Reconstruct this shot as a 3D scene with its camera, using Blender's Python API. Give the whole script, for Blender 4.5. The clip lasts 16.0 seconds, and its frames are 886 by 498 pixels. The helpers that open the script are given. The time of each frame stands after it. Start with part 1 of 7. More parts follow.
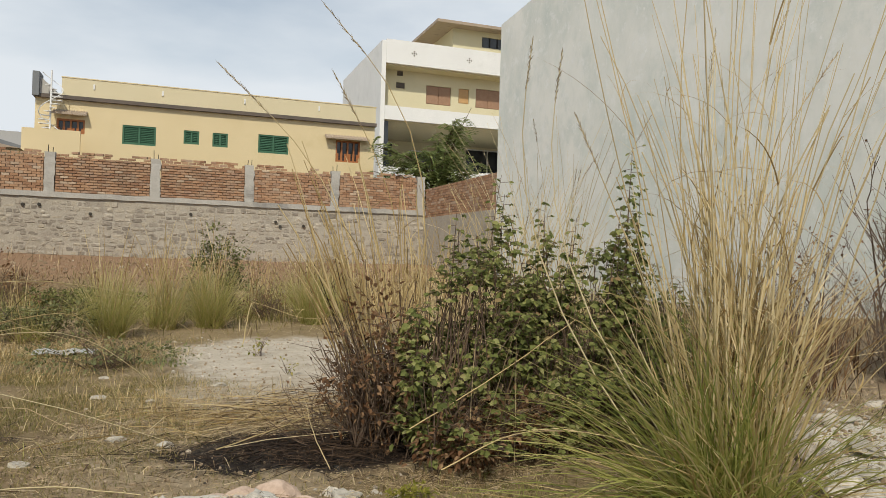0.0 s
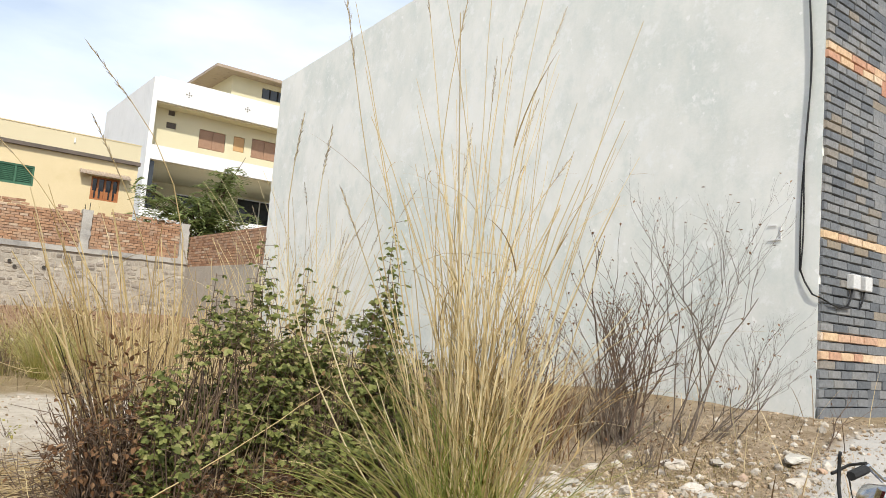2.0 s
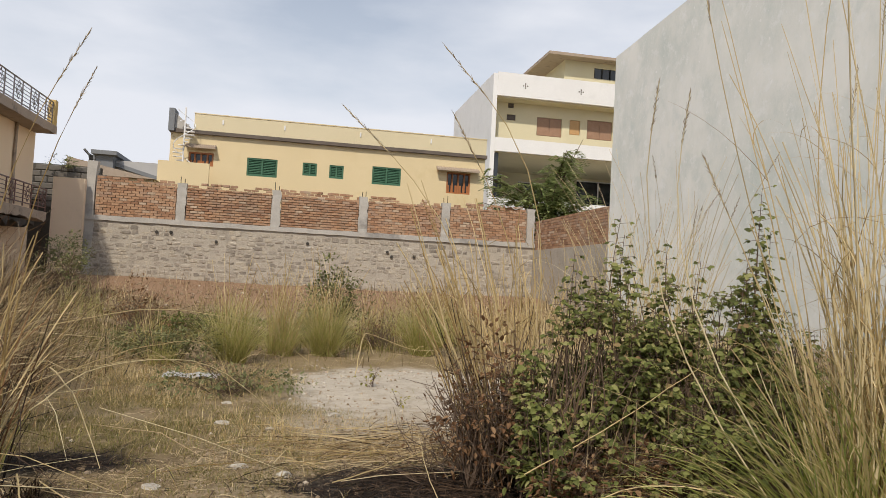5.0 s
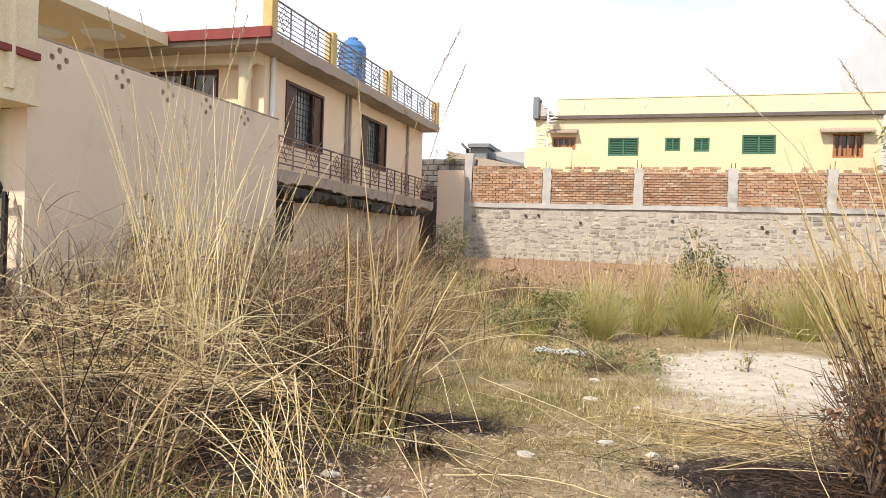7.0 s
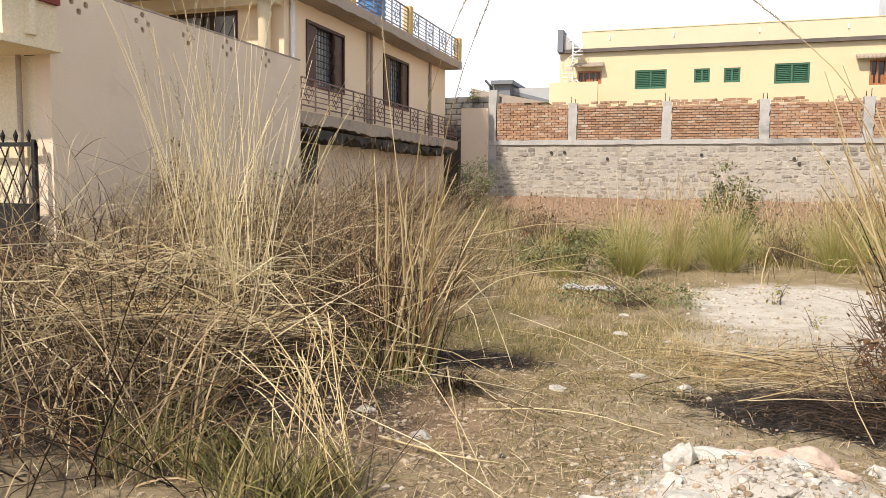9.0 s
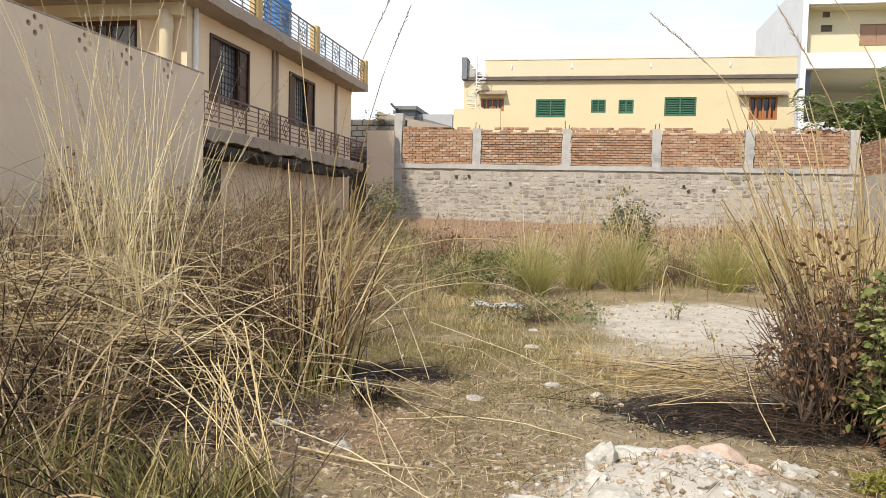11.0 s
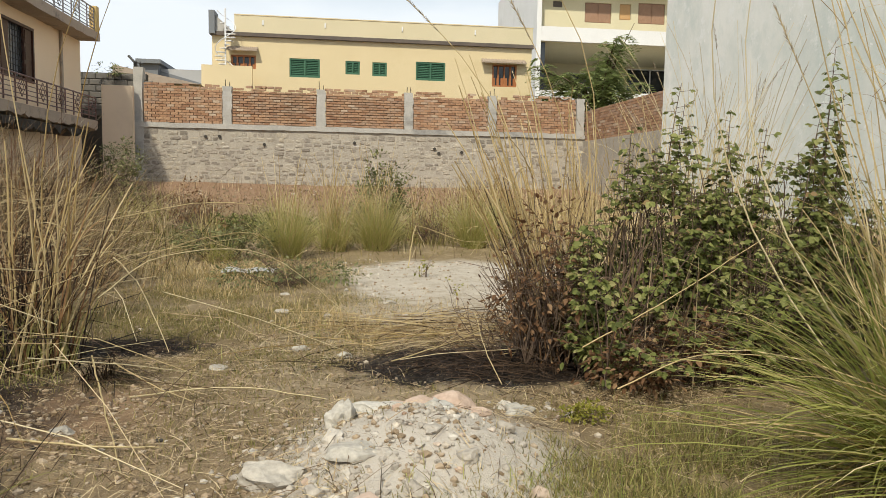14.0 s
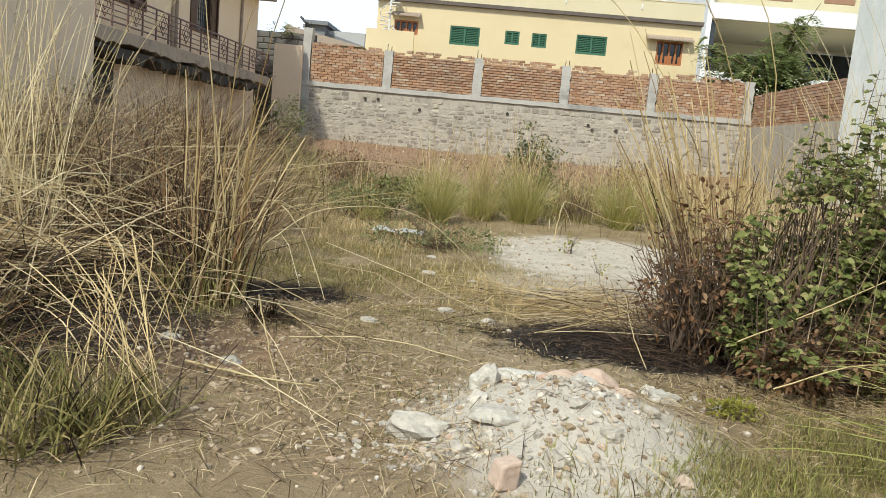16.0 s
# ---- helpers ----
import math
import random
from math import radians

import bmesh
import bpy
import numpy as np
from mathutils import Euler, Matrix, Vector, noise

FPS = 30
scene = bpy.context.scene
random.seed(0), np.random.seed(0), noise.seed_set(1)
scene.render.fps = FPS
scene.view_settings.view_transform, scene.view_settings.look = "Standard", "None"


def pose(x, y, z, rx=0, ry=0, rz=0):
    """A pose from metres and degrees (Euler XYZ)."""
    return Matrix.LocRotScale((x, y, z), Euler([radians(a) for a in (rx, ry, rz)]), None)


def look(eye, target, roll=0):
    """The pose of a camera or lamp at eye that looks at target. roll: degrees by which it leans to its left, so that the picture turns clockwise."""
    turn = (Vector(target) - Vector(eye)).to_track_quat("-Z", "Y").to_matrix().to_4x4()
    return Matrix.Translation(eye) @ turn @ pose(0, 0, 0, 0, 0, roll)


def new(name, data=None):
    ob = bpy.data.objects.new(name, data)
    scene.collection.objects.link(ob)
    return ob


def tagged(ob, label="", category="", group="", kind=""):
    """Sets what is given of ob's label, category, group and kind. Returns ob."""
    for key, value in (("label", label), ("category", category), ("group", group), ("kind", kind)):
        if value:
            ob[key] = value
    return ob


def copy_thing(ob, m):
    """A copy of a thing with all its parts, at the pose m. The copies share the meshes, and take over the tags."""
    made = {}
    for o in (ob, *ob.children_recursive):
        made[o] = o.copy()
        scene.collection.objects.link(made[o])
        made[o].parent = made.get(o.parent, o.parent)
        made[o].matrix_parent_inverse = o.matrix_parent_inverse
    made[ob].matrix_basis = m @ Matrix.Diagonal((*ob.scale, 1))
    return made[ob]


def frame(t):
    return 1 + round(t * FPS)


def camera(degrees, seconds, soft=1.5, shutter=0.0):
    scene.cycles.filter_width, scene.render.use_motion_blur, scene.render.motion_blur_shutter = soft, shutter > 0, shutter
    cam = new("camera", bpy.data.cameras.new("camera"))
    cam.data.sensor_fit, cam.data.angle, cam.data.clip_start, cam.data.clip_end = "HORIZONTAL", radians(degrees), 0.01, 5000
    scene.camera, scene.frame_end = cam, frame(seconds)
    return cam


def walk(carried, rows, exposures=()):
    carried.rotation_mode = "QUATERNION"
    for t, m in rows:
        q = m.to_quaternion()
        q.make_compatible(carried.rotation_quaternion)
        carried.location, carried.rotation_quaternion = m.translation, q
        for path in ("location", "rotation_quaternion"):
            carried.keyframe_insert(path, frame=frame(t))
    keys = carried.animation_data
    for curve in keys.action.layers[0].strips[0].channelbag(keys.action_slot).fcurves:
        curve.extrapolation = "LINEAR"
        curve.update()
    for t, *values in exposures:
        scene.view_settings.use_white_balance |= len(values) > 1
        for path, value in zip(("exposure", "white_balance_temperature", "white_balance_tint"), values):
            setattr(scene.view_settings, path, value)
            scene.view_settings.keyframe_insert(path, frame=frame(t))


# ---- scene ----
cam = camera(61.6, 16.0, soft=0.8)
ROWS = [
    (0.0, 0.078, -0.159, 1.476, -19.327, 0.542, -1.826),
    (0.5, 0.096, -0.181, 1.481, -25.966, 0.259, -2.218),
    (1.0, 0.102, -0.227, 1.487, -32.932, -0.063, -3.293),
    (1.5, 0.080, -0.263, 1.513, -35.647, 0.217, -4.666),
    (2.0, 0.064, -0.296, 1.557, -37.128, 5.840, -4.572),
    (2.5, 0.033, -0.339, 1.598, -36.978, 9.780, -2.425),
    (3.0, 0.029, -0.330, 1.633, -36.407, 12.547, -3.388),
    (3.5, 0.045, -0.303, 1.594, -34.696, 10.863, -2.336),
    (4.0, 0.059, -0.229, 1.553, -27.333, 6.982, -2.445),
    (4.5, 0.053, -0.163, 1.542, -19.704, 3.906, -2.771),
    (5.0, 0.009, -0.128, 1.547, -11.126, 2.491, -3.113),
    (7.5, 0.029, -0.020, 1.520, 18.166, -2.103, -1.494),
    (8.0, 0.033, -0.002, 1.513, 18.007, -5.397, -1.126),
    (10.5, -0.133, -0.061, 1.440, 17.656, -2.935, 1.115),
    (11.0, -0.140, -0.034, 1.381, 10.784, -2.801, -1.473),
    (11.5, -0.115, -0.001, 1.363, 2.724, -3.537, -3.636),
    (12.0, -0.100, 0.024, 1.364, -3.141, -4.049, -3.938),
    (12.5, -0.060, 0.017, 1.369, -7.774, -4.635, -2.235),
    (13.0, -0.023, -0.009, 1.378, -8.674, -4.909, -1.373),
    (13.5, -0.010, -0.015, 1.387, -7.832, -5.203, -1.127),
    (14.0, 0.002, -0.033, 1.391, -7.456, -5.315, -1.154),
    (14.5, 0.012, -0.068, 1.384, -7.096, -5.500, -1.554),
    (15.0, -0.012, -0.079, 1.391, -6.395, -5.742, -2.629),
    (15.5, -0.060, -0.104, 1.398, -1.436, -7.174, -3.953),
    (16.0, -0.099, -0.062, 1.371, 3.758, -8.054, -5.302),
]
EXPOSURES = [(0, -0.36, 6850, 6), (0.5, -0.33, 6800, 6), (1.5, 0.08, 6550, 7), (2.5, 0.24, 6500, 9), (3.5, 0.16, 6400, 10), (4, -0.02, 6500, 10), (5, -0.31, 6850, 11), (7.5, 0.66, 6700, 12),
             (8, 0.55, 6750, 12), (11, 0.27, 6500, 9), (11.5, 0.03, 6650, 7), (12, -0.11, 6850, 5), (13, -0.17, 6900, 5), (14.5, -0.05, 6850, 5), (15.5, -0.04, 6550, 4), (16, 0.12, 6350, 2)]
walk(cam, [(t, pose(x, y, z, 90 + pitch, roll, yaw)) for t, x, y, z, yaw, pitch, roll in ROWS], exposures=EXPOSURES)

# ---- light ----
world = bpy.data.worlds.new("sky")
scene.world = world
world.use_nodes = True
wn, wl = world.node_tree.nodes, world.node_tree.links
wn.clear()
SUN_AZ, SUN_EL = radians(203), radians(47)   # clockwise from +y
sky = wn.new("ShaderNodeTexSky")
sky.sky_type, sky.sun_disc = "NISHITA", False
sky.sun_elevation, sky.sun_rotation = SUN_EL, SUN_AZ
sky.air_density, sky.dust_density, sky.ozone_density = 1.2, 0.9, 2.0
coord = wn.new("ShaderNodeTexCoord")
stretch = wn.new("ShaderNodeMapping")
stretch.inputs["Scale"].default_value = (1.6, 1.6, 5.0)
puff = wn.new("ShaderNodeTexNoise")
puff.inputs["Scale"].default_value, puff.inputs["Detail"].default_value = 1.7, 7
ramp = wn.new("ShaderNodeValToRGB")
ramp.color_ramp.elements[0].position, ramp.color_ramp.elements[1].position = 0.33, 0.82
ramp.color_ramp.elements[0].color, ramp.color_ramp.elements[1].color = (0.16, 0.16, 0.16, 1), (0.92, 0.92, 0.92, 1)
cloud = wn.new("ShaderNodeMix")
cloud.data_type = "RGBA"
cloud.inputs[7].default_value = (7.7, 8.25, 9.3, 1)
back = wn.new("ShaderNodeBackground")
back.inputs["Strength"].default_value = 0.125
sky_out = wn.new("ShaderNodeOutputWorld")
wl.new(coord.outputs["Generated"], stretch.inputs["Vector"])
wl.new(stretch.outputs["Vector"], puff.inputs["Vector"])
wl.new(puff.outputs["Fac"], ramp.inputs["Fac"])
tilt = wn.new("ShaderNodeSeparateXYZ")
haze = wn.new("ShaderNodeMapRange")
haze.inputs["From Min"].default_value, haze.inputs["From Max"].default_value = 0.5, 0.05
haze.inputs["To Min"].default_value, haze.inputs["To Max"].default_value = 0.0, 0.75
both = wn.new("ShaderNodeMath")
both.operation, both.use_clamp = "ADD", True
wl.new(coord.outputs["Generated"], tilt.inputs[0])
wl.new(tilt.outputs["Z"], haze.inputs["Value"])
wl.new(ramp.outputs["Color"], both.inputs[0])
wl.new(haze.outputs[0], both.inputs[1])
wl.new(both.outputs[0], cloud.inputs[0])
wl.new(sky.outputs["Color"], cloud.inputs[6])
wl.new(cloud.outputs[2], back.inputs["Color"])
wl.new(back.outputs["Background"], sky_out.inputs["Surface"])

sun = new("sun", bpy.data.lights.new("sun", "SUN"))
sun.data.energy, sun.data.angle, sun.data.color = 3.8, radians(1.5), (1.0, 0.93, 0.82)
sun_dir = Vector((math.sin(SUN_AZ) * math.cos(SUN_EL), math.cos(SUN_AZ) * math.cos(SUN_EL), math.sin(SUN_EL)))
sun.matrix_world = look(sun_dir * 60, (0, 0, 0))


# ---- materials ----
class Nodes:
    def __init__(self, name, rough=0.85, metal=0.0, spec=0.3):
        self.m = bpy.data.materials.new(name)
        self.m.use_nodes = True
        self.n, self.l = self.m.node_tree.nodes, self.m.node_tree.links
        self.b = self.n["Principled BSDF"]
        self.b.inputs["Roughness"].default_value = rough
        self.b.inputs["Metallic"].default_value = metal
        self.b.inputs["Specular IOR Level"].default_value = spec
        self.geo = self.n.new("ShaderNodeNewGeometry")
        self.pos = self.geo.outputs["Position"]

    def noise(self, scale, detail=4, rough=0.6, vec=None, squash=None):
        t = self.n.new("ShaderNodeTexNoise")
        t.inputs["Scale"].default_value, t.inputs["Detail"].default_value, t.inputs["Roughness"].default_value = scale, detail, rough
        vec = vec or self.pos
        if squash:
            mp = self.n.new("ShaderNodeMapping")
            mp.inputs["Scale"].default_value = squash
            self.l.new(vec, mp.inputs["Vector"])
            vec = mp.outputs["Vector"]
        self.l.new(vec, t.inputs["Vector"])
        return t.outputs["Fac"]

    def ramp(self, fac, stops):
        r = self.n.new("ShaderNodeValToRGB")
        e = r.color_ramp.elements
        while len(e) < len(stops):
            e.new(0.5)
        for k, (p, c) in enumerate(stops):
            e[k].position = p
            e[k].color = (*c, 1) if len(c) == 3 else c
        self.l.new(fac, r.inputs["Fac"])
        return r.outputs["Color"]

    def step(self, fac, a, b, lo=0.0, hi=1.0):
        r = self.n.new("ShaderNodeMapRange")
        r.interpolation_type = "SMOOTHSTEP"
        for k, v in zip(("From Min", "From Max", "To Min", "To Max"), (a, b, lo, hi)):
            r.inputs[k].default_value = v
        self.l.new(fac, r.inputs["Value"])
        return r.outputs["Result"]

    def mix(self, fac, a, b, mode="MIX"):
        x = self.n.new("ShaderNodeMix")
        x.data_type, x.blend_type = "RGBA", mode
        for sock, v in ((0, fac), (6, a), (7, b)):
            if isinstance(v, (int, float)):
                x.inputs[sock].default_value = v
            elif isinstance(v, tuple):
                x.inputs[sock].default_value = (*v, 1)
            else:
                self.l.new(v, x.inputs[sock])
        return x.outputs[2]

    def math(self, op, a, b=0.0):
        x = self.n.new("ShaderNodeMath")
        x.operation = op
        for k, v in enumerate((a, b)):
            if isinstance(v, (int, float)):
                x.inputs[k].default_value = v
            else:
                self.l.new(v, x.inputs[k])
        return x.outputs[0]

    def rand(self):
        info = self.n.new("ShaderNodeObjectInfo")
        return self.math("FRACT", self.math("ADD", info.outputs["Random"], self.geo.outputs["Random Per Island"]))

    def z(self):
        s = self.n.new("ShaderNodeSeparateXYZ")
        self.l.new(self.pos, s.inputs[0])
        return s.outputs["Z"]

    def blob(self, cx, cy, rx, ry, soft=0.35, wob=0.5, scale=1.3):
        """1 inside an uneven ellipse on the ground, 0 outside."""
        sub = self.n.new("ShaderNodeVectorMath")
        sub.operation = "SUBTRACT"
        sub.inputs[1].default_value = (cx, cy, 0)
        self.l.new(self.pos, sub.inputs[0])
        div = self.n.new("ShaderNodeVectorMath")
        div.operation = "MULTIPLY"
        div.inputs[1].default_value = (1 / rx, 1 / ry, 0)
        self.l.new(sub.outputs[0], div.inputs[0])
        ln = self.n.new("ShaderNodeVectorMath")
        ln.operation = "LENGTH"
        self.l.new(div.outputs[0], ln.inputs[0])
        d = self.math("ADD", ln.outputs["Value"], self.math("MULTIPLY", self.math("SUBTRACT", self.noise(scale, 5, 0.65), 0.5), wob * 2))
        return self.step(d, 1 + soft, 1 - soft)

    def color(self, c):
        if isinstance(c, tuple):
            self.b.inputs["Base Color"].default_value = (*c, 1)
        else:
            self.l.new(c, self.b.inputs["Base Color"])
        return self

    def bump(self, height, strength=0.4, dist=0.02):
        b = self.n.new("ShaderNodeBump")
        b.inputs["Strength"].default_value, b.inputs["Distance"].default_value = strength, dist
        self.l.new(height, b.inputs["Height"])
        self.l.new(b.outputs["Normal"], self.b.inputs["Normal"])
        return self


def plain(name, a, b, scale=3.0, rough=0.85, metal=0.0, bump=0.25, fine=40.0, dist=0.01, spec=0.3, stain=None, stain_scale=0.6, grain=0.35):
    """Two tones at a coarse and a fine scale, with relief."""
    k = Nodes(name, rough, metal, spec)
    f = k.noise(fine, 4)
    c = k.mix(k.step(k.noise(scale, 6), 0.3, 0.7), a, b)
    c = k.mix(grain, c, k.ramp(f, [(0.25, tuple(v * 0.6 for v in a)), (0.75, tuple(min(1, v * 1.3) for v in b))]), "MIX")
    if stain:
        c = k.mix(k.step(k.noise(stain_scale, 8, 0.7), 0.52, 0.7, 0, 0.8), c, stain)
    k.color(c)
    if bump:
        k.bump(f, bump, dist)
    return k.m


def varied(name, stops, rough=0.85, spec=0.3, bump=0.3, fine=60.0, fac=0.4, metal=0.0):
    """Pieces that each take a tone of their own."""
    k = Nodes(name, rough, metal, spec)
    f = k.noise(fine, 4)
    c = k.ramp(k.rand(), stops)
    c = k.mix(fac, c, k.ramp(f, [(0.3, (0.25, 0.25, 0.25)), (0.7, (0.85, 0.85, 0.85))]), "OVERLAY")
    k.color(c)
    if bump:
        k.bump(f, bump, 0.01)
    return k.m


def blade(name, stops, low=None, z0=0.2, z1=1.4, rough=0.6, through_light=0.25):
    """Leaf or straw: a tone a blade, and greener towards its foot where low is given."""
    k = Nodes(name, rough, 0, 0.12)
    c = k.ramp(k.rand(), stops)
    if low:
        w = k.math("ADD", k.z(), k.math("MULTIPLY", k.math("SUBTRACT", k.rand(), 0.5), 0.9))
        c = k.mix(k.step(w, z0, z1), k.ramp(k.rand(), low), c)
    k.color(c)
    if through_light:
        t = k.n.new("ShaderNodeBsdfTranslucent")
        s = k.n.new("ShaderNodeMixShader")
        s.inputs[0].default_value = through_light
        if isinstance(c, tuple):
            t.inputs[0].default_value = (*c, 1)
        else:
            k.l.new(c, t.inputs[0])
        k.l.new(k.b.outputs[0], s.inputs[1])
        k.l.new(t.outputs[0], s.inputs[2])
        k.l.new(s.outputs[0], k.n["Material Output"].inputs["Surface"])
    return k.m


def ground_material():
    k = Nodes("soil", 0.95, 0, 0.15)
    n1, n2, n3 = k.noise(0.7, 8, 0.65), k.noise(5, 8, 0.7), k.noise(60, 5, 0.7)
    c = k.ramp(n1, [(0.3, (0.165, 0.12, 0.062)), (0.5, (0.235, 0.175, 0.098)), (0.7, (0.31, 0.24, 0.15))])
    c = k.mix(k.step(n2, 0.45, 0.65, 0, 0.4), c, (0.22, 0.17, 0.085))
    c = k.mix(k.step(k.noise(2.2, 7, 0.7), 0.50, 0.64, 0, 0.7), c, (0.375, 0.295, 0.185))
    c = k.mix(k.step(k.noise(9, 6, 0.75), 0.57, 0.69, 0, 0.6), c, (0.16, 0.115, 0.06))
    c = k.mix(k.math("MULTIPLY", k.blob(-0.6, 4.0, 1.9, 1.7), 0.7), c, k.mix(n2, (0.205, 0.14, 0.08), (0.33, 0.25, 0.16)))
    c = k.mix(k.math("MULTIPLY", k.blob(-2.1, 4.4, 1.0, 0.7), 0.8), c, (0.27, 0.165, 0.10))
    c = k.mix(k.math("MULTIPLY", k.blob(0.3, 6.0, 0.95, 2.2, 0.4, 0.6, 1.6), 0.65), c, k.mix(k.step(n2, 0.35, 0.65), (0.31, 0.24, 0.15), (0.47, 0.39, 0.275)))
    c = k.mix(k.math("MULTIPLY", k.blob(1.75, 10.2, 1.75, 2.7, 0.18, 0.35), 0.93), c, k.mix(k.step(n2, 0.35, 0.6), (0.45, 0.395, 0.325), (0.59, 0.54, 0.465)))
    c = k.mix(k.math("MULTIPLY", k.blob(1.25, 7.6, 1.35, 1.2, 0.3, 0.55), 0.8), c, k.mix(k.step(n2, 0.35, 0.62), (0.34, 0.28, 0.205), (0.52, 0.46, 0.375)))
    c = k.mix(k.math("MULTIPLY", k.blob(0, 25.5, 9.5, 4.4, 0.2, 0.35), 0.9), c, k.mix(n2, (0.235, 0.135, 0.085), (0.33, 0.21, 0.14)))
    c = k.mix(k.math("MULTIPLY", k.blob(6.2, 3.6, 2.6, 2.6, 0.3, 0.4), 0.75), c, k.mix(k.step(n2, 0.35, 0.65), (0.20, 0.145, 0.095), (0.40, 0.325, 0.245)))
    c = k.mix(k.math("MULTIPLY", k.blob(0.42, 3.4, 0.72, 0.85, 0.3, 0.35), 0.97), c, k.mix(n2, (0.52, 0.465, 0.395), (0.67, 0.62, 0.55)))
    c = k.mix(k.math("MULTIPLY", k.math("MAXIMUM", k.blob(4.4, 3.6, 0.4, 0.35, 0.3, 0.6, 2.2), k.math("MAXIMUM", k.blob(3.95, 3.1, 0.28, 0.35, 0.3, 0.6, 2.2), k.blob(3.6, 2.65, 0.25, 0.35, 0.3, 0.6, 2.2))), 0.9), c, (0.70, 0.67, 0.62))
    c = k.mix(k.math("MULTIPLY", k.blob(7.4, 2.6, 1.6, 0.5, 0.2, 0.3), 0.9), c, (0.55, 0.54, 0.52))
    c = k.mix(k.step(n3, 0.35, 0.7, 0, 0.4), c, k.mix(0.5, c, (0.46, 0.36, 0.225)), "MIX")
    grit = k.noise(170, 3, 0.7)
    c = k.mix(k.step(grit, 0.52, 0.66, 0, 0.5), c, k.mix(0.6, c, (0.54, 0.43, 0.275)))
    c = k.mix(k.step(grit, 0.44, 0.32, 0, 0.45), c, k.mix(0.6, c, (0.10, 0.07, 0.04)))
    burnt = k.math("MAXIMUM", k.blob(1.15, 5.36, 1.25, 0.56, 0.15, 0.75, 3.0), k.blob(-1.75, 6.1, 0.6, 0.3, 0.3, 0.5, 2.4))
    burnt = k.math("MAXIMUM", burnt, k.math("MULTIPLY", k.blob(-3.6, 4.7, 1.85, 1.9, 0.25, 0.5, 2.2), 0.9))
    burnt = k.math("MULTIPLY", burnt, k.step(k.noise(4.5, 7, 0.75), 0.30, 0.46, 0.35, 1.0))
    ash = k.mix(k.step(n2, 0.42, 0.62), (0.009, 0.008, 0.009), (0.036, 0.032, 0.032))
    ash = k.mix(k.step(grit, 0.56, 0.68, 0, 0.6), ash, (0.16, 0.14, 0.12))
    c = k.mix(k.math("MULTIPLY", burnt, 0.96), c, ash)
    k.color(c)
    k.bump(k.math("ADD", k.math("ADD", k.math("MULTIPLY", n2, 1.2), k.math("MULTIPLY", grit, 0.35)), k.math("ADD", n3, k.noise(18, 6, 0.7))), 0.6, 0.03)
    return k.m


def grey_plaster():
    k = Nodes("weathered pale plaster", 0.9, 0, 0.2)
    big, mid, fine = k.noise(0.55, 8, 0.65, squash=(1, 1, 0.6)), k.noise(1.5, 8, 0.7, squash=(1, 1, 0.8)), k.noise(22, 6, 0.7)
    c = k.ramp(big, [(0.34, (0.60, 0.65, 0.615)), (0.48, (0.73, 0.745, 0.70)), (0.60, (0.82, 0.82, 0.775))])
    c = k.mix(k.step(mid, 0.47, 0.66, 0, 0.5), c, (0.58, 0.635, 0.60))
    c = k.mix(k.step(k.noise(3.1, 8, 0.75), 0.53, 0.64, 0, 0.8), c, (0.83, 0.84, 0.82))
    c = k.mix(k.step(k.z(), 2.4, 0.7, 0, 0.55), c, k.mix(k.step(mid, 0.4, 0.6), (0.42, 0.49, 0.49), (0.80, 0.80, 0.78)))
    c = k.mix(k.step(fine, 0.3, 0.75, 0, 0.3), c, (0.82, 0.82, 0.80))
    c = k.mix(k.step(k.noise(7, 3, 0.5), 0.68, 0.72, 0, 0.8), c, (0.88, 0.88, 0.86))
    k.color(c)
    k.bump(k.math("ADD", k.math("MULTIPLY", fine, 0.6), k.math("MULTIPLY", k.noise(3, 6, 0.6), 1.5)), 0.25, 0.012)
    return k.m


SOIL = ground_material()
GREY = grey_plaster()
CONCRETE = plain("weathered concrete", (0.38, 0.365, 0.34), (0.48, 0.46, 0.425), 2.5, stain=(0.20, 0.195, 0.19))
MORTAR = plain("stone wall mortar", (0.37, 0.335, 0.285), (0.47, 0.425, 0.36), 2.0, bump=0.6, dist=0.03, stain=(0.27, 0.24, 0.20))
BRICK_MORTAR = plain("brick mortar", (0.33, 0.235, 0.165), (0.42, 0.315, 0.235), 3.0, bump=0.5)


def smeared(name, stops, smear, scale, lo, hi, amount, fine=40.0, bump=0.5):
    """Laid pieces, a tone each, with mortar or lime smeared over them in uneven patches."""
    k = Nodes(name, 0.92, 0, 0.2)
    f = k.noise(fine, 5, 0.7)
    c = k.ramp(k.rand(), stops)
    c = k.mix(0.45, c, k.ramp(f, [(0.3, (0.22, 0.22, 0.22)), (0.7, (0.85, 0.85, 0.85))]), "OVERLAY")
    c = k.mix(k.step(k.noise(scale, 8, 0.75), lo, hi, 0, amount), c, smear)
    c = k.mix(k.step(k.noise(0.45, 5, 0.6), 0.5, 0.68, 0, 0.35), c, tuple(v * 0.62 for v in smear))
    k.color(c)
    k.bump(f, bump, 0.012)
    return k.m


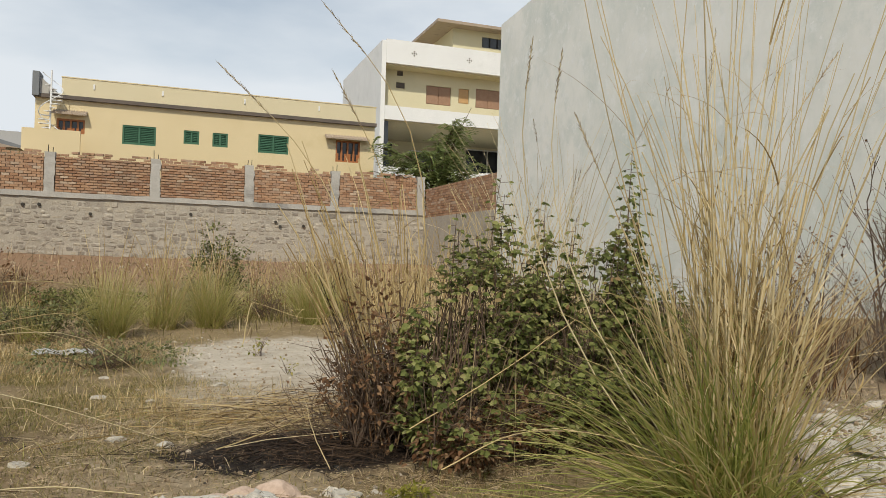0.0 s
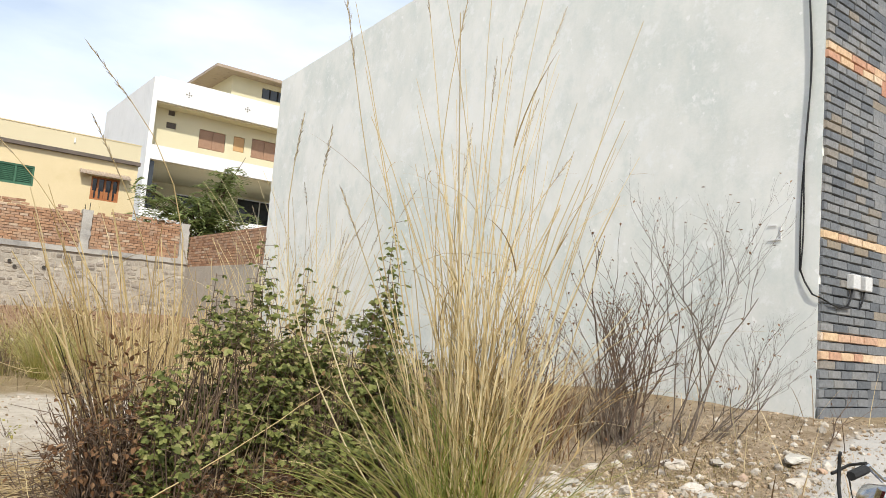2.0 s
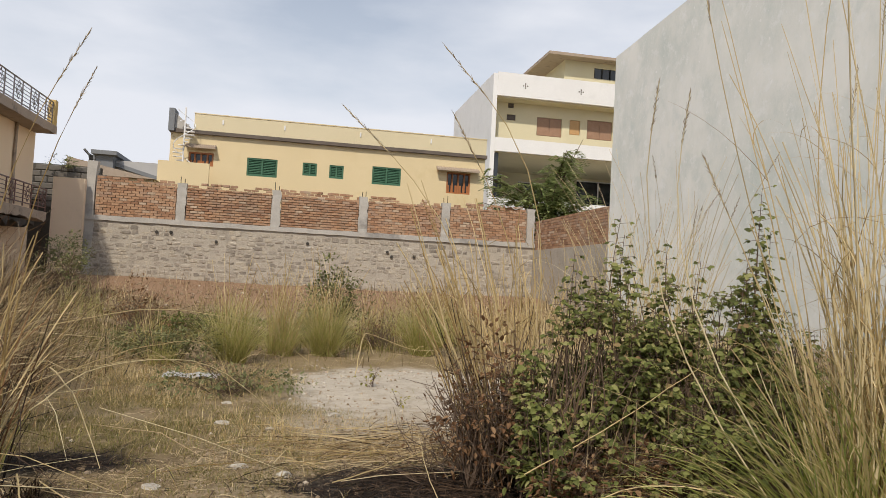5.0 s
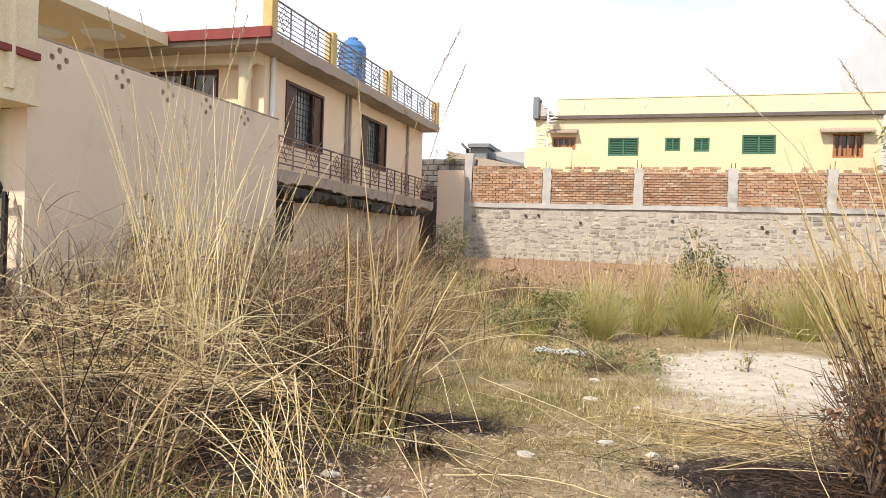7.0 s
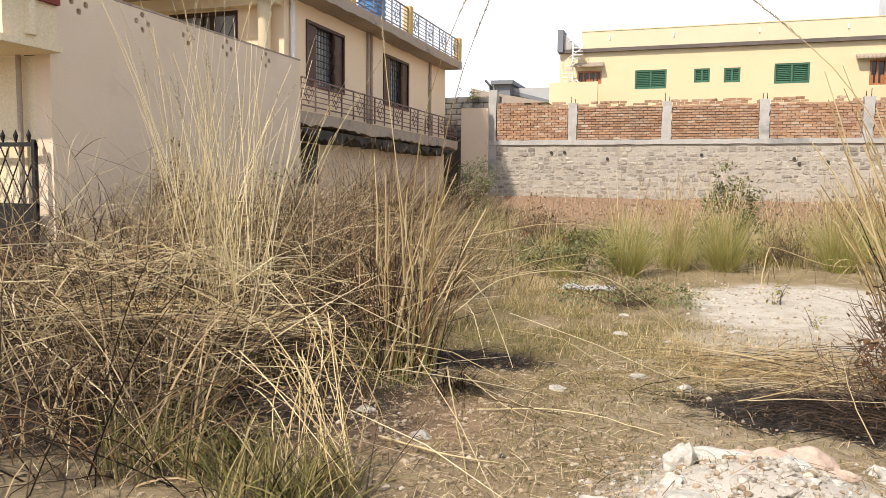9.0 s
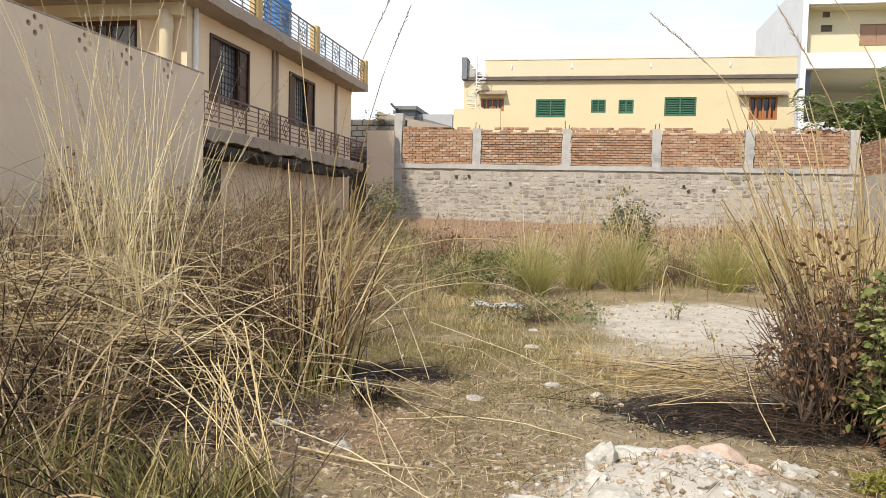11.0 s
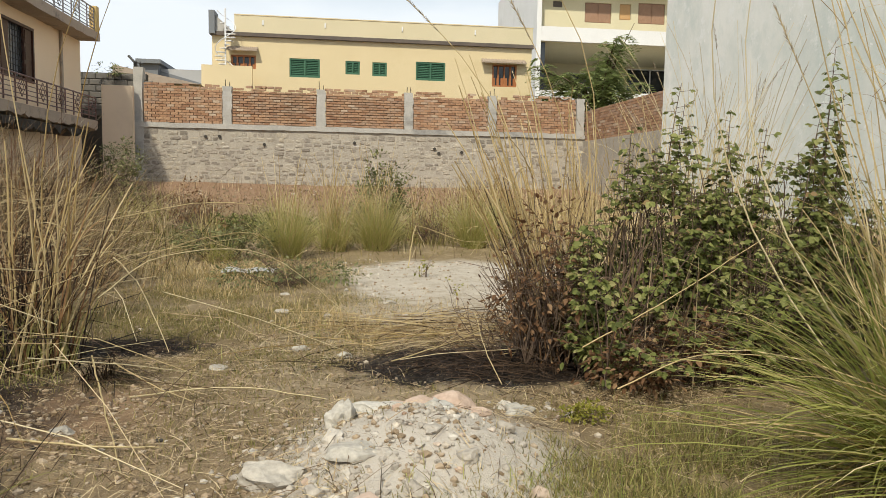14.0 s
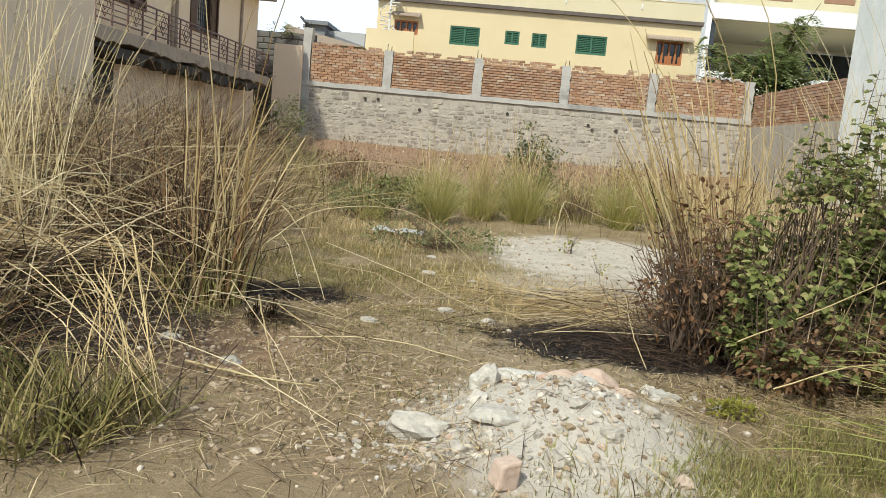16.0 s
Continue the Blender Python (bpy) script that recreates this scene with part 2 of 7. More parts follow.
BRICK = smeared("fired brick", [(0.0, (0.26, 0.145, 0.09)), (0.3, (0.37, 0.215, 0.13)), (0.65, (0.43, 0.27, 0.17)), (0.88, (0.34, 0.22, 0.155)), (1.0, (0.50, 0.39, 0.29))], (0.42, 0.32, 0.235), 2.4, 0.5, 0.68, 0.7)
STONE = smeared("rubble stone", [(0.0, (0.22, 0.195, 0.165)), (0.3, (0.31, 0.275, 0.235)), (0.6, (0.37, 0.33, 0.275)), (0.85, (0.42, 0.37, 0.295)), (1.0, (0.47, 0.43, 0.375))], (0.43, 0.39, 0.33), 1.7, 0.47, 0.62, 0.85, 18.0, 0.8)
YELLOW = plain("yellow wall paint", (0.66, 0.545, 0.335), (0.70, 0.58, 0.365), 0.8, bump=0.12, stain=(0.61, 0.495, 0.285))
YELLOW_TOP = plain("greyer yellow paint", (0.62, 0.545, 0.365), (0.66, 0.58, 0.40), 0.8, bump=0.12)
DARK_BAND = plain("dark fascia", (0.10, 0.085, 0.075), (0.16, 0.13, 0.11), 2.0)
GREEN_SHUT = plain("green shutter paint", (0.045, 0.125, 0.075), (0.06, 0.155, 0.095), 3.0, rough=0.5, bump=0.1)
WOOD = plain("varnished reddish wood", (0.33, 0.12, 0.045), (0.42, 0.17, 0.065), 4.0, rough=0.5, bump=0.15)
DARK_WOOD = plain("dark brown wood", (0.05, 0.022, 0.016), (0.075, 0.035, 0.025), 4.0, rough=0.45, bump=0.15)
WHITE = plain("white wall paint", (0.74, 0.74, 0.73), (0.80, 0.80, 0.79), 0.7, bump=0.1, stain=(0.66, 0.66, 0.65))
CREAM = plain("cream wall paint", (0.63, 0.575, 0.39), (0.68, 0.62, 0.44), 0.7, bump=0.1)
BROWN_SHUT = plain("brown shutters", (0.30, 0.18, 0.115), (0.36, 0.22, 0.145), 3.0, rough=0.5)
TAN_DOOR = plain("orange wooden door", (0.50, 0.30, 0.13), (0.55, 0.34, 0.16), 3.0, rough=0.5)
BEIGE = plain("beige wall paint", (0.80, 0.625, 0.43), (0.84, 0.665, 0.47), 0.6, bump=0.1, fine=40.0, grain=0.1, stain=(0.70, 0.545, 0.385))
BEIGE_BOUND = plain("dull beige plaster", (0.70, 0.56, 0.415), (0.75, 0.61, 0.465), 0.5, bump=0.15, fine=40.0, grain=0.12, stain=(0.62, 0.495, 0.375))
PALE_CREAM = plain("pale cream paint", (0.72, 0.60, 0.40), (0.76, 0.65, 0.46), 0.8, bump=0.12)
MAROON = plain("maroon paint", (0.20, 0.045, 0.04), (0.24, 0.06, 0.05), 3.0)
SLAB = plain("stained concrete slab edge", (0.34, 0.27, 0.205), (0.42, 0.34, 0.27), 1.6, bump=0.4, stain=(0.14, 0.12, 0.105), stain_scale=1.6)
RAIL = plain("brown painted railing", (0.15, 0.085, 0.075), (0.20, 0.12, 0.105), 5.0, rough=0.5, bump=0.05)
RAIL_TOP = plain("dull steel railing", (0.14, 0.135, 0.15), (0.22, 0.20, 0.20), 5.0, rough=0.45, metal=0.6, bump=0.05)
GOLD = plain("ochre post paint", (0.52, 0.36, 0.14), (0.58, 0.42, 0.18), 2.0)
TANK = plain("blue water tank plastic", (0.05, 0.15, 0.34), (0.07, 0.19, 0.40), 2.0, rough=0.4, bump=0.05)
BLACKISH = plain("near-black masonry", (0.035, 0.033, 0.03), (0.075, 0.068, 0.06), 2.0, bump=0.5)
IRON = plain("black iron", (0.02, 0.02, 0.02), (0.035, 0.033, 0.03), 5.0, rough=0.5, metal=0.5, bump=0.05)
CABLE = plain("black cable", (0.015, 0.015, 0.016), (0.025, 0.025, 0.026), 8.0, rough=0.5, bump=0.0)
SLATE = varied("slate cladding", [(0.0, (0.10, 0.109, 0.12)), (0.3, (0.145, 0.153, 0.162)), (0.6, (0.18, 0.186, 0.192)), (0.85, (0.215, 0.215, 0.212)), (1.0, (0.24, 0.20, 0.15))], rough=0.6, bump=0.5, fine=25)
SANDSTONE = varied("pinkish sandstone cladding", [(0.0, (0.40, 0.20, 0.13)), (0.4, (0.50, 0.32, 0.22)), (0.7, (0.58, 0.42, 0.26)), (1.0, (0.62, 0.50, 0.40))], bump=0.4, fine=25)
JOINT = plain("dark joint", (0.03, 0.032, 0.036), (0.05, 0.052, 0.055), 6.0)
PLASTIC_GREY = plain("pale grey plastic box", (0.55, 0.55, 0.55), (0.62, 0.62, 0.61), 5.0, rough=0.5, bump=0.05)
RUBBLE = varied("broken plaster and concrete", [(0.0, (0.34, 0.305, 0.25)), (0.5, (0.44, 0.41, 0.355)), (0.9, (0.55, 0.53, 0.485)), (1.0, (0.40, 0.36, 0.30))], bump=0.7, fine=30)
RUBBLE_DUST = varied("dusty rubble fragments", [(0.0, (0.30, 0.265, 0.22)), (0.5, (0.42, 0.375, 0.315)), (0.88, (0.53, 0.485, 0.42)), (1.0, (0.44, 0.30, 0.21))], bump=0.7, fine=30)
PEBBLE = varied("pebbles", [(0.0, (0.22, 0.16, 0.10)), (0.6, (0.35, 0.265, 0.175)), (0.92, (0.42, 0.34, 0.25)), (1.0, (0.58, 0.51, 0.42))], bump=0.5)
PINK_STONE = plain("pink brick rubble", (0.44, 0.31, 0.23), (0.53, 0.41, 0.33), 6.0, bump=0.5)
SHEET = plain("pale plastic sheet", (0.36, 0.38, 0.38), (0.48, 0.49, 0.49), 5.0, rough=0.4, bump=0.2)
GLASS_DARK = plain("dark window glass", (0.02, 0.025, 0.03), (0.035, 0.04, 0.045), 1.0, rough=0.12, bump=0.0, spec=0.6)
INNER = plain("unlit room plaster", (0.12, 0.11, 0.10), (0.16, 0.15, 0.135), 1.0)
STRAW = blade("dry straw", [(0.0, (0.33, 0.225, 0.095)), (0.35, (0.49, 0.365, 0.175)), (0.7, (0.63, 0.49, 0.26)), (1.0, (0.73, 0.60, 0.36))])
STRAW_PALE = blade("pale straw", [(0.0, (0.50, 0.39, 0.20)), (0.5, (0.64, 0.525, 0.30)), (1.0, (0.74, 0.65, 0.43))])
# Weathered straw; its darkest tones also put gap shade into the colour.
STRAW_DULL = blade("weathered straw with dark gap tones", [(0.0, (0.05, 0.035, 0.022)), (0.28, (0.15, 0.098, 0.055)), (0.5, (0.41, 0.295, 0.165)), (1.0, (0.72, 0.59, 0.375))])
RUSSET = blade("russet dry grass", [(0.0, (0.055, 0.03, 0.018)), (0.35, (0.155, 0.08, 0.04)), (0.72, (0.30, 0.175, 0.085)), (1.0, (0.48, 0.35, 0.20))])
# Scorched tones, used too as drawn-in shade between dry stems.
SCORCHED_SHADE = blade("scorched stems and gap shade", [(0.0, (0.012, 0.010, 0.009)), (0.6, (0.05, 0.034, 0.024)), (1.0, (0.11, 0.07, 0.045))], through_light=0)
GREEN_BLADE = blade("green grass blades", [(0.0, (0.38, 0.31, 0.12)), (0.5, (0.48, 0.385, 0.165)), (1.0, (0.58, 0.46, 0.24))],
                    low=[(0.0, (0.22, 0.26, 0.07)), (0.5, (0.42, 0.43, 0.13)), (1.0, (0.58, 0.54, 0.22))], z0=0.55, z1=1.35, through_light=0.5)
TUFT_BLADE = blade("olive tuft blades", [(0.0, (0.50, 0.44, 0.17)), (0.5, (0.62, 0.53, 0.26)), (1.0, (0.70, 0.60, 0.36))],
                   low=[(0.0, (0.36, 0.36, 0.12)), (0.6, (0.52, 0.49, 0.18)), (1.0, (0.62, 0.55, 0.25))], z0=0.3, z1=1.15, through_light=0.5)
TURF = blade("short olive turf", [(0.0, (0.13, 0.135, 0.045)), (0.35, (0.205, 0.185, 0.062)), (0.7, (0.31, 0.255, 0.10)), (1.0, (0.42, 0.335, 0.17))])
PLUME = blade("grey brown seed heads", [(0.0, (0.27, 0.22, 0.16)), (0.5, (0.38, 0.31, 0.22)), (1.0, (0.52, 0.45, 0.34))])
LEAF = blade("dark green leaves", [(0.0, (0.085, 0.10, 0.034)), (0.35, (0.175, 0.20, 0.063)), (0.74, (0.285, 0.30, 0.10)), (0.90, (0.42, 0.41, 0.18)), (1.0, (0.33, 0.21, 0.11))], rough=0.5, through_light=0.4)
LEAF_GREY = blade("dusty green leaves", [(0.0, (0.12, 0.135, 0.06)), (0.5, (0.20, 0.215, 0.095)), (1.0, (0.31, 0.30, 0.145))])
LEAF_TREE = blade("tree leaves", [(0.0, (0.15, 0.19, 0.07)), (0.5, (0.28, 0.33, 0.13)), (1.0, (0.44, 0.47, 0.22))], through_light=0.45)
LEAF_YELLOW = blade("yellowish weed leaves", [(0.0, (0.16, 0.17, 0.03)), (0.5, (0.26, 0.25, 0.045)), (1.0, (0.34, 0.30, 0.07))])
LEAF_DEAD = blade("shrivelled brown leaves", [(0.0, (0.12, 0.06, 0.03)), (0.5, (0.25, 0.14, 0.075)), (1.0, (0.40, 0.26, 0.15))], through_light=0.4)
BARK = plain("dark twig bark", (0.10, 0.066, 0.046), (0.17, 0.12, 0.085), 8.0, bump=0.3)
BARK_GREY = plain("grey twig bark", (0.12, 0.092, 0.072), (0.18, 0.145, 0.115), 8.0, bump=0.3)
HELMET = plain("glossy black helmet", (0.012, 0.012, 0.014), (0.02, 0.02, 0.022), 3.0, rough=0.18, bump=0.0, spec=0.6)
RUBBER = plain("black rubber", (0.018, 0.018, 0.018), (0.03, 0.03, 0.03), 6.0, rough=0.8)
CHROME = plain("scratched chrome", (0.5, 0.5, 0.5), (0.62, 0.62, 0.62), 6.0, rough=0.2, metal=1.0, bump=0.05)
BIKE_RED = plain("dark red motorcycle paint", (0.16, 0.015, 0.018), (0.20, 0.02, 0.022), 3.0, rough=0.25, bump=0.0, spec=0.5)
# Pale grey puts reflected sky into the colour of panes and helmet streak.
REFLECTION_GREY = plain("pale grey for reflections", (0.30, 0.31, 0.33), (0.36, 0.37, 0.39), 3.0, rough=0.1, bump=0.0, spec=0.7)
FAR_WALL = plain("hazy far walls", (0.36, 0.36, 0.36), (0.44, 0.43, 0.42), 0.5, bump=0.0)
FAR_DARK = plain("hazy far dark roof", (0.16, 0.17, 0.185), (0.20, 0.21, 0.22), 0.5, bump=0.0)


# ---- mesh helpers ----
rnd = random.Random(7)
U = rnd.uniform


def smooth(a, b, v):
    k = max(0.0, min(1.0, (v - a) / (b - a)))
    return k * k * (3 - 2 * k)


class Geo:
    """Vertices and faces of one mesh."""

    def __init__(self):
        self.v, self.f = [], []

    def add(self, verts, faces):
        k = len(self.v)
        self.v += [tuple(p) for p in verts]
        self.f += [tuple(i + k for i in f) for f in faces]
        return self

    def box(self, x0, x1, y0, y1, z0, z1):
        return self.add([(x0, y0, z0), (x1, y0, z0), (x1, y1, z0), (x0, y1, z0), (x0, y0, z1), (x1, y0, z1), (x1, y1, z1), (x0, y1, z1)],
                        [(0, 3, 2, 1), (4, 5, 6, 7), (0, 1, 5, 4), (1, 2, 6, 5), (2, 3, 7, 6), (3, 0, 4, 7)])

    def tube(self, pts, radii, seg=6, caps=True):
        pts = [Vector(p) for p in pts]
        if isinstance(radii, (int, float)):
            radii = [radii] * len(pts)
        k, n = len(self.v), len(pts)
        for i, p in enumerate(pts):
            d = (pts[min(i + 1, n - 1)] - pts[max(i - 1, 0)])
            d = d.normalized() if d.length > 1e-9 else Vector((0, 0, 1))
            s = d.cross(Vector((0, 0, 1)) if abs(d.z) < 0.95 else Vector((1, 0, 0))).normalized()
            t = s.cross(d)
            for j in range(seg):
                a = math.tau * j / seg
                q = p + (s * math.cos(a) + t * math.sin(a)) * radii[i]
                self.v.append((q.x, q.y, q.z))
        for i in range(n - 1):
            for j in range(seg):
                self.f.append((k + i * seg + j, k + i * seg + (j + 1) % seg, k + (i + 1) * seg + (j + 1) % seg, k + (i + 1) * seg + j))
        if caps:
            self.f.append(tuple(k + j for j in range(seg))[::-1])
            self.f.append(tuple(k + (n - 1) * seg + j for j in range(seg)))
        return self

    def lathe(self, cx, cy, rings, seg=20):
        """rings of (z, radius) about an upright axis."""
        return self.tube([(cx, cy, z) for z, r in rings], [r for z, r in rings], seg)

    def ribbon(self, pts, widths, side):
        """A tapered blade; the last width may be 0."""
        k = len(self.v)
        for p, w in zip(pts[:-1], widths):
            a, b = p - side * w / 2, p + side * w / 2
            self.v.append((a.x, a.y, a.z))
            self.v.append((b.x, b.y, b.z))
        self.v.append((pts[-1].x, pts[-1].y, pts[-1].z))
        n = len(pts) - 1
        for i in range(n - 1):
            self.f.append((k + 2 * i, k + 2 * i + 1, k + 2 * i + 3, k + 2 * i + 2))
        self.f.append((k + 2 * n - 2, k + 2 * n - 1, k + 2 * n))
        return self

    def leaf(self, p, d, up, size, fold=0.25, ratio=0.62):
        """An ovate leaf, folded along its rib."""
        d = d.normalized()
        s = d.cross(up)
        s = s.normalized() if s.length > 1e-6 else Vector((1, 0, 0))
        u = s.cross(d)
        w = size * ratio / 2
        lift, dip = u * size * fold * 0.3, u * size * fold * 0.2
        m, n = p + d * size * 0.28 - dip, p + d * size * 0.68 - dip * 1.5
        return self.add([p, m + s * w + lift, n + s * w * 0.78 + lift, p + d * size - dip * 1.5, n - s * w * 0.78 + lift, m - s * w + lift, m, n],
                        [(0, 1, 6), (1, 2, 7, 6), (2, 3, 7), (3, 4, 7), (4, 5, 6, 7), (5, 0, 6)])

    def rock(self, c, r, squash=(1, 1, 0.7), jag=0.3, sub=1):
        """A broken lump: a sphere cut by random planes, roughened."""
        bm = bmesh.new()
        bmesh.ops.create_icosphere(bm, subdivisions=sub, radius=1)
        o = Vector((U(0, 99), U(0, 99), U(0, 99)))
        cuts = [(Vector((rnd.gauss(0, 1), rnd.gauss(0, 1), rnd.gauss(0, 1))).normalized(), U(0.5, 0.82)) for _ in range(9)]
        for v in bm.verts:
            p = v.co.copy()
            for nrm, lim in cuts:
                d = p.dot(nrm)
                if d > lim:
                    p -= nrm * (d - lim) * 0.93
            p *= 1 + jag * (noise.noise(v.co * 1.3 + o) * 0.9 + 0.35 * noise.noise(v.co * 4.1 + o))
            v.co = Vector((p.x * squash[0] * r, p.y * squash[1] * r, p.z * squash[2] * r)) * 1.18 + Vector(c)
        bm.verts.index_update()
        self.add([v.co for v in bm.verts], [[v.index for v in f.verts] for f in bm.faces])
        bm.free()
        return self

    def mesh(self, name, material, soft=False):
        me = bpy.data.meshes.new(name)
        me.from_pydata(self.v, [], self.f)
        me.materials.append(material)
        if soft:
            me.polygons.foreach_set("use_smooth", [True] * len(me.polygons))
        me.update()
        return me


def part(name, geo, material, parent=None, label="", soft=False, kind=""):
    ob = new(name, geo.mesh(name, material, soft))
    ob.parent = parent
    return tagged(ob, label, kind=kind)


def bevel(ob, width=0.01):
    m = ob.modifiers.new("bevel", "BEVEL")
    m.width, m.segments, m.limit_method = width, 2, "ANGLE"
    return ob


def thing(name, label, category, group="", at=(0, 0, 0), kind=""):
    e = new(name)
    e.empty_display_size = 0.1
    e.location = at
    return tagged(e, label, category, group, kind)


def pierced(geo, axis, c0, c1, u0, u1, z0, z1, holes):
    """A wall of thickness c0..c1 with real openings (u0, u1, z0, z1). axis 'x': the wall stands at x = c; 'y': at y = c."""
    us = sorted({u0, u1, *[h[0] for h in holes], *[h[1] for h in holes]})
    zs = sorted({z0, z1, *[h[2] for h in holes], *[h[3] for h in holes]})
    nu, nz = len(us) - 1, len(zs) - 1

    def solid(i, j):
        if not (0 <= i < nu and 0 <= j < nz):
            return False
        um, zm = (us[i] + us[i + 1]) / 2, (zs[j] + zs[j + 1]) / 2
        return not any(h[0] < um < h[1] and h[2] < zm < h[3] for h in holes)

    index = {}

    def vert(i, j, c):
        if (i, j, c) not in index:
            index[i, j, c] = len(geo.v)
            w = c1 if c else c0
            geo.v.append((w, us[i], zs[j]) if axis == "x" else (us[i], w, zs[j]))
        return index[i, j, c]

    for i in range(nu):
        for j in range(nz):
            if not solid(i, j):
                continue
            a, b, c, d = (i, j), (i + 1, j), (i + 1, j + 1), (i, j + 1)
            geo.f.append(tuple(vert(*p, 0) for p in (a, b, c, d)))
            geo.f.append(tuple(vert(*p, 1) for p in (d, c, b, a)))
            for (di, dj), (p, q) in (((0, -1), (a, b)), ((1, 0), (b, c)), ((0, 1), (c, d)), ((-1, 0), (d, a))):
                if not solid(i + di, j + dj):
                    geo.f.append((vert(*q, 0), vert(*p, 0), vert(*p, 1), vert(*q, 1)))
    return geo


def ragged(x0, x1, y0, y1, z0, z1, n, wx0=0.0, wx1=0.0, wy0=0.0, wy1=0.0, wz0=0.0, wz1=0.0, along="y"):
    """A beam along one axis whose faces wander by the given amounts."""
    g = Geo()
    for i in range(n + 1):
        t = i / n
        ax, bx, ay, by, az, bz = x0 - U(0, wx0), x1 + U(-wx1, wx1), y0 - U(0, wy0), y1 + U(-wy1, wy1), z0 + U(-wz0, wz0), z1 + U(-wz1, wz1)
        if along == "y":
            y = y0 + (y1 - y0) * t
            g.v += [(ax, y, az), (bx, y, az), (bx, y, bz), (ax, y, bz)]
        elif along == "x":
            x = x0 + (x1 - x0) * t
            g.v += [(x, by, az), (x, ay, az), (x, ay, bz), (x, by, bz)]
        else:
            z = z0 + (z1 - z0) * t
            g.v += [(ax, ay, z), (ax, by, z), (bx, by, z), (bx, ay, z)][::-1]
        if i:
            k = 4 * i
            g.f += [(k - 4 + j, k - 4 + (j + 1) % 4, k + (j + 1) % 4, k + j) for j in range(4)]
    g.f += [(3, 2, 1, 0), (4 * n, 4 * n + 1, 4 * n + 2, 4 * n + 3)]
    return g


# ---- the ground ----
def height(x, y):
    h = 0.05 * noise.noise((x * 0.5, y * 0.5, 0)) + 0.022 * noise.noise((x * 2.1, y * 2.1, 5)) + 0.012 * noise.noise((x * 5.5, y * 5.5, 9))
    inside = smooth(-13, -9, x) * (1 - smooth(14, 30, x)) * (1 - smooth(27, 32, y))
    right = 0.42 * smooth(2.9, 4.6, x) + 0.45 * smooth(5.6, 8.3, x)
    right *= smooth(0.3, 2.6, y) * (1 - 0.45 * smooth(6, 14, y))
    left = 0.5 * smooth(-2.8, -6.5, x) * smooth(0, 4, y)
    bank = 1.12 * smooth(17.5, 25.3, y)
    pile = 0.24 * math.exp(-((x - 0.42) / 0.55) ** 2 - ((y - 3.5) / 0.6) ** 2)
    return (h + max(right, bank) + left * (1 - smooth(15, 24, y)) + pile) * inside


def spaced(lo, hi, step, far):
    n = int(round((hi - lo) / step))
    return [-f for f in reversed(far)] + [lo + (hi - lo) * i / n for i in range(n + 1)] + list(far)


def ground():
    xs = spaced(-8.6, 9.4, 0.1, (12, 16, 24, 40, 80, 200, 700, 2500))
    ys = spaced(-3.0, 26.0, 0.12, (29, 33, 40, 60, 100, 220, 700, 2500))
    g = Geo()
    n = len(xs)
    for y in ys:
        for x in xs:
            g.v.append((x, y, height(x, y)))
    for j in range(len(ys) - 1):
        for i in range(n - 1):
            g.f.append((j * n + i, j * n + i + 1, (j + 1) * n + i + 1, (j + 1) * n + i))
    ob = part("ground", g, SOIL, soft=True)
    tagged(ob, "bare tan soil with straw, pale sand and a burnt black patch", "ground", kind="structure")


ground()


# ---- boundary wall of stone and brick at the end of the plot ----
WALL_Y, PILLARS = 25.7, (-6.72, -3.9, -0.82, 2.14, 5.06, 8.22)


def back_wall():
    w = thing("wall_north", "rubble stone wall with raw brick panels between concrete posts", "wall", at=(0, WALL_Y, 0), kind="structure")
    inv = Matrix.Translation((0, -WALL_Y, 0))

    def sub(name, g, mat, label="", kind="", soft=False):
        g.v = [(x, y - WALL_Y, z) for x, y, z in g.v]
        return part(name, g, mat, w, label, soft, kind)

    sub("stone_base", Geo().box(-6.9, 8.45, WALL_Y, WALL_Y + 0.4, -0.1, 2.93), MORTAR, "grey mortared stone base")
    beam = ragged(-6.9, 8.4, WALL_Y - 0.05, WALL_Y + 0.36, 2.93, 3.09, 60, wy0=0.02, wz0=0.01, wz1=0.014, along="x")
    sub("concrete_beam", beam, CONCRETE, "rough grey concrete beam")
    for k, x in enumerate(PILLARS):
        top = 4.33 if k else 4.85
        g = ragged(x - 0.14, x + 0.14, WALL_Y - 0.02, WALL_Y + 0.26, 3.05 if k else 0.6, top, 8, wx0=0.03, wx1=0.03, wy0=0.02, along="z")
        bars = sub("post", g, CONCRETE, "rough cast grey concrete post")
        for dx in (-0.07, 0.06):
            part("rebar", Geo().tube([(x + dx, 0.1, top - 0.05), (x + dx + U(-0.02, 0.02), 0.1, top + U(0.15, 0.3))], 0.012, 5), IRON, bars, "rusty steel bar")
    for a, b in zip(PILLARS, PILLARS[1:]):
        sub("brick_core", Geo().box(a + 0.15, b - 0.15, WALL_Y + 0.035, WALL_Y + 0.24, 3.09, 4.17), BRICK_MORTAR, "recessed brown mortar")
    return w


NORTH = back_wall()


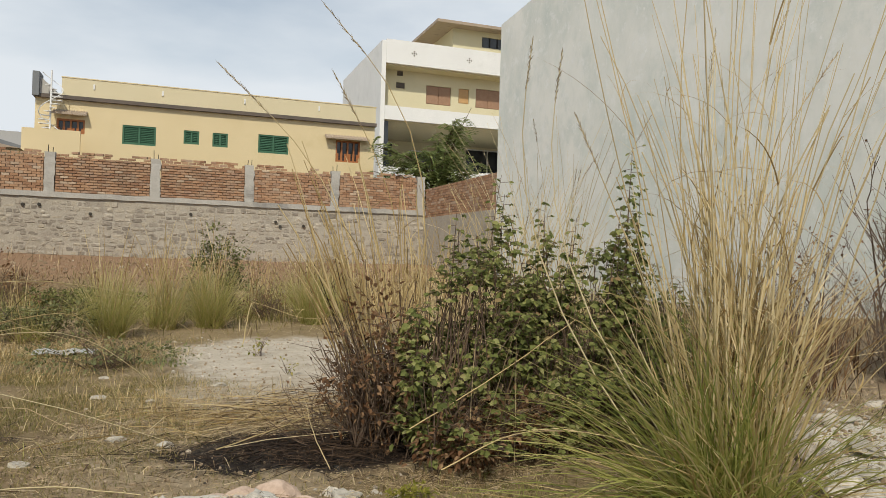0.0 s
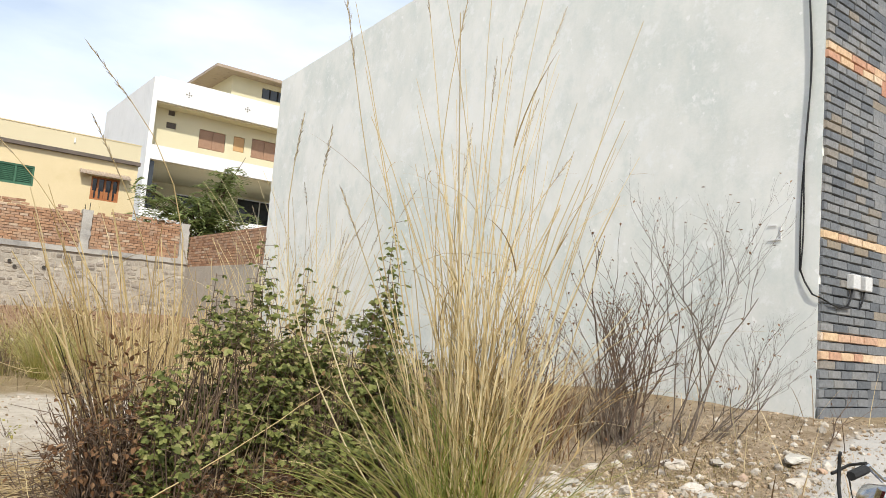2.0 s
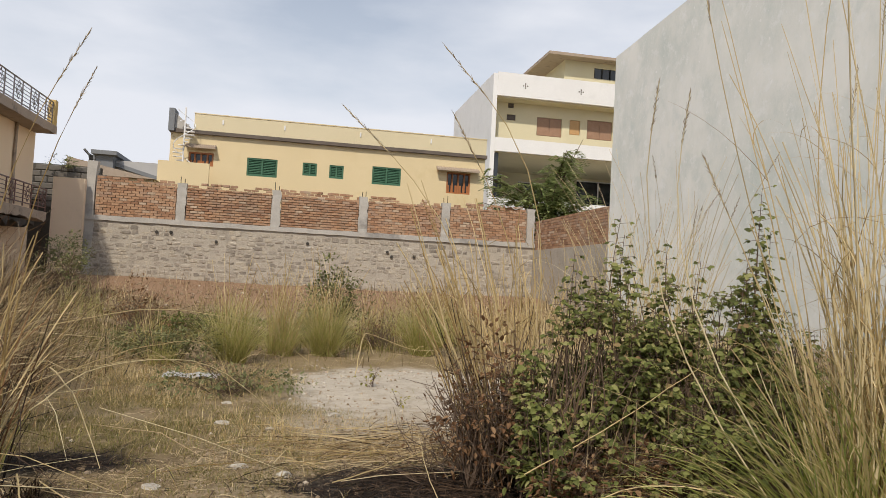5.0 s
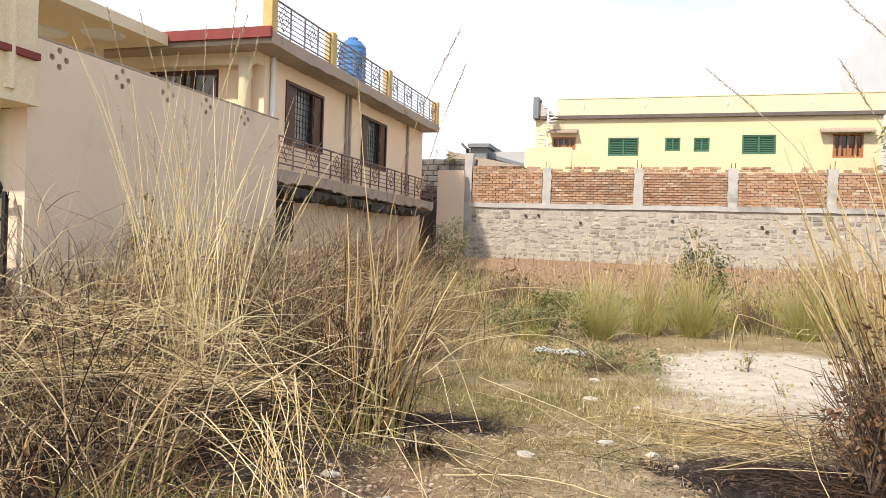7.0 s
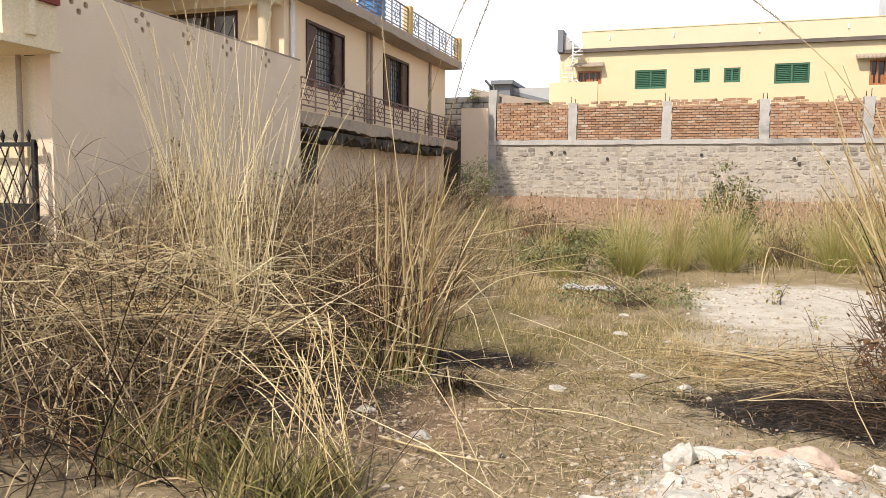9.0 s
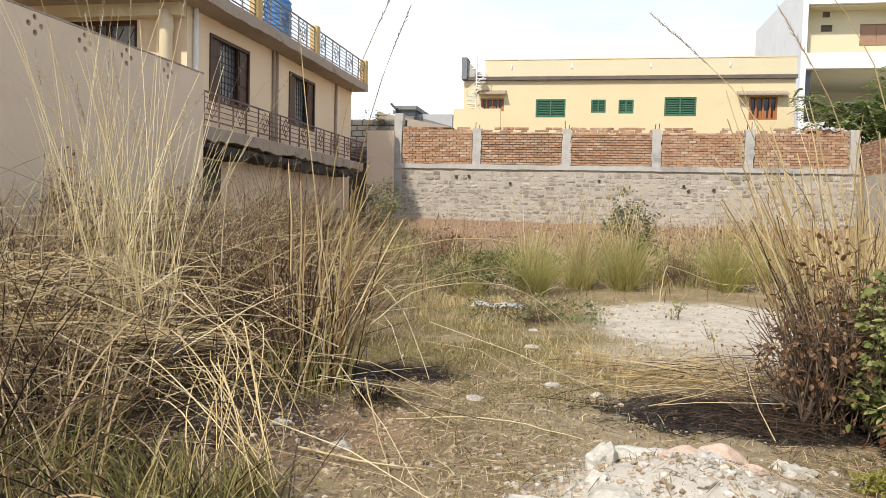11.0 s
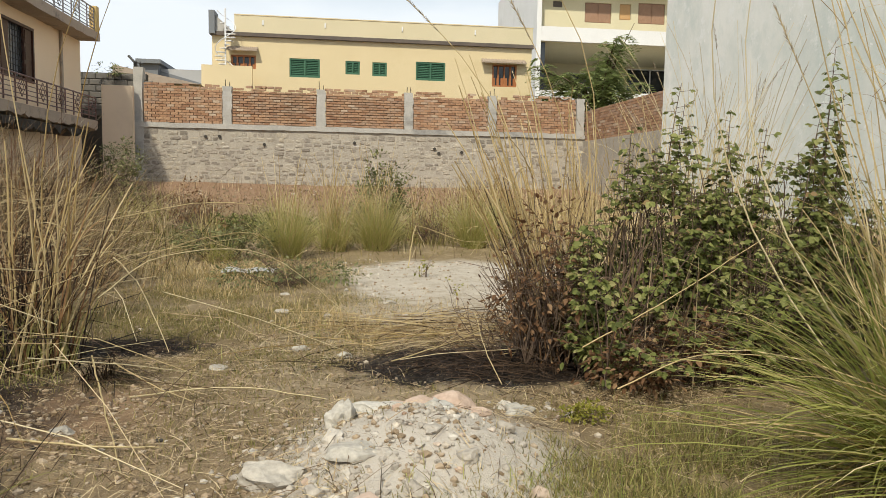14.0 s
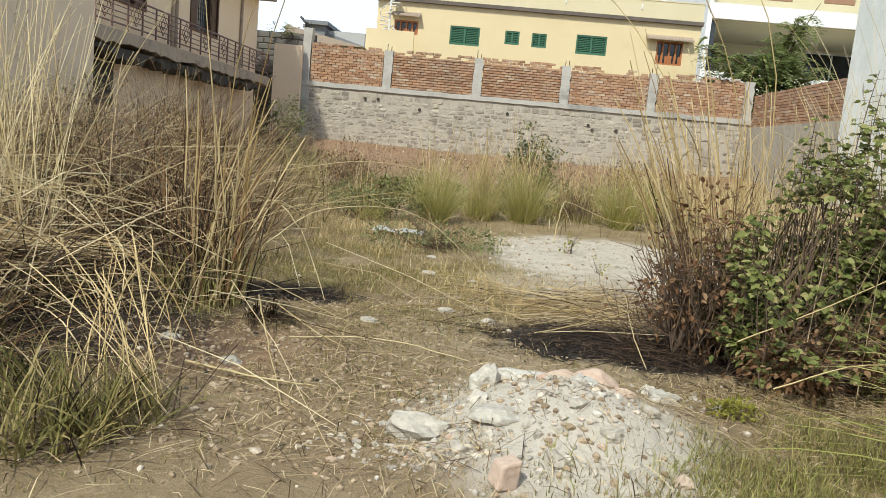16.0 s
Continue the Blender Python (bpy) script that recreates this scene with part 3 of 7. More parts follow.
def loft(name, x0, x1, z0, z1, depth, wob, sides=4):
    """A piece with a bevelled front face, origin in its middle; it looks towards -y."""
    g = Geo()
    w, h = (x1 - x0) / 2, (z1 - z0) / 2
    c = min(w, h) * 0.22
    front = [(-w + c, -h + c), (w - c, -h + c), (w - c, h - c), (-w + c, h - c)]
    backr = [(-w, -h), (w, -h), (w, h), (-w, h)]
    v = [(x + U(-wob, wob), -depth, z + U(-wob, wob)) for x, z in front] + [(x + U(-wob, wob), 0, z + U(-wob, wob)) for x, z in backr]
    return g.add(v, [(0, 1, 2, 3), (4, 5, 1, 0), (5, 6, 2, 1), (6, 7, 3, 2), (7, 4, 0, 3)])


def stone_piece(r):
    """A roughly squared stone with a hewn, uneven face, about 1 wide, origin at its back."""
    g = Geo()
    ring = []
    for i in range(12):
        a = math.tau * (i + 0.5) / 12
        k = 0.5 / max(abs(math.cos(a)), abs(math.sin(a))) ** 0.8
        ring.append((math.cos(a) * k * r.uniform(0.84, 1.02), math.sin(a) * k * r.uniform(0.82, 1.02)))
    n = 12
    v = [(x, 0, z) for x, z in ring] + [(x * 0.88, -0.10 * r.uniform(0.45, 1.0), z * 0.85) for x, z in ring] + [(r.uniform(-0.15, 0.15), -0.1 * r.uniform(0.7, 1.2), r.uniform(-0.15, 0.15))]
    f = [(i, (i + 1) % n, n + (i + 1) % n, n + i) for i in range(n)] + [(n + i, n + (i + 1) % n, 2 * n) for i in range(n)]
    return g.add(v, f)


# ---- yellow house behind the wall ----
def window_unit(house, name, x0, x1, z0, z1, y, mat, label, slats=0, muntins=1):
    """A framed window set into a wall that looks towards -y; coordinates are the house's own."""
    w = part(name, Geo().box(x0, x1, y + 0.10, y + 0.13, z0, z1), GLASS_DARK, house, label)
    f = Geo()
    t = 0.07
    f.box(x0, x1, y + 0.0, y + 0.10, z0, z0 + t).box(x0, x1, y, y + 0.10, z1 - t, z1)
    f.box(x0, x0 + t, y, y + 0.10, z0 + t, z1 - t).box(x1 - t, x1, y, y + 0.10, z0 + t, z1 - t)
    for i in range(muntins):
        xm = x0 + (x1 - x0) * (i + 1) / (muntins + 1)
        f.box(xm - 0.035, xm + 0.035, y + 0.004, y + 0.10, z0 + t, z1 - t)
    part("window_frame", f, mat, w)
    for i in range(slats):
        z = z0 + t + (z1 - z0 - 2 * t) * (i + 0.5) / slats
        h = (z1 - z0 - 2 * t) / slats
        g = Geo().add([(x0 + t, y + 0.02, z - h * 0.5), (x1 - t, y + 0.02, z - h * 0.5), (x1 - t, y + 0.075, z + h * 0.42), (x0 + t, y + 0.075, z + h * 0.42),
                       (x0 + t, y + 0.035, z - h * 0.5), (x1 - t, y + 0.035, z - h * 0.5), (x1 - t, y + 0.09, z + h * 0.42), (x0 + t, y + 0.09, z + h * 0.42)],
                      [(0, 1, 2, 3), (5, 4, 7, 6), (0, 4, 5, 1), (3, 2, 6, 7)])
        part("slat", g, mat, w)
    return w


def awning(house, x0, x1, z, y):
    g = Geo()
    n = 14
    for i in range(n):
        a, b = x0 + (x1 - x0) * i / n, x0 + (x1 - x0) * (i + 1) / n
        m = (a + b) / 2
        for p, q, dz0, dz1 in ((a, m, 0, 0.035), (m, b, 0.035, 0)):
            g.add([(p, y, z + 0.18 + dz0), (q, y, z + 0.18 + dz1), (q, y - 0.38, z + 0.02 + dz1), (p, y - 0.38, z + 0.02 + dz0),
                   (p, y, z + 0.12 + dz0), (q, y, z + 0.12 + dz1), (q, y - 0.38, z - 0.05 + dz1), (p, y - 0.38, z - 0.05 + dz0)],
                  [(0, 3, 2, 1), (4, 5, 6, 7), (3, 7, 6, 2)])
    return part("awning", g, SLAB, house, "weathered ribbed awning over a window")


def yellow_house():
    Y = 33.0
    h = thing("yellow_house", "low yellow house with green shutters behind the brick wall", "house", at=(0, Y, 0))
    wins = [(-2.41, -1.12, 5.66, 6.45), (-0.03, 0.59, 5.86, 6.43), (1.13, 1.76, 5.83, 6.42), (3.03, 4.33, 5.72, 6.52), (-4.84, -3.81, 5.93, 6.5), (6.43, 7.54, 5.57, 6.54)]
    part("wall", pierced(Geo(), "y", 0, 0.25, -5.62, 8.2, 0, 7.27, wins), YELLOW, h, "yellow painted plaster wall")
    part("side_wall", Geo().box(-5.62, -5.37, 0.25, 12, 0, 7.27).box(7.95, 8.2, 0.25, 12, 0, 7.27).box(-5.37, 7.95, 11.75, 12, 0, 7.27), YELLOW, h)
    part("fascia", Geo().box(-5.62, 8.25, -0.17, 12.1, 7.27, 7.42), DARK_BAND, h, "dark brown roof edge")
    for p in ((-4.68, 8.2, -0.13, 0.03), (-4.68, -4.52, 0.034, 12), (8.04, 8.2, 0.034, 12)):
        part("parapet", Geo().box(*p, 7.42, 8.13), YELLOW_TOP, h, "plain yellow parapet")
    part("coping", Geo().box(-4.70, 8.22, -0.15, 0.05, 8.13, 8.17), YELLOW, h)
    for x in (-3.5, -0.9, 2.4, 5.6):
        part("spout", Geo().box(x - 0.03, x + 0.03, -0.17, -0.132, 7.75, 7.95), WHITE, h, "short white rain spout")
    for k, (x0, x1, z0, z1) in enumerate(wins):
        if k < 4:
            window_unit(h, "window", x0, x1, z0, z1, 0.02, GREEN_SHUT, "green louvred window", 9 if x1 - x0 > 1 else 6)
        else:
            w = window_unit(h, "window", x0, x1, z0, z1, 0.02, WOOD, "varnished wooden window with iron bars", 0, 3)
            for i in range(6):
                x = x0 + (x1 - x0) * (i + 0.5) / 6
                part("panel", Geo().box(x - 0.06, x + 0.05, 0.055, 0.09, z0 + 0.08, z0 + (z1 - z0) * 0.4), WOOD, w)
    awning(h, -4.98, -3.72, 6.66, 0)
    awning(h, 5.93, 7.9, 6.58, 0)
    part("stair_wall", Geo().box(-5.9, -3.86, -0.9, -0.72, 3, 5.92), YELLOW, h, "low yellow wall round the stairs")
    part("roof_box", Geo().box(-5.7, -5.46, -0.3, 0.6, 7.3, 8.25), FAR_DARK, h, "dark upright slab on the roof")
    part("roof_slope", Geo().add([(-5.46, -0.1, 8.1), (-5.46, 0.5, 8.1), (-4.75, 0.5, 7.45), (-4.75, -0.1, 7.45), (-5.46, -0.1, 7.42), (-5.46, 0.5, 7.42)],
                                 [(0, 3, 2, 1), (0, 4, 3), (1, 2, 5), (0, 1, 5, 4), (4, 5, 2, 3)]), CONCRETE, h, "sloping grey side of the stair head")
    post = part("stair_post", Geo().tube([(-5.0, -0.45, 5.2), (-5.0, -0.45, 8.3)], 0.035, 8), WHITE, h, "white post of a spiral stair")
    for i in range(16):
        a, z = i * 0.55, 5.4 + i * 0.155
        d = Vector((math.cos(a), math.sin(a) * 0.5, 0))
        s = Vector((-d.y, d.x, 0)).normalized() * 0.11
        p = Vector((-5.0, -0.45, z))
        e = p + d * 0.42
        vs = [p - s * 0.4, p + s * 0.4, e + s, e - s]
        part("step", Geo().add([*vs, *[v + Vector((0, 0, 0.03)) for v in vs]], [(3, 2, 1, 0), (4, 5, 6, 7), (0, 1, 5, 4), (1, 2, 6, 5), (2, 3, 7, 6), (3, 0, 4, 7)]), WHITE, post)
    rail = [(-5.0 + 0.42 * math.cos(i * 0.275), -0.45 + 0.21 * math.sin(i * 0.275), 5.75 + i * 0.0775) for i in range(33)]
    part("handrail", Geo().tube(rail, 0.018, 5), WHITE, post)
    part("roof", Geo().box(-5.4, 8.0, 0.05, 11.8, 7.424, 7.46), CONCRETE, h)


yellow_house()


# ---- white three-storey house ----
def white_house():
    X, Y = 11.45, 45.0
    h = thing("white_house", "tall white house with cream recessed floors and wide balconies", "house", at=(X, Y, 0))
    R = 13.0
    part("side_wall", Geo().box(0, 0.28, 0, 12, 0, 14.9), WHITE, h, "blank white side wall")
    part("side_wall", Geo().box(R - 0.28, R, 0, 12, 0, 14.9), WHITE, h)
    part("parapet", Geo().box(0.284, R - 0.284, -0.02, 0.2, 13.5, 15.0), WHITE, h, "white parapet with small pierced diamonds")
    part("parapet_slab", Geo().box(0.284, R - 0.284, 0.2, 12, 13.42, 13.62), CREAM, h, "soffit of the upper balcony")
    part("balcony_front", Geo().box(0.284, R - 0.284, -0.02, 0.18, 9.95, 10.82), WHITE, h, "white balcony front")
    part("balcony_slab", Geo().box(0.284, R - 0.284, 0.18, 12, 9.9, 10.05), CREAM, h)
    up = [(3.36, 5.08, 11.42, 12.64), (5.62, 6.36, 11.68, 12.66), (6.85, 8.62, 11.5, 12.78), (1.3, 1.9, 12.25, 12.63), (1.35, 1.75, 13.05, 13.38)]
    part("upper_wall", pierced(Geo(), "y", 1.2, 1.4, 0.284, R - 0.284, 10.05, 13.42, up), CREAM, h, "cream wall of the recessed floor")
    for k, (x0, x1, z0, z1) in enumerate(up):
        mat, lab = (TAN_DOOR, "small orange shutter") if k == 1 else (BROWN_SHUT, "brown shuttered window") if k < 3 else (DARK_BAND, "small dark vent")
        w = part("shutter" if k == 1 else "window", Geo().box(x0, x1, 1.3, 1.36, z0, z1), mat, h, lab)
        n = 2 if k in (0, 2) else 1
        for i in range(n):
            a, b = x0 + (x1 - x0) * i / n + 0.04, x0 + (x1 - x0) * (i + 1) / n - 0.04
            part("panel", Geo().box(a, b, 1.26, 1.3, z0 + 0.05, z1 - 0.05), mat, w)
    # Dark panes enlarged so that their colour gives the veranda its shade.
    low = [(0.5, 3.0, 6.2, 9.75), (4.3, 8.4, 7.0, 9.3), (8.9, 12.4, 6.2, 9.75)]
    part("lower_wall", pierced(Geo(), "y", 8.0, 8.2, 0.284, R - 0.284, 6.1, 9.9, low), CREAM, h, "shaded cream wall behind the lower balcony")
    for x0, x1, z0, z1 in low:
        w = part("window", Geo().box(x0, x1, 8.08, 8.12, z0, z1), GLASS_DARK, h, "wide window darkened for the veranda shade")
        part("window_frame", Geo().box(x0, x1, 7.99, 8.07, z0, z0 + 0.08).box(x0, x1, 7.99, 8.07, z1 - 0.08, z1).box((x0 + x1) / 2 - 0.04, (x0 + x1) / 2 + 0.04, 7.99, 8.07, z0 + 0.08, z1 - 0.08), WHITE, w)
    part("low_rail", Geo().box(0.284, R - 0.284, 0.02, 0.12, 6.1, 7.0), WHITE, h, "white lower balcony front")
    for x in (0.29, 9.2):
        part("pillar", Geo().box(x, x + 0.34, 0.3, 0.64, 6.1, 9.9), GLASS_DARK, h, "dark tiled balcony pillar")
    part("mid_slab", Geo().box(0.284, R - 0.284, 0.0, 12, 5.2, 6.1), WHITE, h)
    part("ground_wall", Geo().box(0.284, R - 0.284, 0.3, 0.5, 0, 5.2), CREAM, h)
    part("back_wall", Geo().box(0.284, R - 0.284, 11.7, 12, 0, 14.9), WHITE, h)
    lattice = part("lattice", Geo(), IRON, h, "dark lattice screen at the balcony's end")
    g = Geo()
    for i in range(-8, 10):
        x, z0, z1 = 0.35 + i * 0.16, 6.1, 7.9
        for s in (1, -1):
            a, b = (x, z0), (x + s * 1.8 * 0.7, z1)
            ax, bx = sorted((max(0.3, min(1.6, a[0])), max(0.3, min(1.6, b[0]))))
            if bx - ax > 0.05:
                t0, t1 = (ax - a[0]) / (b[0] - a[0]), (bx - a[0]) / (b[0] - a[0])
                g.tube([(ax, 0.1, z0 + (z1 - z0) * t0), (bx, 0.1, z0 + (z1 - z0) * t1)], 0.015, 4)
    lattice.data = g.mesh("lattice", IRON)
    # Dark discs give the openings' shaded insides as colour on a solid parapet.
    for x in (2.1, 5.85):
        for dx, dz in ((0, 0.13), (0, -0.13), (0.14, 0), (-0.14, 0), (0, 0)):
            part("vent", Geo().tube([(x + dx, -0.026, 14.25 + dz), (x + dx, 0.0, 14.25 + dz)], 0.05, 8), DARK_BAND, h, "dark disc for a small round parapet opening")
    t = part("roof_room", pierced(Geo(), "y", 4, 4.2, 6.1, 13, 15.0, 17.55, [(8.3, 11, 16.45, 17.2)]), CREAM, h, "cream room on the roof")
    part("room_side", Geo().box(6.1, 6.3, 4.2, 9, 15, 17.55), CREAM, t)
    part("window", Geo().box(8.3, 11, 4.1, 4.14, 16.45, 17.2), GLASS_DARK, t, "dark grilled window")
    for x in (8.3, 8.9, 9.5, 10.1, 10.7):
        part("bar", Geo().box(x, x + 0.06, 4.02, 4.08, 16.45, 17.2), IRON, t)
    part("room_roof", Geo().add([(4.6, 3.0, 17.55), (13.5, 3.0, 17.55), (13.5, 10, 17.55), (4.6, 10, 17.55), (4.6, 3.0, 17.75), (13.5, 3.0, 17.75), (13.5, 10, 17.75), (4.6, 10, 17.75)],
                                [(0, 3, 2, 1), (4, 5, 6, 7), (0, 1, 5, 4), (1, 2, 6, 5), (2, 3, 7, 6), (3, 0, 4, 7)]), SLAB, t, "flat overhanging roof slab")


white_house()


# ---- pale grey house beside the plot ----
GX, GY0, GY1 = 8.3, 3.78, 18.95


def grey_house():
    h = thing("grey_house", "pale grey plastered house wall beside a slate-clad front", "house", at=(GX, GY0, 0))
    g = Geo()
    n, m = 26, 14
    L = GY1 - GY0
    for s, off in ((0, 0.0), (1, 0.26)):
        for i in range(n + 1):
            y = L * i / n
            top = 8.85 - 0.85 * y / L + 0.012 * noise.noise((y * 1.3, 2, 0))
            for j in range(m + 1):
                wob = 0.008 * noise.noise((y * 0.9, j * 0.8, 3)) if not s else 0
                g.v.append((off + wob, y, top * j / m))
    w = (n + 1) * (m + 1)
    for i in range(n):
        for j in range(m):
            a = i * (m + 1) + j
            g.f.append((a, a + 1, a + m + 2, a + m + 1))
            g.f.append((w + a, w + a + m + 1, w + a + m + 2, w + a + 1))
        a = i * (m + 1) + m
        g.f.append((a, w + a, w + a + m + 1, a + m + 1))
    for i, rev in ((0, False), (n, True)):
        for j in range(m):
            a = i * (m + 1) + j
            f = (a, w + a, w + a + 1, a + 1)
            g.f.append(f if rev else f[::-1])
    part("side_wall", g, GREY, h, "pale grey-green weathered plaster wall", soft=False)
    part("front_wall", Geo().box(0.264, 12, 0.0, 0.25, 0, 8.8), JOINT, h, "dark bedding behind the slate")
    part("far_wall", Geo().box(0.264, 12, L - 0.25, L, 0, 7.9), GREY, h)
    part("roof", Geo().box(0.264, 12, 0.25, L - 0.25, 7.55, 7.75), CONCRETE, h)
    part("end_wall", Geo().box(12, 12.25, 0, L, 0, 8), GREY, h)
    part("plinth", Geo().box(-0.05, 0.0, 0.1, L, 0.3, 0.78), MORTAR, h, "crumbling brown foundation strip")
    patch = Geo().box(-0.018, -0.006, 0.44, 0.60, 2.845, 2.857).box(-0.018, -0.006, 0.44, 0.452, 2.857, 3.03).box(-0.016, -0.006, 0.5, 0.6, 3.018, 3.03)
    part("patch", patch, WHITE, h, "small square mended with white plaster")
    for k in range(2):
        pts = []
        for i in range(26):
            z = 8.8 - 6.3 * i / 25
            pts.append((-0.02 - 0.008 * k, 0.20 - 0.012 * k + 0.035 * math.sin(z * 0.9 + 0.4) + 0.02 * math.sin(z * (2.3 + 0.7 * k) + k * 2.6), z))
        pts += [(-0.03, 0.14, 2.36), (-0.03, 0.05, 2.22), (-0.03, -0.05, 2.18), (0.15, -0.07, 2.13), (0.4, -0.06, 2.10 + 0.02 * k), (0.62, -0.06, 2.12)]
        part("cable", Geo().tube(pts, 0.010, 6), CABLE, h, "hanging black electric cable", soft=True)
    for x in (0.58, 0.88):
        b = bevel(part("meter_box", Geo().box(x, x + 0.17, -0.12, -0.03, 2.34, 2.51), PLASTIC_GREY, h, "small pale meter box"), 0.012)
        part("meter_wire", Geo().tube([(x + 0.08, -0.07, 2.36), (x + 0.02, -0.07, 2.22), (x - 0.02, -0.06, 2.13)], 0.012, 5), CABLE, b)
    part("step", Geo().box(0.0, 12, -0.06, -0.02, 0.3, 0.985), SLATE, h, "dark mossy foot course of the slate")
    return h


GREY_HOUSE = grey_house()


# ---- brick side wall that meets the stone wall ----
def side_wall_east():
    w = thing("wall_east", "lower raw brick wall along the plot's side", "wall", at=(8.42, 22.3, 0), kind="structure")
    part("brick_core", Geo().box(0.02, 0.2, -3.3, 3.38, -0.1, 3.9), BRICK_MORTAR, w, "recessed brown mortar")
    g = Geo()
    for c in range(12):
        z = 2.85 + c * 0.088
        for i in range(27):
            y = -3.3 + i * 0.247 + (0.12 if c % 2 else 0)
            o = U(0, 0.012)
            g.box(-0.01 - o, 0.02, y + 0.006, y + 0.238, z, z + 0.074)
    part("brickwork", g, BRICK, w, "raw red bricks", kind="stuff")
    part("stone_base", Geo().box(-0.08, 0.018, -3.3, 3.38, -0.1, 2.84), MORTAR, w)


side_wall_east()


# ---- beige house on the other side ----
def railing(house, y0, y1, x, z0, z1, mat, bars, bay, label):
    r = part("railing", Geo().tube([(x, y0, z1), (x, y1, z1)], 0.022, 6).tube([(x, y0, z0), (x, y1, z0)], 0.018, 6), mat, house, label)
    for i in range(bars):
        z = z0 + (z1 - z0) * (i + 1) / (bars + 1)
        part("rail", Geo().tube([(x, y0, z), (x, y1, z)], 0.012, 5), mat, r)
    n = max(1, int(round((y1 - y0) / bay)))
    for i in range(n + 1):
        y = y0 + (y1 - y0) * i / n
        part("baluster", Geo().box(x - 0.015, x + 0.015, y - 0.015, y + 0.015, z0 - 0.1, z1), mat, r)
    for i in range(n):
        if i % 2:
            continue
        y, h, zc = y0 + (y1 - y0) * (i + 0.5) / n, (z1 - z0) * 0.42, (z0 + z1) / 2
        for s in (1.0, 0.5):
            part("diamond", Geo().tube([(x + 0.015, y - 0.22 * s, zc), (x + 0.015, y, zc + h * s), (x + 0.015, y + 0.22 * s, zc), (x + 0.015, y, zc - h * s), (x + 0.015, y - 0.22 * s, zc)], 0.011, 4), mat, r)
    return r


def grilled_window(house, y0, y1, z0, z1, x):
    """A dark wooden window with open shutters in a wall that looks towards +x."""
    # Pane carries its sky reflection as a pale colour.
    w = part("window", Geo().box(x - 0.2, x - 0.17, y0, y1, z0, z1), REFLECTION_GREY, house, "dark wooden window with an iron grille")
    t = 0.07
    part("window_frame", Geo().box(x - 0.12, x + 0.03, y0, y1, z1 - t, z1).box(x - 0.12, x + 0.03, y0, y1, z0, z0 + t)
         .box(x - 0.12, x + 0.03, y0, y0 + t, z0 + t, z1 - t).box(x - 0.12, x + 0.03, y1 - t, y1, z0 + t, z1 - t), DARK_WOOD, w)
    q = (y1 - y0) * 0.27
    for a, b in ((y0 + t, y0 + q), (y1 - q, y1 - t)):
        s = part("shutter", Geo().box(x - 0.08, x - 0.02, a, b, z0 + t, z1 - t), DARK_WOOD, w, "closed dark brown shutter leaf")
        for k in range(3):
            za = z0 + t + (z1 - z0 - 2 * t) * k / 3
            part("panel", Geo().box(x - 0.02, x - 0.005, a + 0.05, b - 0.05, za + 0.06, za + (z1 - z0 - 2 * t) / 3 - 0.04), DARK_WOOD, s)
    g = Geo()
    for i in range(1, 6):
        y = y0 + q + (y1 - y0 - 2 * q) * i / 6
        g.tube([(x - 0.05, y, z0 + t), (x - 0.05, y, z1 - t)], 0.012, 4)
    for i in range(1, 9):
        z = z0 + t + (z1 - z0 - 2 * t) * i / 9
        g.tube([(x - 0.05, y0 + q, z), (x - 0.05, y1 - q, z)], 0.012, 4)
    part("grille", g, IRON, w, "black iron window grille")


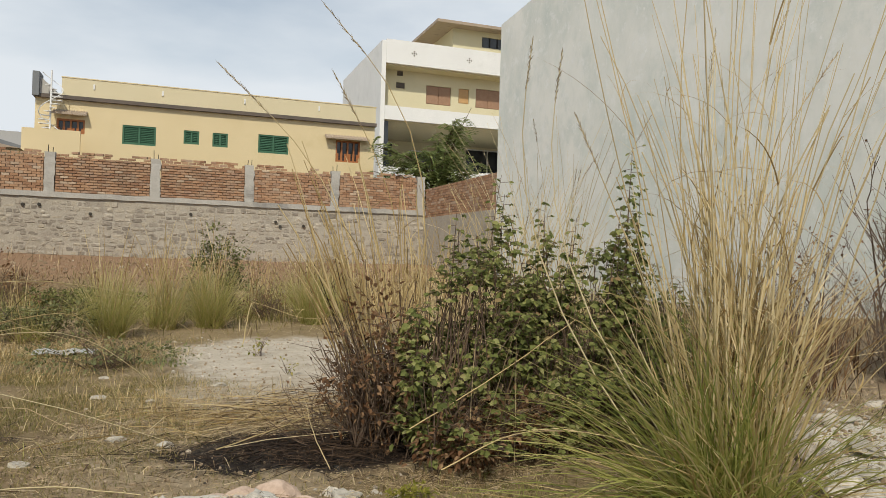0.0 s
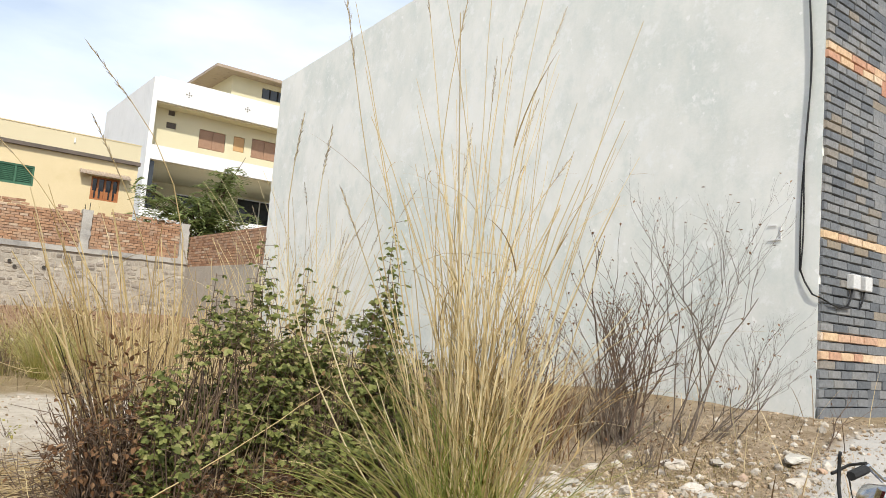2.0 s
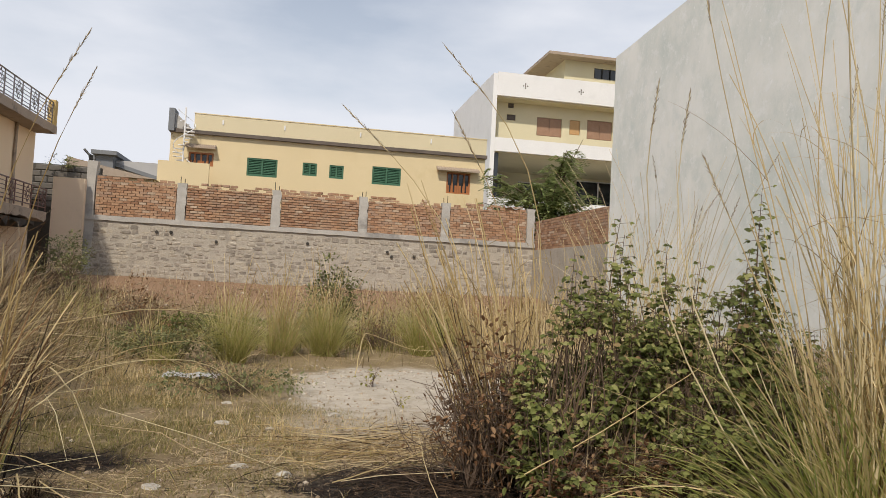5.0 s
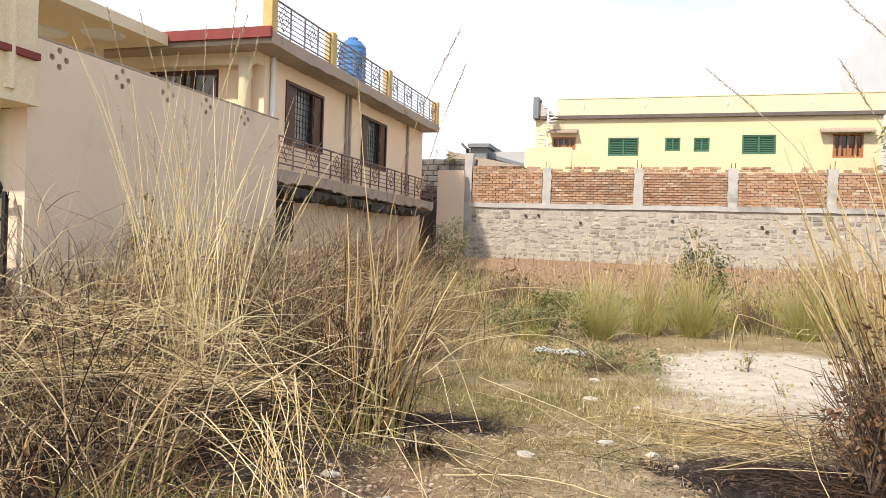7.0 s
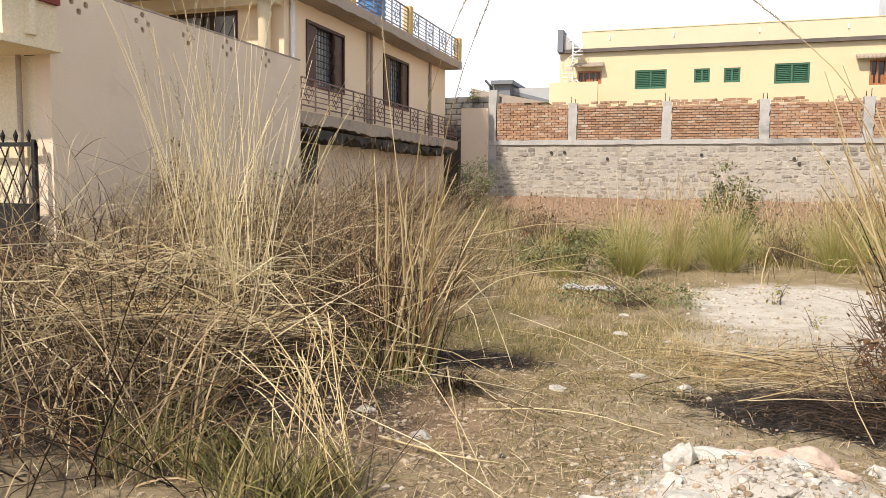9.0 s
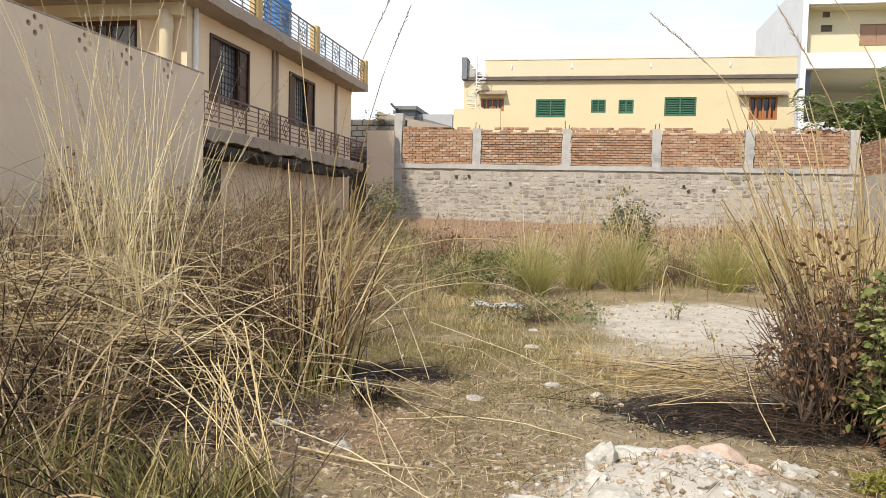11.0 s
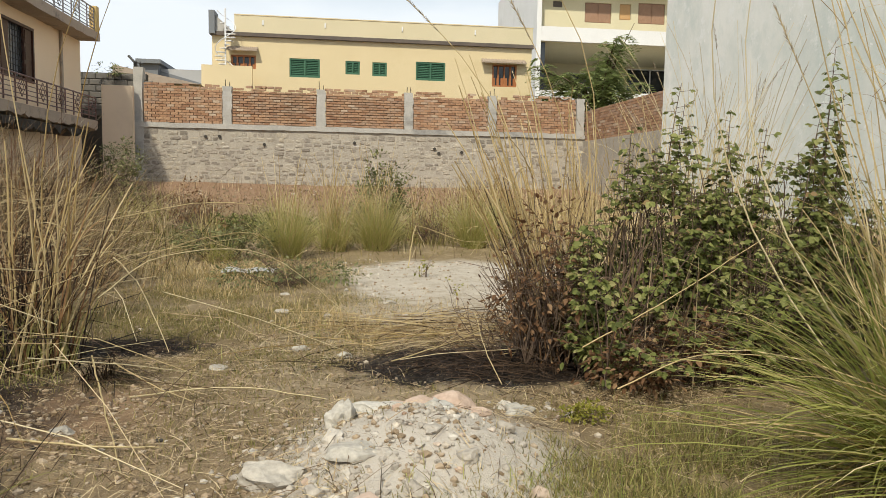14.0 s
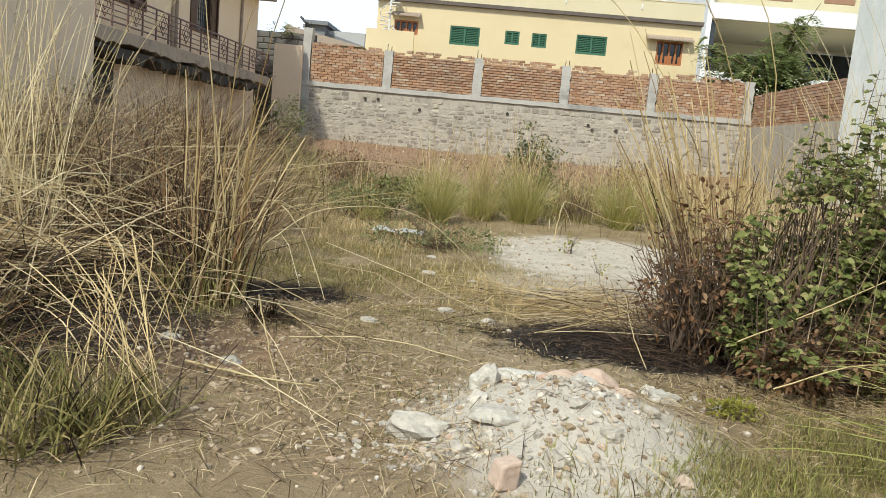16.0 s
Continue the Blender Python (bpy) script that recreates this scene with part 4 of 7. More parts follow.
def beige_house():
    X, Y = -8.2, 14.0
    h = thing("beige_house", "two-storey beige house with a railed roof and ledge", "house", at=(X, Y, 0))
    wins = [(0.92, 2.84, 3.68, 5.12), (5.3, 7.25, 3.70, 5.13)]
    part("side_wall", pierced(Geo(), "x", -0.25, 0, 0.0, 10.8, 3.0, 5.45, wins), BEIGE, h, "beige painted upper wall")
    part("lower_wall", Geo().box(-0.25, -0.02, 0.0, 10.8, 0, 2.7), BEIGE_BOUND, h, "stained grey-beige lower wall")
    part("back_wall", Geo().box(-9, -0.25, 10.55, 10.8, 0, 5.45), BEIGE, h)
    fw = [(-2.9, -1.12, 4.1, 5.18)]
    part("front_wall", pierced(Geo(), "y", 0.0, 0.25, -9, -0.25, 0, 5.45, fw), BEIGE, h, "beige front wall under the porch")
    # Front pane: reflected sky is mixed into its grey.
    w = part("window", Geo().box(-2.9, -1.12, 0.14, 0.17, 4.1, 5.18), REFLECTION_GREY, h, "wide dark-framed front window with curved grille")
    f = Geo().box(-2.9, -1.12, 0.03, 0.12, 5.1, 5.18).box(-2.9, -1.12, 0.03, 0.12, 4.1, 4.18)
    for x in (-2.9, -2.1, -1.85, -1.2):
        f.box(x, x + 0.08, 0.03, 0.12, 4.18, 5.1)
    part("window_frame", f, DARK_WOOD, w)
    g = Geo()
    for i in range(7):
        x = -2.8 + i * 0.25
        g.tube([(x, 0.0, 4.15), (x + 0.1, 0.0, 4.4), (x - 0.06, 0.0, 4.65), (x + 0.12, 0.0, 5.0)], 0.012, 4)
    g.tube([(-2.9, 0, 4.55), (-1.12, 0, 4.55)], 0.012, 4)
    part("grille", g, IRON, w)
    for y0, y1, z0, z1 in wins:
        grilled_window(h, y0, y1, z0, z1, 0)
    for y in (4.2, 4.4, 9.1):
        part("drain_pipe", Geo().tube([(0.05, y, 2.95), (0.05, y, 5.45)], 0.045, 8), SLAB, h, "dull brown drain pipe")
    part("drain_pipe", Geo().tube([(0.06, 0.25, 3.0), (0.06, 0.25, 5.45)], 0.055, 8), WHITE, h, "white plastic drain pipe")
    # roof slab with a broken, stained edge
    e = ragged(-9, 0.6, -0.8, 10.8, 5.45, 5.7, 40, wx1=0.012, wz0=0.02)
    part("roof_slab", e, SLAB, h, "stained concrete roof slab edge")
    part("fascia", Geo().box(-9, 0.62, -0.9, -0.81, 5.56, 5.77), MAROON, h, "maroon painted roof edge")
    part("porch_roof", Geo().box(-9, -1.75, -5.6, -0.904, 5.47, 5.7), PALE_CREAM, h, "cream porch ceiling with round mouldings")
    part("porch_beam", Geo().box(-9, -0.02, -0.25, 0.0, 5.2, 5.45), PALE_CREAM, h)
    for x, y in ((-2.5, -1.9), (-3.5, -2.3), (-4.6, -2.6)):
        part("medallion", Geo().lathe(x, y, [(5.468, 0.42), (5.43, 0.36), (5.42, 0.2), (5.40, 0.05)], 20), WHITE, h, "round white ceiling moulding")
    for x, y, r in ((-3.05, -1.5, 0.16), (-0.35, -0.2, 0.13)):
        part("column", Geo().lathe(x, y, [(0, r), (4.85, r), (4.92, r * 1.12), (5.02, r * 1.18), (5.06, r * 1.1), (5.3, r * 1.1)], 18), PALE_CREAM, h, "round cream column with a moulded head", soft=True)
    for y in (-0.66, 2.2, 6.0, 10.7):
        bevel(part("roof_post", Geo().box(0.36, 0.58, y - 0.12, y + 0.12, 5.7, 6.5), GOLD, h, "ochre painted roof post"), 0.015)
    for a, b in ((-0.5, 2.08), (2.33, 5.88), (6.12, 10.58)):
        railing(h, a, b, 0.5, 5.8, 6.42, RAIL_TOP, 5, 0.6, "steel roof railing with diamonds")
    # lower ledge
    e = ragged(-0.02, 0.61, -0.85, 10.45, 2.73, 2.99, 50, wx1=0.03, wz0=0.05)
    part("ledge", e, SLAB, h, "broken concrete ledge")
    # Near-black ragged strip hung under the ledge.
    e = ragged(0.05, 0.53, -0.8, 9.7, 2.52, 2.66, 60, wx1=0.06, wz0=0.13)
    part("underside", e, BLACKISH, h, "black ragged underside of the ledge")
    railing(h, -0.3, 10.4, 0.55, 3.12, 3.68, RAIL, 4, 0.62, "brown iron ledge railing")
    # No hole is cut: the opening's dark inside is the slab's colour.
    part("opening_slab", Geo().box(-0.04, 0.0, 0.4, 1.5, 1.5, 2.4), BLACKISH, h, "flat near-black slab marking an old opening")
    # tank on the roof
    return h


beige_house()


def water_tank():
    t = thing("water_tank", "blue ribbed plastic water tank on the roof", "water tank", at=(-10.0, 22.6, 5.7))
    rings = [(0.9, 0.72)]
    for i in range(7):
        z = 0.95 + i * 0.2
        rings += [(z, 0.74), (z + 0.08, 0.74), (z + 0.11, 0.70), (z + 0.17, 0.70)]
    rings += [(2.4, 0.72), (2.62, 0.45), (2.66, 0.25)]
    part("body", Geo().lathe(0, 0, rings, 24), TANK, t, soft=False)
    part("lid", Geo().lathe(0, 0, [(2.66, 0.28), (2.74, 0.27), (2.78, 0.1)], 18), TANK, t)
    for x, y in ((-0.5, -0.5), (0.5, -0.5), (0.5, 0.5), (-0.5, 0.5)):
        part("leg", Geo().box(x - 0.06, x + 0.06, y - 0.06, y + 0.06, 0, 0.84), IRON, t)
    part("platform", Geo().box(-0.75, 0.75, -0.75, 0.75, 0.84, 0.9), CONCRETE, t)
    return t


water_tank().scale = (0.62, 0.62, 0.93)


def boundary_wall():
    w = thing("wall_west", "dull beige plastered boundary wall with pierced diamond vents", "wall", at=(-7.2, 6.95, 0), kind="structure")
    holes = []
    for y in (0.46, 1.58, 2.56, 3.54, 4.70):
        for dy, dz in ((0.115, 0), (-0.115, 0), (0, 0.10), (0, -0.10)):
            for a, b, c, d in ((-0.026, 0.026, -0.036, 0.036), (-0.037, 0.037, -0.024, 0.024)):
                holes.append((y + dy + a, y + dy + b, 3.67 + dz + c, 3.67 + dz + d))
    part("wall_face", pierced(Geo(), "x", -0.23, 0, 0, 5.92, 0, 3.84, holes), BEIGE_BOUND, w)
    part("coping", Geo().box(-0.235, 0.006, 0, 5.925, 3.844, 3.87), SLAB, w)
    # Added black plate close behind the wall, so the vent holes read dark.
    part("vent_backing", Geo().box(-0.5, -0.245, 0.1, 5.85, 0, 3.82), BLACKISH, w, "added black plate that darkens the vent holes")


boundary_wall()


def street_front():
    f = thing("house_front", "pale cream house front with fluted balcony and maroon stripe", "house front", at=(-7.2, 6.95, 0))
    g = Geo().box(-4.0, 0.14, -0.75, -0.02, 3.06, 6.2)
    part("balcony", g, PALE_CREAM, f, "cream fluted balcony front")
    for x in (-1.5, -1.2, -0.9, -0.6, -0.3, 0.0):
        part("flute", Geo().tube([(x, -0.75, 3.12), (x, -0.75, 4.6)], 0.055, 8), PALE_CREAM, f)
    part("flute", Geo().tube([(0.14, -0.4, 3.12), (0.14, -0.4, 4.6)], 0.07, 8), PALE_CREAM, f)
    part("stripe", Geo().box(-4.0, 0.2, -0.83, -0.02, 3.52, 3.6), MAROON, f, "narrow maroon stripe")
    part("soffit", Geo().box(-4.0, 0.22, -0.85, -0.02, 2.98, 3.056), PALE_CREAM, f)
    part("wall_face", Geo().box(-4.0, -0.24, 0.02, 0.2, 0, 2.98), PALE_CREAM, f, "sunlit cream wall")
    part("drain_pipe", Geo().tube([(-0.42, -0.06, 0), (-0.42, -0.06, 2.98)], 0.03, 8), SLAB, f, "thin brown pipe")
    gate = thing("gate", "low black iron gate with lattice and spikes", "gate", at=(-7.3, 6.8, -0.02))
    fr = Geo()
    for x0, x1 in ((-3.0, 0.0),):
        fr.box(x0, x1, -0.02, 0.02, 1.92, 1.97).box(x0, x1, -0.02, 0.02, 1.2, 1.25).box(x1 - 0.05, x1, -0.025, 0.025, 0.3, 2.0).box(x0, x0 + 0.05, -0.025, 0.025, 0.3, 2.0)
    part("gate_frame", fr, IRON, gate)
    for i in range(15):
        x = -2.9 + i * 0.2
        part("spike", Geo().tube([(x, 0, 1.97), (x, 0, 2.05), (x, 0, 2.12)], [0.012, 0.03, 0.002], 5), IRON, gate)
    for i in range(13):
        x = -2.95 + i * 0.22
        for s in (1, -1):
            a = x if s == 1 else x + 0.33
            part("bar", Geo().tube([(a, 0.012 * s, 1.25), (a + s * 0.33, 0.012 * s, 1.92)], 0.011, 4), IRON, gate)
    part("lower_panel", Geo().box(-2.95, -0.05, -0.008, 0.008, 0.35, 1.2), IRON, gate)


street_front()


def corner_walls():
    w = thing("plaster_wall", "short plastered wall by the corner post", "wall", at=(-7.3, 25.3, 0))
    part("wall_face", Geo().box(-0.45, 0.5, 0, 0.2, 0, 4.2), BEIGE_BOUND, w)
    d = thing("block_wall", "dark weathered block wall overgrown with weeds", "wall", at=(-7.6, 26.6, 0))
    part("core", Geo().box(-1.6, 0.9, 0.06, 0.3, 0, 4.75), BLACKISH, d)
    for r in range(7):
        for c in range(6):
            x, z = -1.55 + c * 0.41 + (0.2 if r % 2 else 0), 3.3 + r * 0.205
            part("block", loft("block", x, x + 0.39, z, z + 0.19, 0.03, 0.008), INNER, d).location = (x + 0.2, 0.06, z + 0.1)
    p = thing("utility_pipe", "dark upright pipe at the corner", "pipe", at=(-6.95, 26.3, 0))
    part("pole", Geo().tube([(0, 0, 0), (0, 0, 5.1)], 0.06, 8), IRON, p)
    part("arm", Geo().tube([(0, 0, 5.05), (-0.25, 0.1, 5.3)], 0.04, 6), IRON, p)


corner_walls()


def far_house(name, x0, x1, y, z0, z1, slope, label, mat=FAR_WALL):
    h = thing(name, label, "house", "far houses", at=(x0, y, 0))
    w = x1 - x0
    part("wall", Geo().box(0, w, 0, 10, 0, z0), mat, h)
    part("roof", Geo().add([(-0.3, -0.4, z0), (w + 0.3, -0.4, z0 - slope), (w + 0.3, 10, z0 - slope), (-0.3, 10, z0), (-0.3, -0.4, z1), (w + 0.3, -0.4, z1 - slope), (w + 0.3, 10, z1 - slope), (-0.3, 10, z1)],
                           [(0, 3, 2, 1), (4, 5, 6, 7), (0, 1, 5, 4), (1, 2, 6, 5), (2, 3, 7, 6), (3, 0, 4, 7)]), FAR_DARK, h)
    for i in range(3):
        x = w * (i + 0.5) / 3
        part("window", Geo().box(x - 0.4, x + 0.4, -0.03, 0.05, z0 - 2.2, z0 - 1.1), GLASS_DARK, h)
    return h


far_house("far_house", -15.6, -11.0, 60, 9.4, 9.7, 1.4, "distant grey house with a sloping dark roof")
far_house("far_house", -26, -17.5, 66, 8.6, 8.9, 0.0, "distant pale flat-roofed house")
far_house("far_house", -15.2, -14.0, 59, 9.6, 9.9, 0.0, "distant grey stair head on a roof", FAR_DARK)
g = thing("ochre_house", "ochre wall of a house behind the corner", "house", at=(-9.0, 31.0, 0))
part("wall", Geo().box(0.0, 3.2, 0, 6, 0, 4.95), YELLOW_TOP, g)
part("roof", Geo().add([(0, -0.2, 4.954), (3.3, -0.2, 4.954), (3.3, 6, 4.954), (0, 6, 4.954), (0, -0.2, 5.6), (0, 6, 5.6)], [(0, 1, 4), (3, 5, 2), (0, 4, 5, 3), (1, 2, 5, 4), (0, 3, 2, 1)]), SLAB, g)


# ---- motorcycle with a helmet on it ----
def motorcycle():
    m = thing("motorcycle", "parked dark motorcycle with chrome handlebar and drum brakes", "motorcycle", at=(3.35, 0.75, height(3.35, 0.75)))
    for x in (-0.02, 1.24):
        w = part("wheel", Geo(), RUBBER, m, "spoked motorcycle wheel")
        g = Geo()
        g.tube([(x + 0.27 * math.cos(a), 0, 0.31 + 0.27 * math.sin(a)) for a in [math.tau * i / 28 for i in range(29)]], 0.042, 8, caps=False)
        w.data = g.mesh("wheel", RUBBER, True)
        part("rim", Geo().tube([(x + 0.225 * math.cos(a), 0, 0.31 + 0.225 * math.sin(a)) for a in [math.tau * i / 28 for i in range(29)]], 0.018, 6, caps=False), CHROME, w)
        part("hub", Geo().tube([(x, -0.06, 0.31), (x, 0.06, 0.31)], 0.06, 12), CHROME, w)
        for i in range(12):
            a = math.tau * i / 12
            part("spoke", Geo().tube([(x, 0.03 * (-1) ** i, 0.31), (x + 0.22 * math.cos(a), 0, 0.31 + 0.22 * math.sin(a))], 0.003, 3), CHROME, w)
    for s in (-1, 1):
        part("fork", Geo().tube([(-0.02, s * 0.08, 0.31), (0.22, s * 0.08, 0.95)], 0.02, 8), CHROME, m)
    bar = part("handlebar", Geo().tube([(0.34, -0.36, 1.03), (0.27, -0.22, 1.06), (0.22, -0.08, 0.99), (0.22, 0.08, 0.99), (0.27, 0.22, 1.06), (0.34, 0.36, 1.03)], 0.012, 8), CHROME, m, soft=True)
    for s in (-1, 1):
        part("grip", Geo().tube([(0.31, s * 0.27, 1.05), (0.36, s * 0.40, 1.03)], 0.019, 8), RUBBER, bar)
        part("lever", Geo().tube([(0.27, s * 0.22, 1.07), (0.22, s * 0.27, 1.05), (0.26, s * 0.40, 1.02)], 0.007, 5), IRON, bar)
        part("brake_cable", Geo().tube([(0.26, s * 0.22, 1.06), (0.12, s * 0.17, 1.0), (0.10, s * 0.1, 0.8), (0.16, s * 0.05, 0.6)], 0.006, 5), CABLE, bar, soft=True)
    part("headlight", Geo().tube([(0.06, 0, 0.85), (0.09, 0, 0.86), (0.2, 0, 0.88), (0.24, 0, 0.88)], [0.06, 0.085, 0.08, 0.04], 16), CHROME, m, soft=True)
    bevel(part("fuel_tank", Geo().add([(0.3, -0.07, 0.72), (0.72, -0.09, 0.72), (0.72, 0.09, 0.72), (0.3, 0.07, 0.72), (0.3, -0.1, 0.86), (0.68, -0.1, 0.84), (0.68, 0.1, 0.84), (0.3, 0.1, 0.86), (0.36, -0.06, 0.92), (0.66, -0.06, 0.88), (0.66, 0.06, 0.88), (0.36, 0.06, 0.92)],
                                      [(0, 3, 2, 1), (0, 1, 5, 4), (1, 2, 6, 5), (2, 3, 7, 6), (3, 0, 4, 7), (4, 5, 9, 8), (5, 6, 10, 9), (6, 7, 11, 10), (7, 4, 8, 11), (8, 9, 10, 11)]), BIKE_RED, m), 0.03)
    bevel(part("seat", Geo().box(0.7, 1.36, -0.13, 0.13, 0.74, 0.83), RUBBER, m, "black vinyl seat"), 0.03)
    part("engine", Geo().box(0.45, 0.75, -0.1, 0.1, 0.3, 0.52).box(0.42, 0.56, -0.07, 0.07, 0.52, 0.7), CHROME, m)
    part("frame", Geo().tube([(0.25, 0, 0.9), (0.5, 0, 0.7), (1.0, 0, 0.68), (1.24, 0, 0.5)], 0.022, 6).tube([(0.3, 0, 0.8), (0.45, 0, 0.28), (0.85, 0, 0.28), (1.24, 0.06, 0.31)], 0.018, 6), IRON, m)
    part("exhaust", Geo().tube([(0.5, 0.12, 0.4), (0.7, 0.14, 0.24), (1.4, 0.15, 0.32)], [0.018, 0.03, 0.04], 8), CHROME, m, soft=True)
    part("front_mudguard", Geo().tube([(-0.02 + 0.33 * math.cos(a), 0, 0.31 + 0.33 * math.sin(a)) for a in [0.4 + 2.2 * i / 10 for i in range(11)]], [0.05] * 11, 6), CHROME, m, soft=True)
    part("rear_mudguard", Geo().tube([(1.24 + 0.33 * math.cos(a), 0, 0.31 + 0.33 * math.sin(a)) for a in [0.2 + 1.9 * i / 10 for i in range(11)]], [0.05] * 11, 6), BIKE_RED, m, soft=True)
    part("side_stand", Geo().tube([(0.75, -0.08, 0.3), (0.8, -0.25, 0.01)], 0.012, 6), IRON, m)
    m.rotation_euler = (0, 0, radians(-110))
    m.location.x, m.location.y = 3.86, 1.38
    m.location.z = height(3.7, 1.0)
    return m


motorcycle()


def helmet():
    h = thing("helmet", "glossy black full-face motorcycle helmet hung on the handlebar", "helmet", at=(3.28, 1.2, 0.81))
    bm = bmesh.new()
    bmesh.ops.create_uvsphere(bm, u_segments=24, v_segments=16, radius=0.135)
    for v in bm.verts:
        v.co.x *= 1.05
        v.co.z *= 1.0 if v.co.z > 0 else 0.9
    bm.verts.index_update()
    g = Geo().add([v.co for v in bm.verts], [[v.index for v in f.verts] for f in bm.faces])
    bm.free()
    part("shell", g, HELMET, h, soft=True)
    arc = [(0.142 * math.cos(a) * 1.02, 0.140 * math.sin(a), 0.02 + 0.02 * math.cos(a)) for a in [-1.9 + 3.8 * i / 16 for i in range(17)]]
    part("trim", Geo().tube(arc, 0.006, 6), RUBBER, h, soft=True)
    part("strap", Geo().tube([(0.0, 0.13, -0.02), (0.06, 0.15, -0.1), (0.03, 0.05, -0.17), (-0.02, -0.1, -0.13)], 0.009, 5), RUBBER, h, soft=True)
    # Pale tube drawn for the bright streak on the helmet.
    part("visor_glint", Geo().tube([(0.138 * math.cos(a), 0.138 * math.sin(a), 0.055) for a in [-0.55 + 0.6 * i / 8 for i in range(9)]], [0.001] + [0.005] * 7 + [0.001], 6), REFLECTION_GREY, h, soft=True)
    part("hanging_strap", Geo().tube([(-0.05, 0.03, 0.12), (-0.1, 0.02, 0.2), (-0.14, 0.03, 0.3), (-0.13, 0.04, 0.33)], 0.008, 5), RUBBER, h, soft=True)
    h.rotation_euler = (radians(8), radians(10), radians(190))


helmet()


# ---- plants ----
UP = Vector((0, 0, 1))


def heading(a):
    return Vector((math.cos(a), math.sin(a), 0))


def arch(base, a, length, lean, droop, n=6):
    """Points of a stem that leaves base upward, leans towards angle a and droops at its end."""
    d, pts, ang = heading(a), [Vector(base)], lean
    step = length / n
    for i in range(n):
        ang += droop / n * (0.4 + 1.2 * i / n)
        pts.append(pts[-1] + (UP * math.cos(ang) + d * math.sin(ang)) * step)
    return pts


def blades(geo, cx, cy, n, radius, length, width, lean, droop, foot=0.0, aim=None, spread=math.pi, seg=6, ground_z=None):
    for _ in range(int(n * 0.62)):
        a = U(0, math.tau) if aim is None else aim + U(-spread, spread)
        r = radius * math.sqrt(U(0, 1))
        b = U(0, math.tau)
        x, y = cx + r * math.cos(b), cy + r * math.sin(b)
        z = (height(x, y) if ground_z is None else ground_z) + foot - 0.03
        pts = arch((x, y, z), a, U(*length), U(*lean), U(*droop), seg)
        side = (heading(a + math.pi / 2 + U(-0.9, 0.9)) + UP * U(-0.9, 0.9)).normalized()
        w = U(*width) * 1.5
        geo.ribbon(pts, [w * (0.75 + 0.25 * min(1, i)) * (1 - 0.75 * (i / seg) ** 2) for i in range(seg)], side)


def seed_head(geo, p, d, size, thick):
    """A feathery head: many short bristles round the end of a stalk."""
    d = d.normalized()
    for i in range(46):
        t = i / 45
        q = p + d * size * t
        w = 0.6 * thick * (0.35 + 1.3 * math.sin(math.pi * min(1, 0.08 + t * 0.9)))
        out = Vector((U(-1, 1), U(-1, 1), U(-0.2, 0.5)))
        out = (out - d * out.dot(d)).normalized() * w + d * size * 0.085
        s = out.cross(Vector((U(-1, 1), U(-1, 1), U(-1, 1)))).normalized()
        geo.ribbon([q, q + out * 0.6, q + out * 1.15], [0.0065, 0.004], s)


def stalks(geo, heads, cx, cy, n, radius, length, thick, lean, droop, head=0.0, aim=None, spread=math.pi, size=(0.25, 0.5)):
    for _ in range(n):
        a = U(0, math.tau) if aim is None else aim + U(-spread, spread)
        r, b = radius * math.sqrt(U(0, 1)), U(0, math.tau)
        x, y = cx + r * math.cos(b), cy + r * math.sin(b)
        pts = arch((x, y, height(x, y) - 0.03), a, U(*length), U(*lean), U(*droop), 7)
        t = U(*thick) * 1.2
        geo.tube(pts, [t * (1 - 0.6 * i / 7) for i in range(8)], 3, caps=False)
        if heads is not None and U(0, 1) < head:
            s = U(*size)
            heads.append(Geo())
            seed_head(heads[-1], pts[-1] - (pts[-1] - pts[-2]).normalized() * 0.03, pts[-1] - pts[-2], s, 0.013 + 0.012 * s)


def culms(stem, leaf, cx, cy, n, radius, length, thick, lean, droop, aim=None, spread=math.pi, leaves=(2, 4), leaf_len=(0.35, 0.8)):
    """Dry stalks, each with a few narrow leaves that leave its nodes and bend over."""
    for _ in range(n):
        a = U(0, math.tau) if aim is None else aim + U(-spread, spread)
        r, b = radius * math.sqrt(U(0, 1)), U(0, math.tau)
        x, y = cx + r * math.cos(b), cy + r * math.sin(b)
        pts = arch((x, y, height(x, y) - 0.03), a, U(*length), U(*lean), U(*droop), 8)
        pts = [pts[0]] + [p + Vector((U(-1, 1), U(-1, 1), 0)) * 0.012 for p in pts[1:]]
        t = U(*thick)
        stem.tube(pts, [t * (1 - 0.65 * i / 8) for i in range(9)], 4, caps=False)
        for _ in range(rnd.randint(*leaves)):
            i = rnd.randint(2, 6)
            p, d = pts[i], (pts[i + 1] - pts[i]).normalized()
            la = U(0, math.tau)
            l, w, q = U(*leaf_len), U(0.006, 0.012), [p]
            ang, k = U(0.05, 0.35), U(0.7, 2.3)
            for j in range(6):
                ang += k / 6
                q.append(q[-1] + (d * math.cos(ang) + heading(la) * math.sin(ang)).normalized() * l / 6)
            leaf.ribbon(q, [w * (1 - 0.13 * j) for j in range(6)], (heading(la + 1.57) + UP * U(-0.5, 0.5)).normalized())


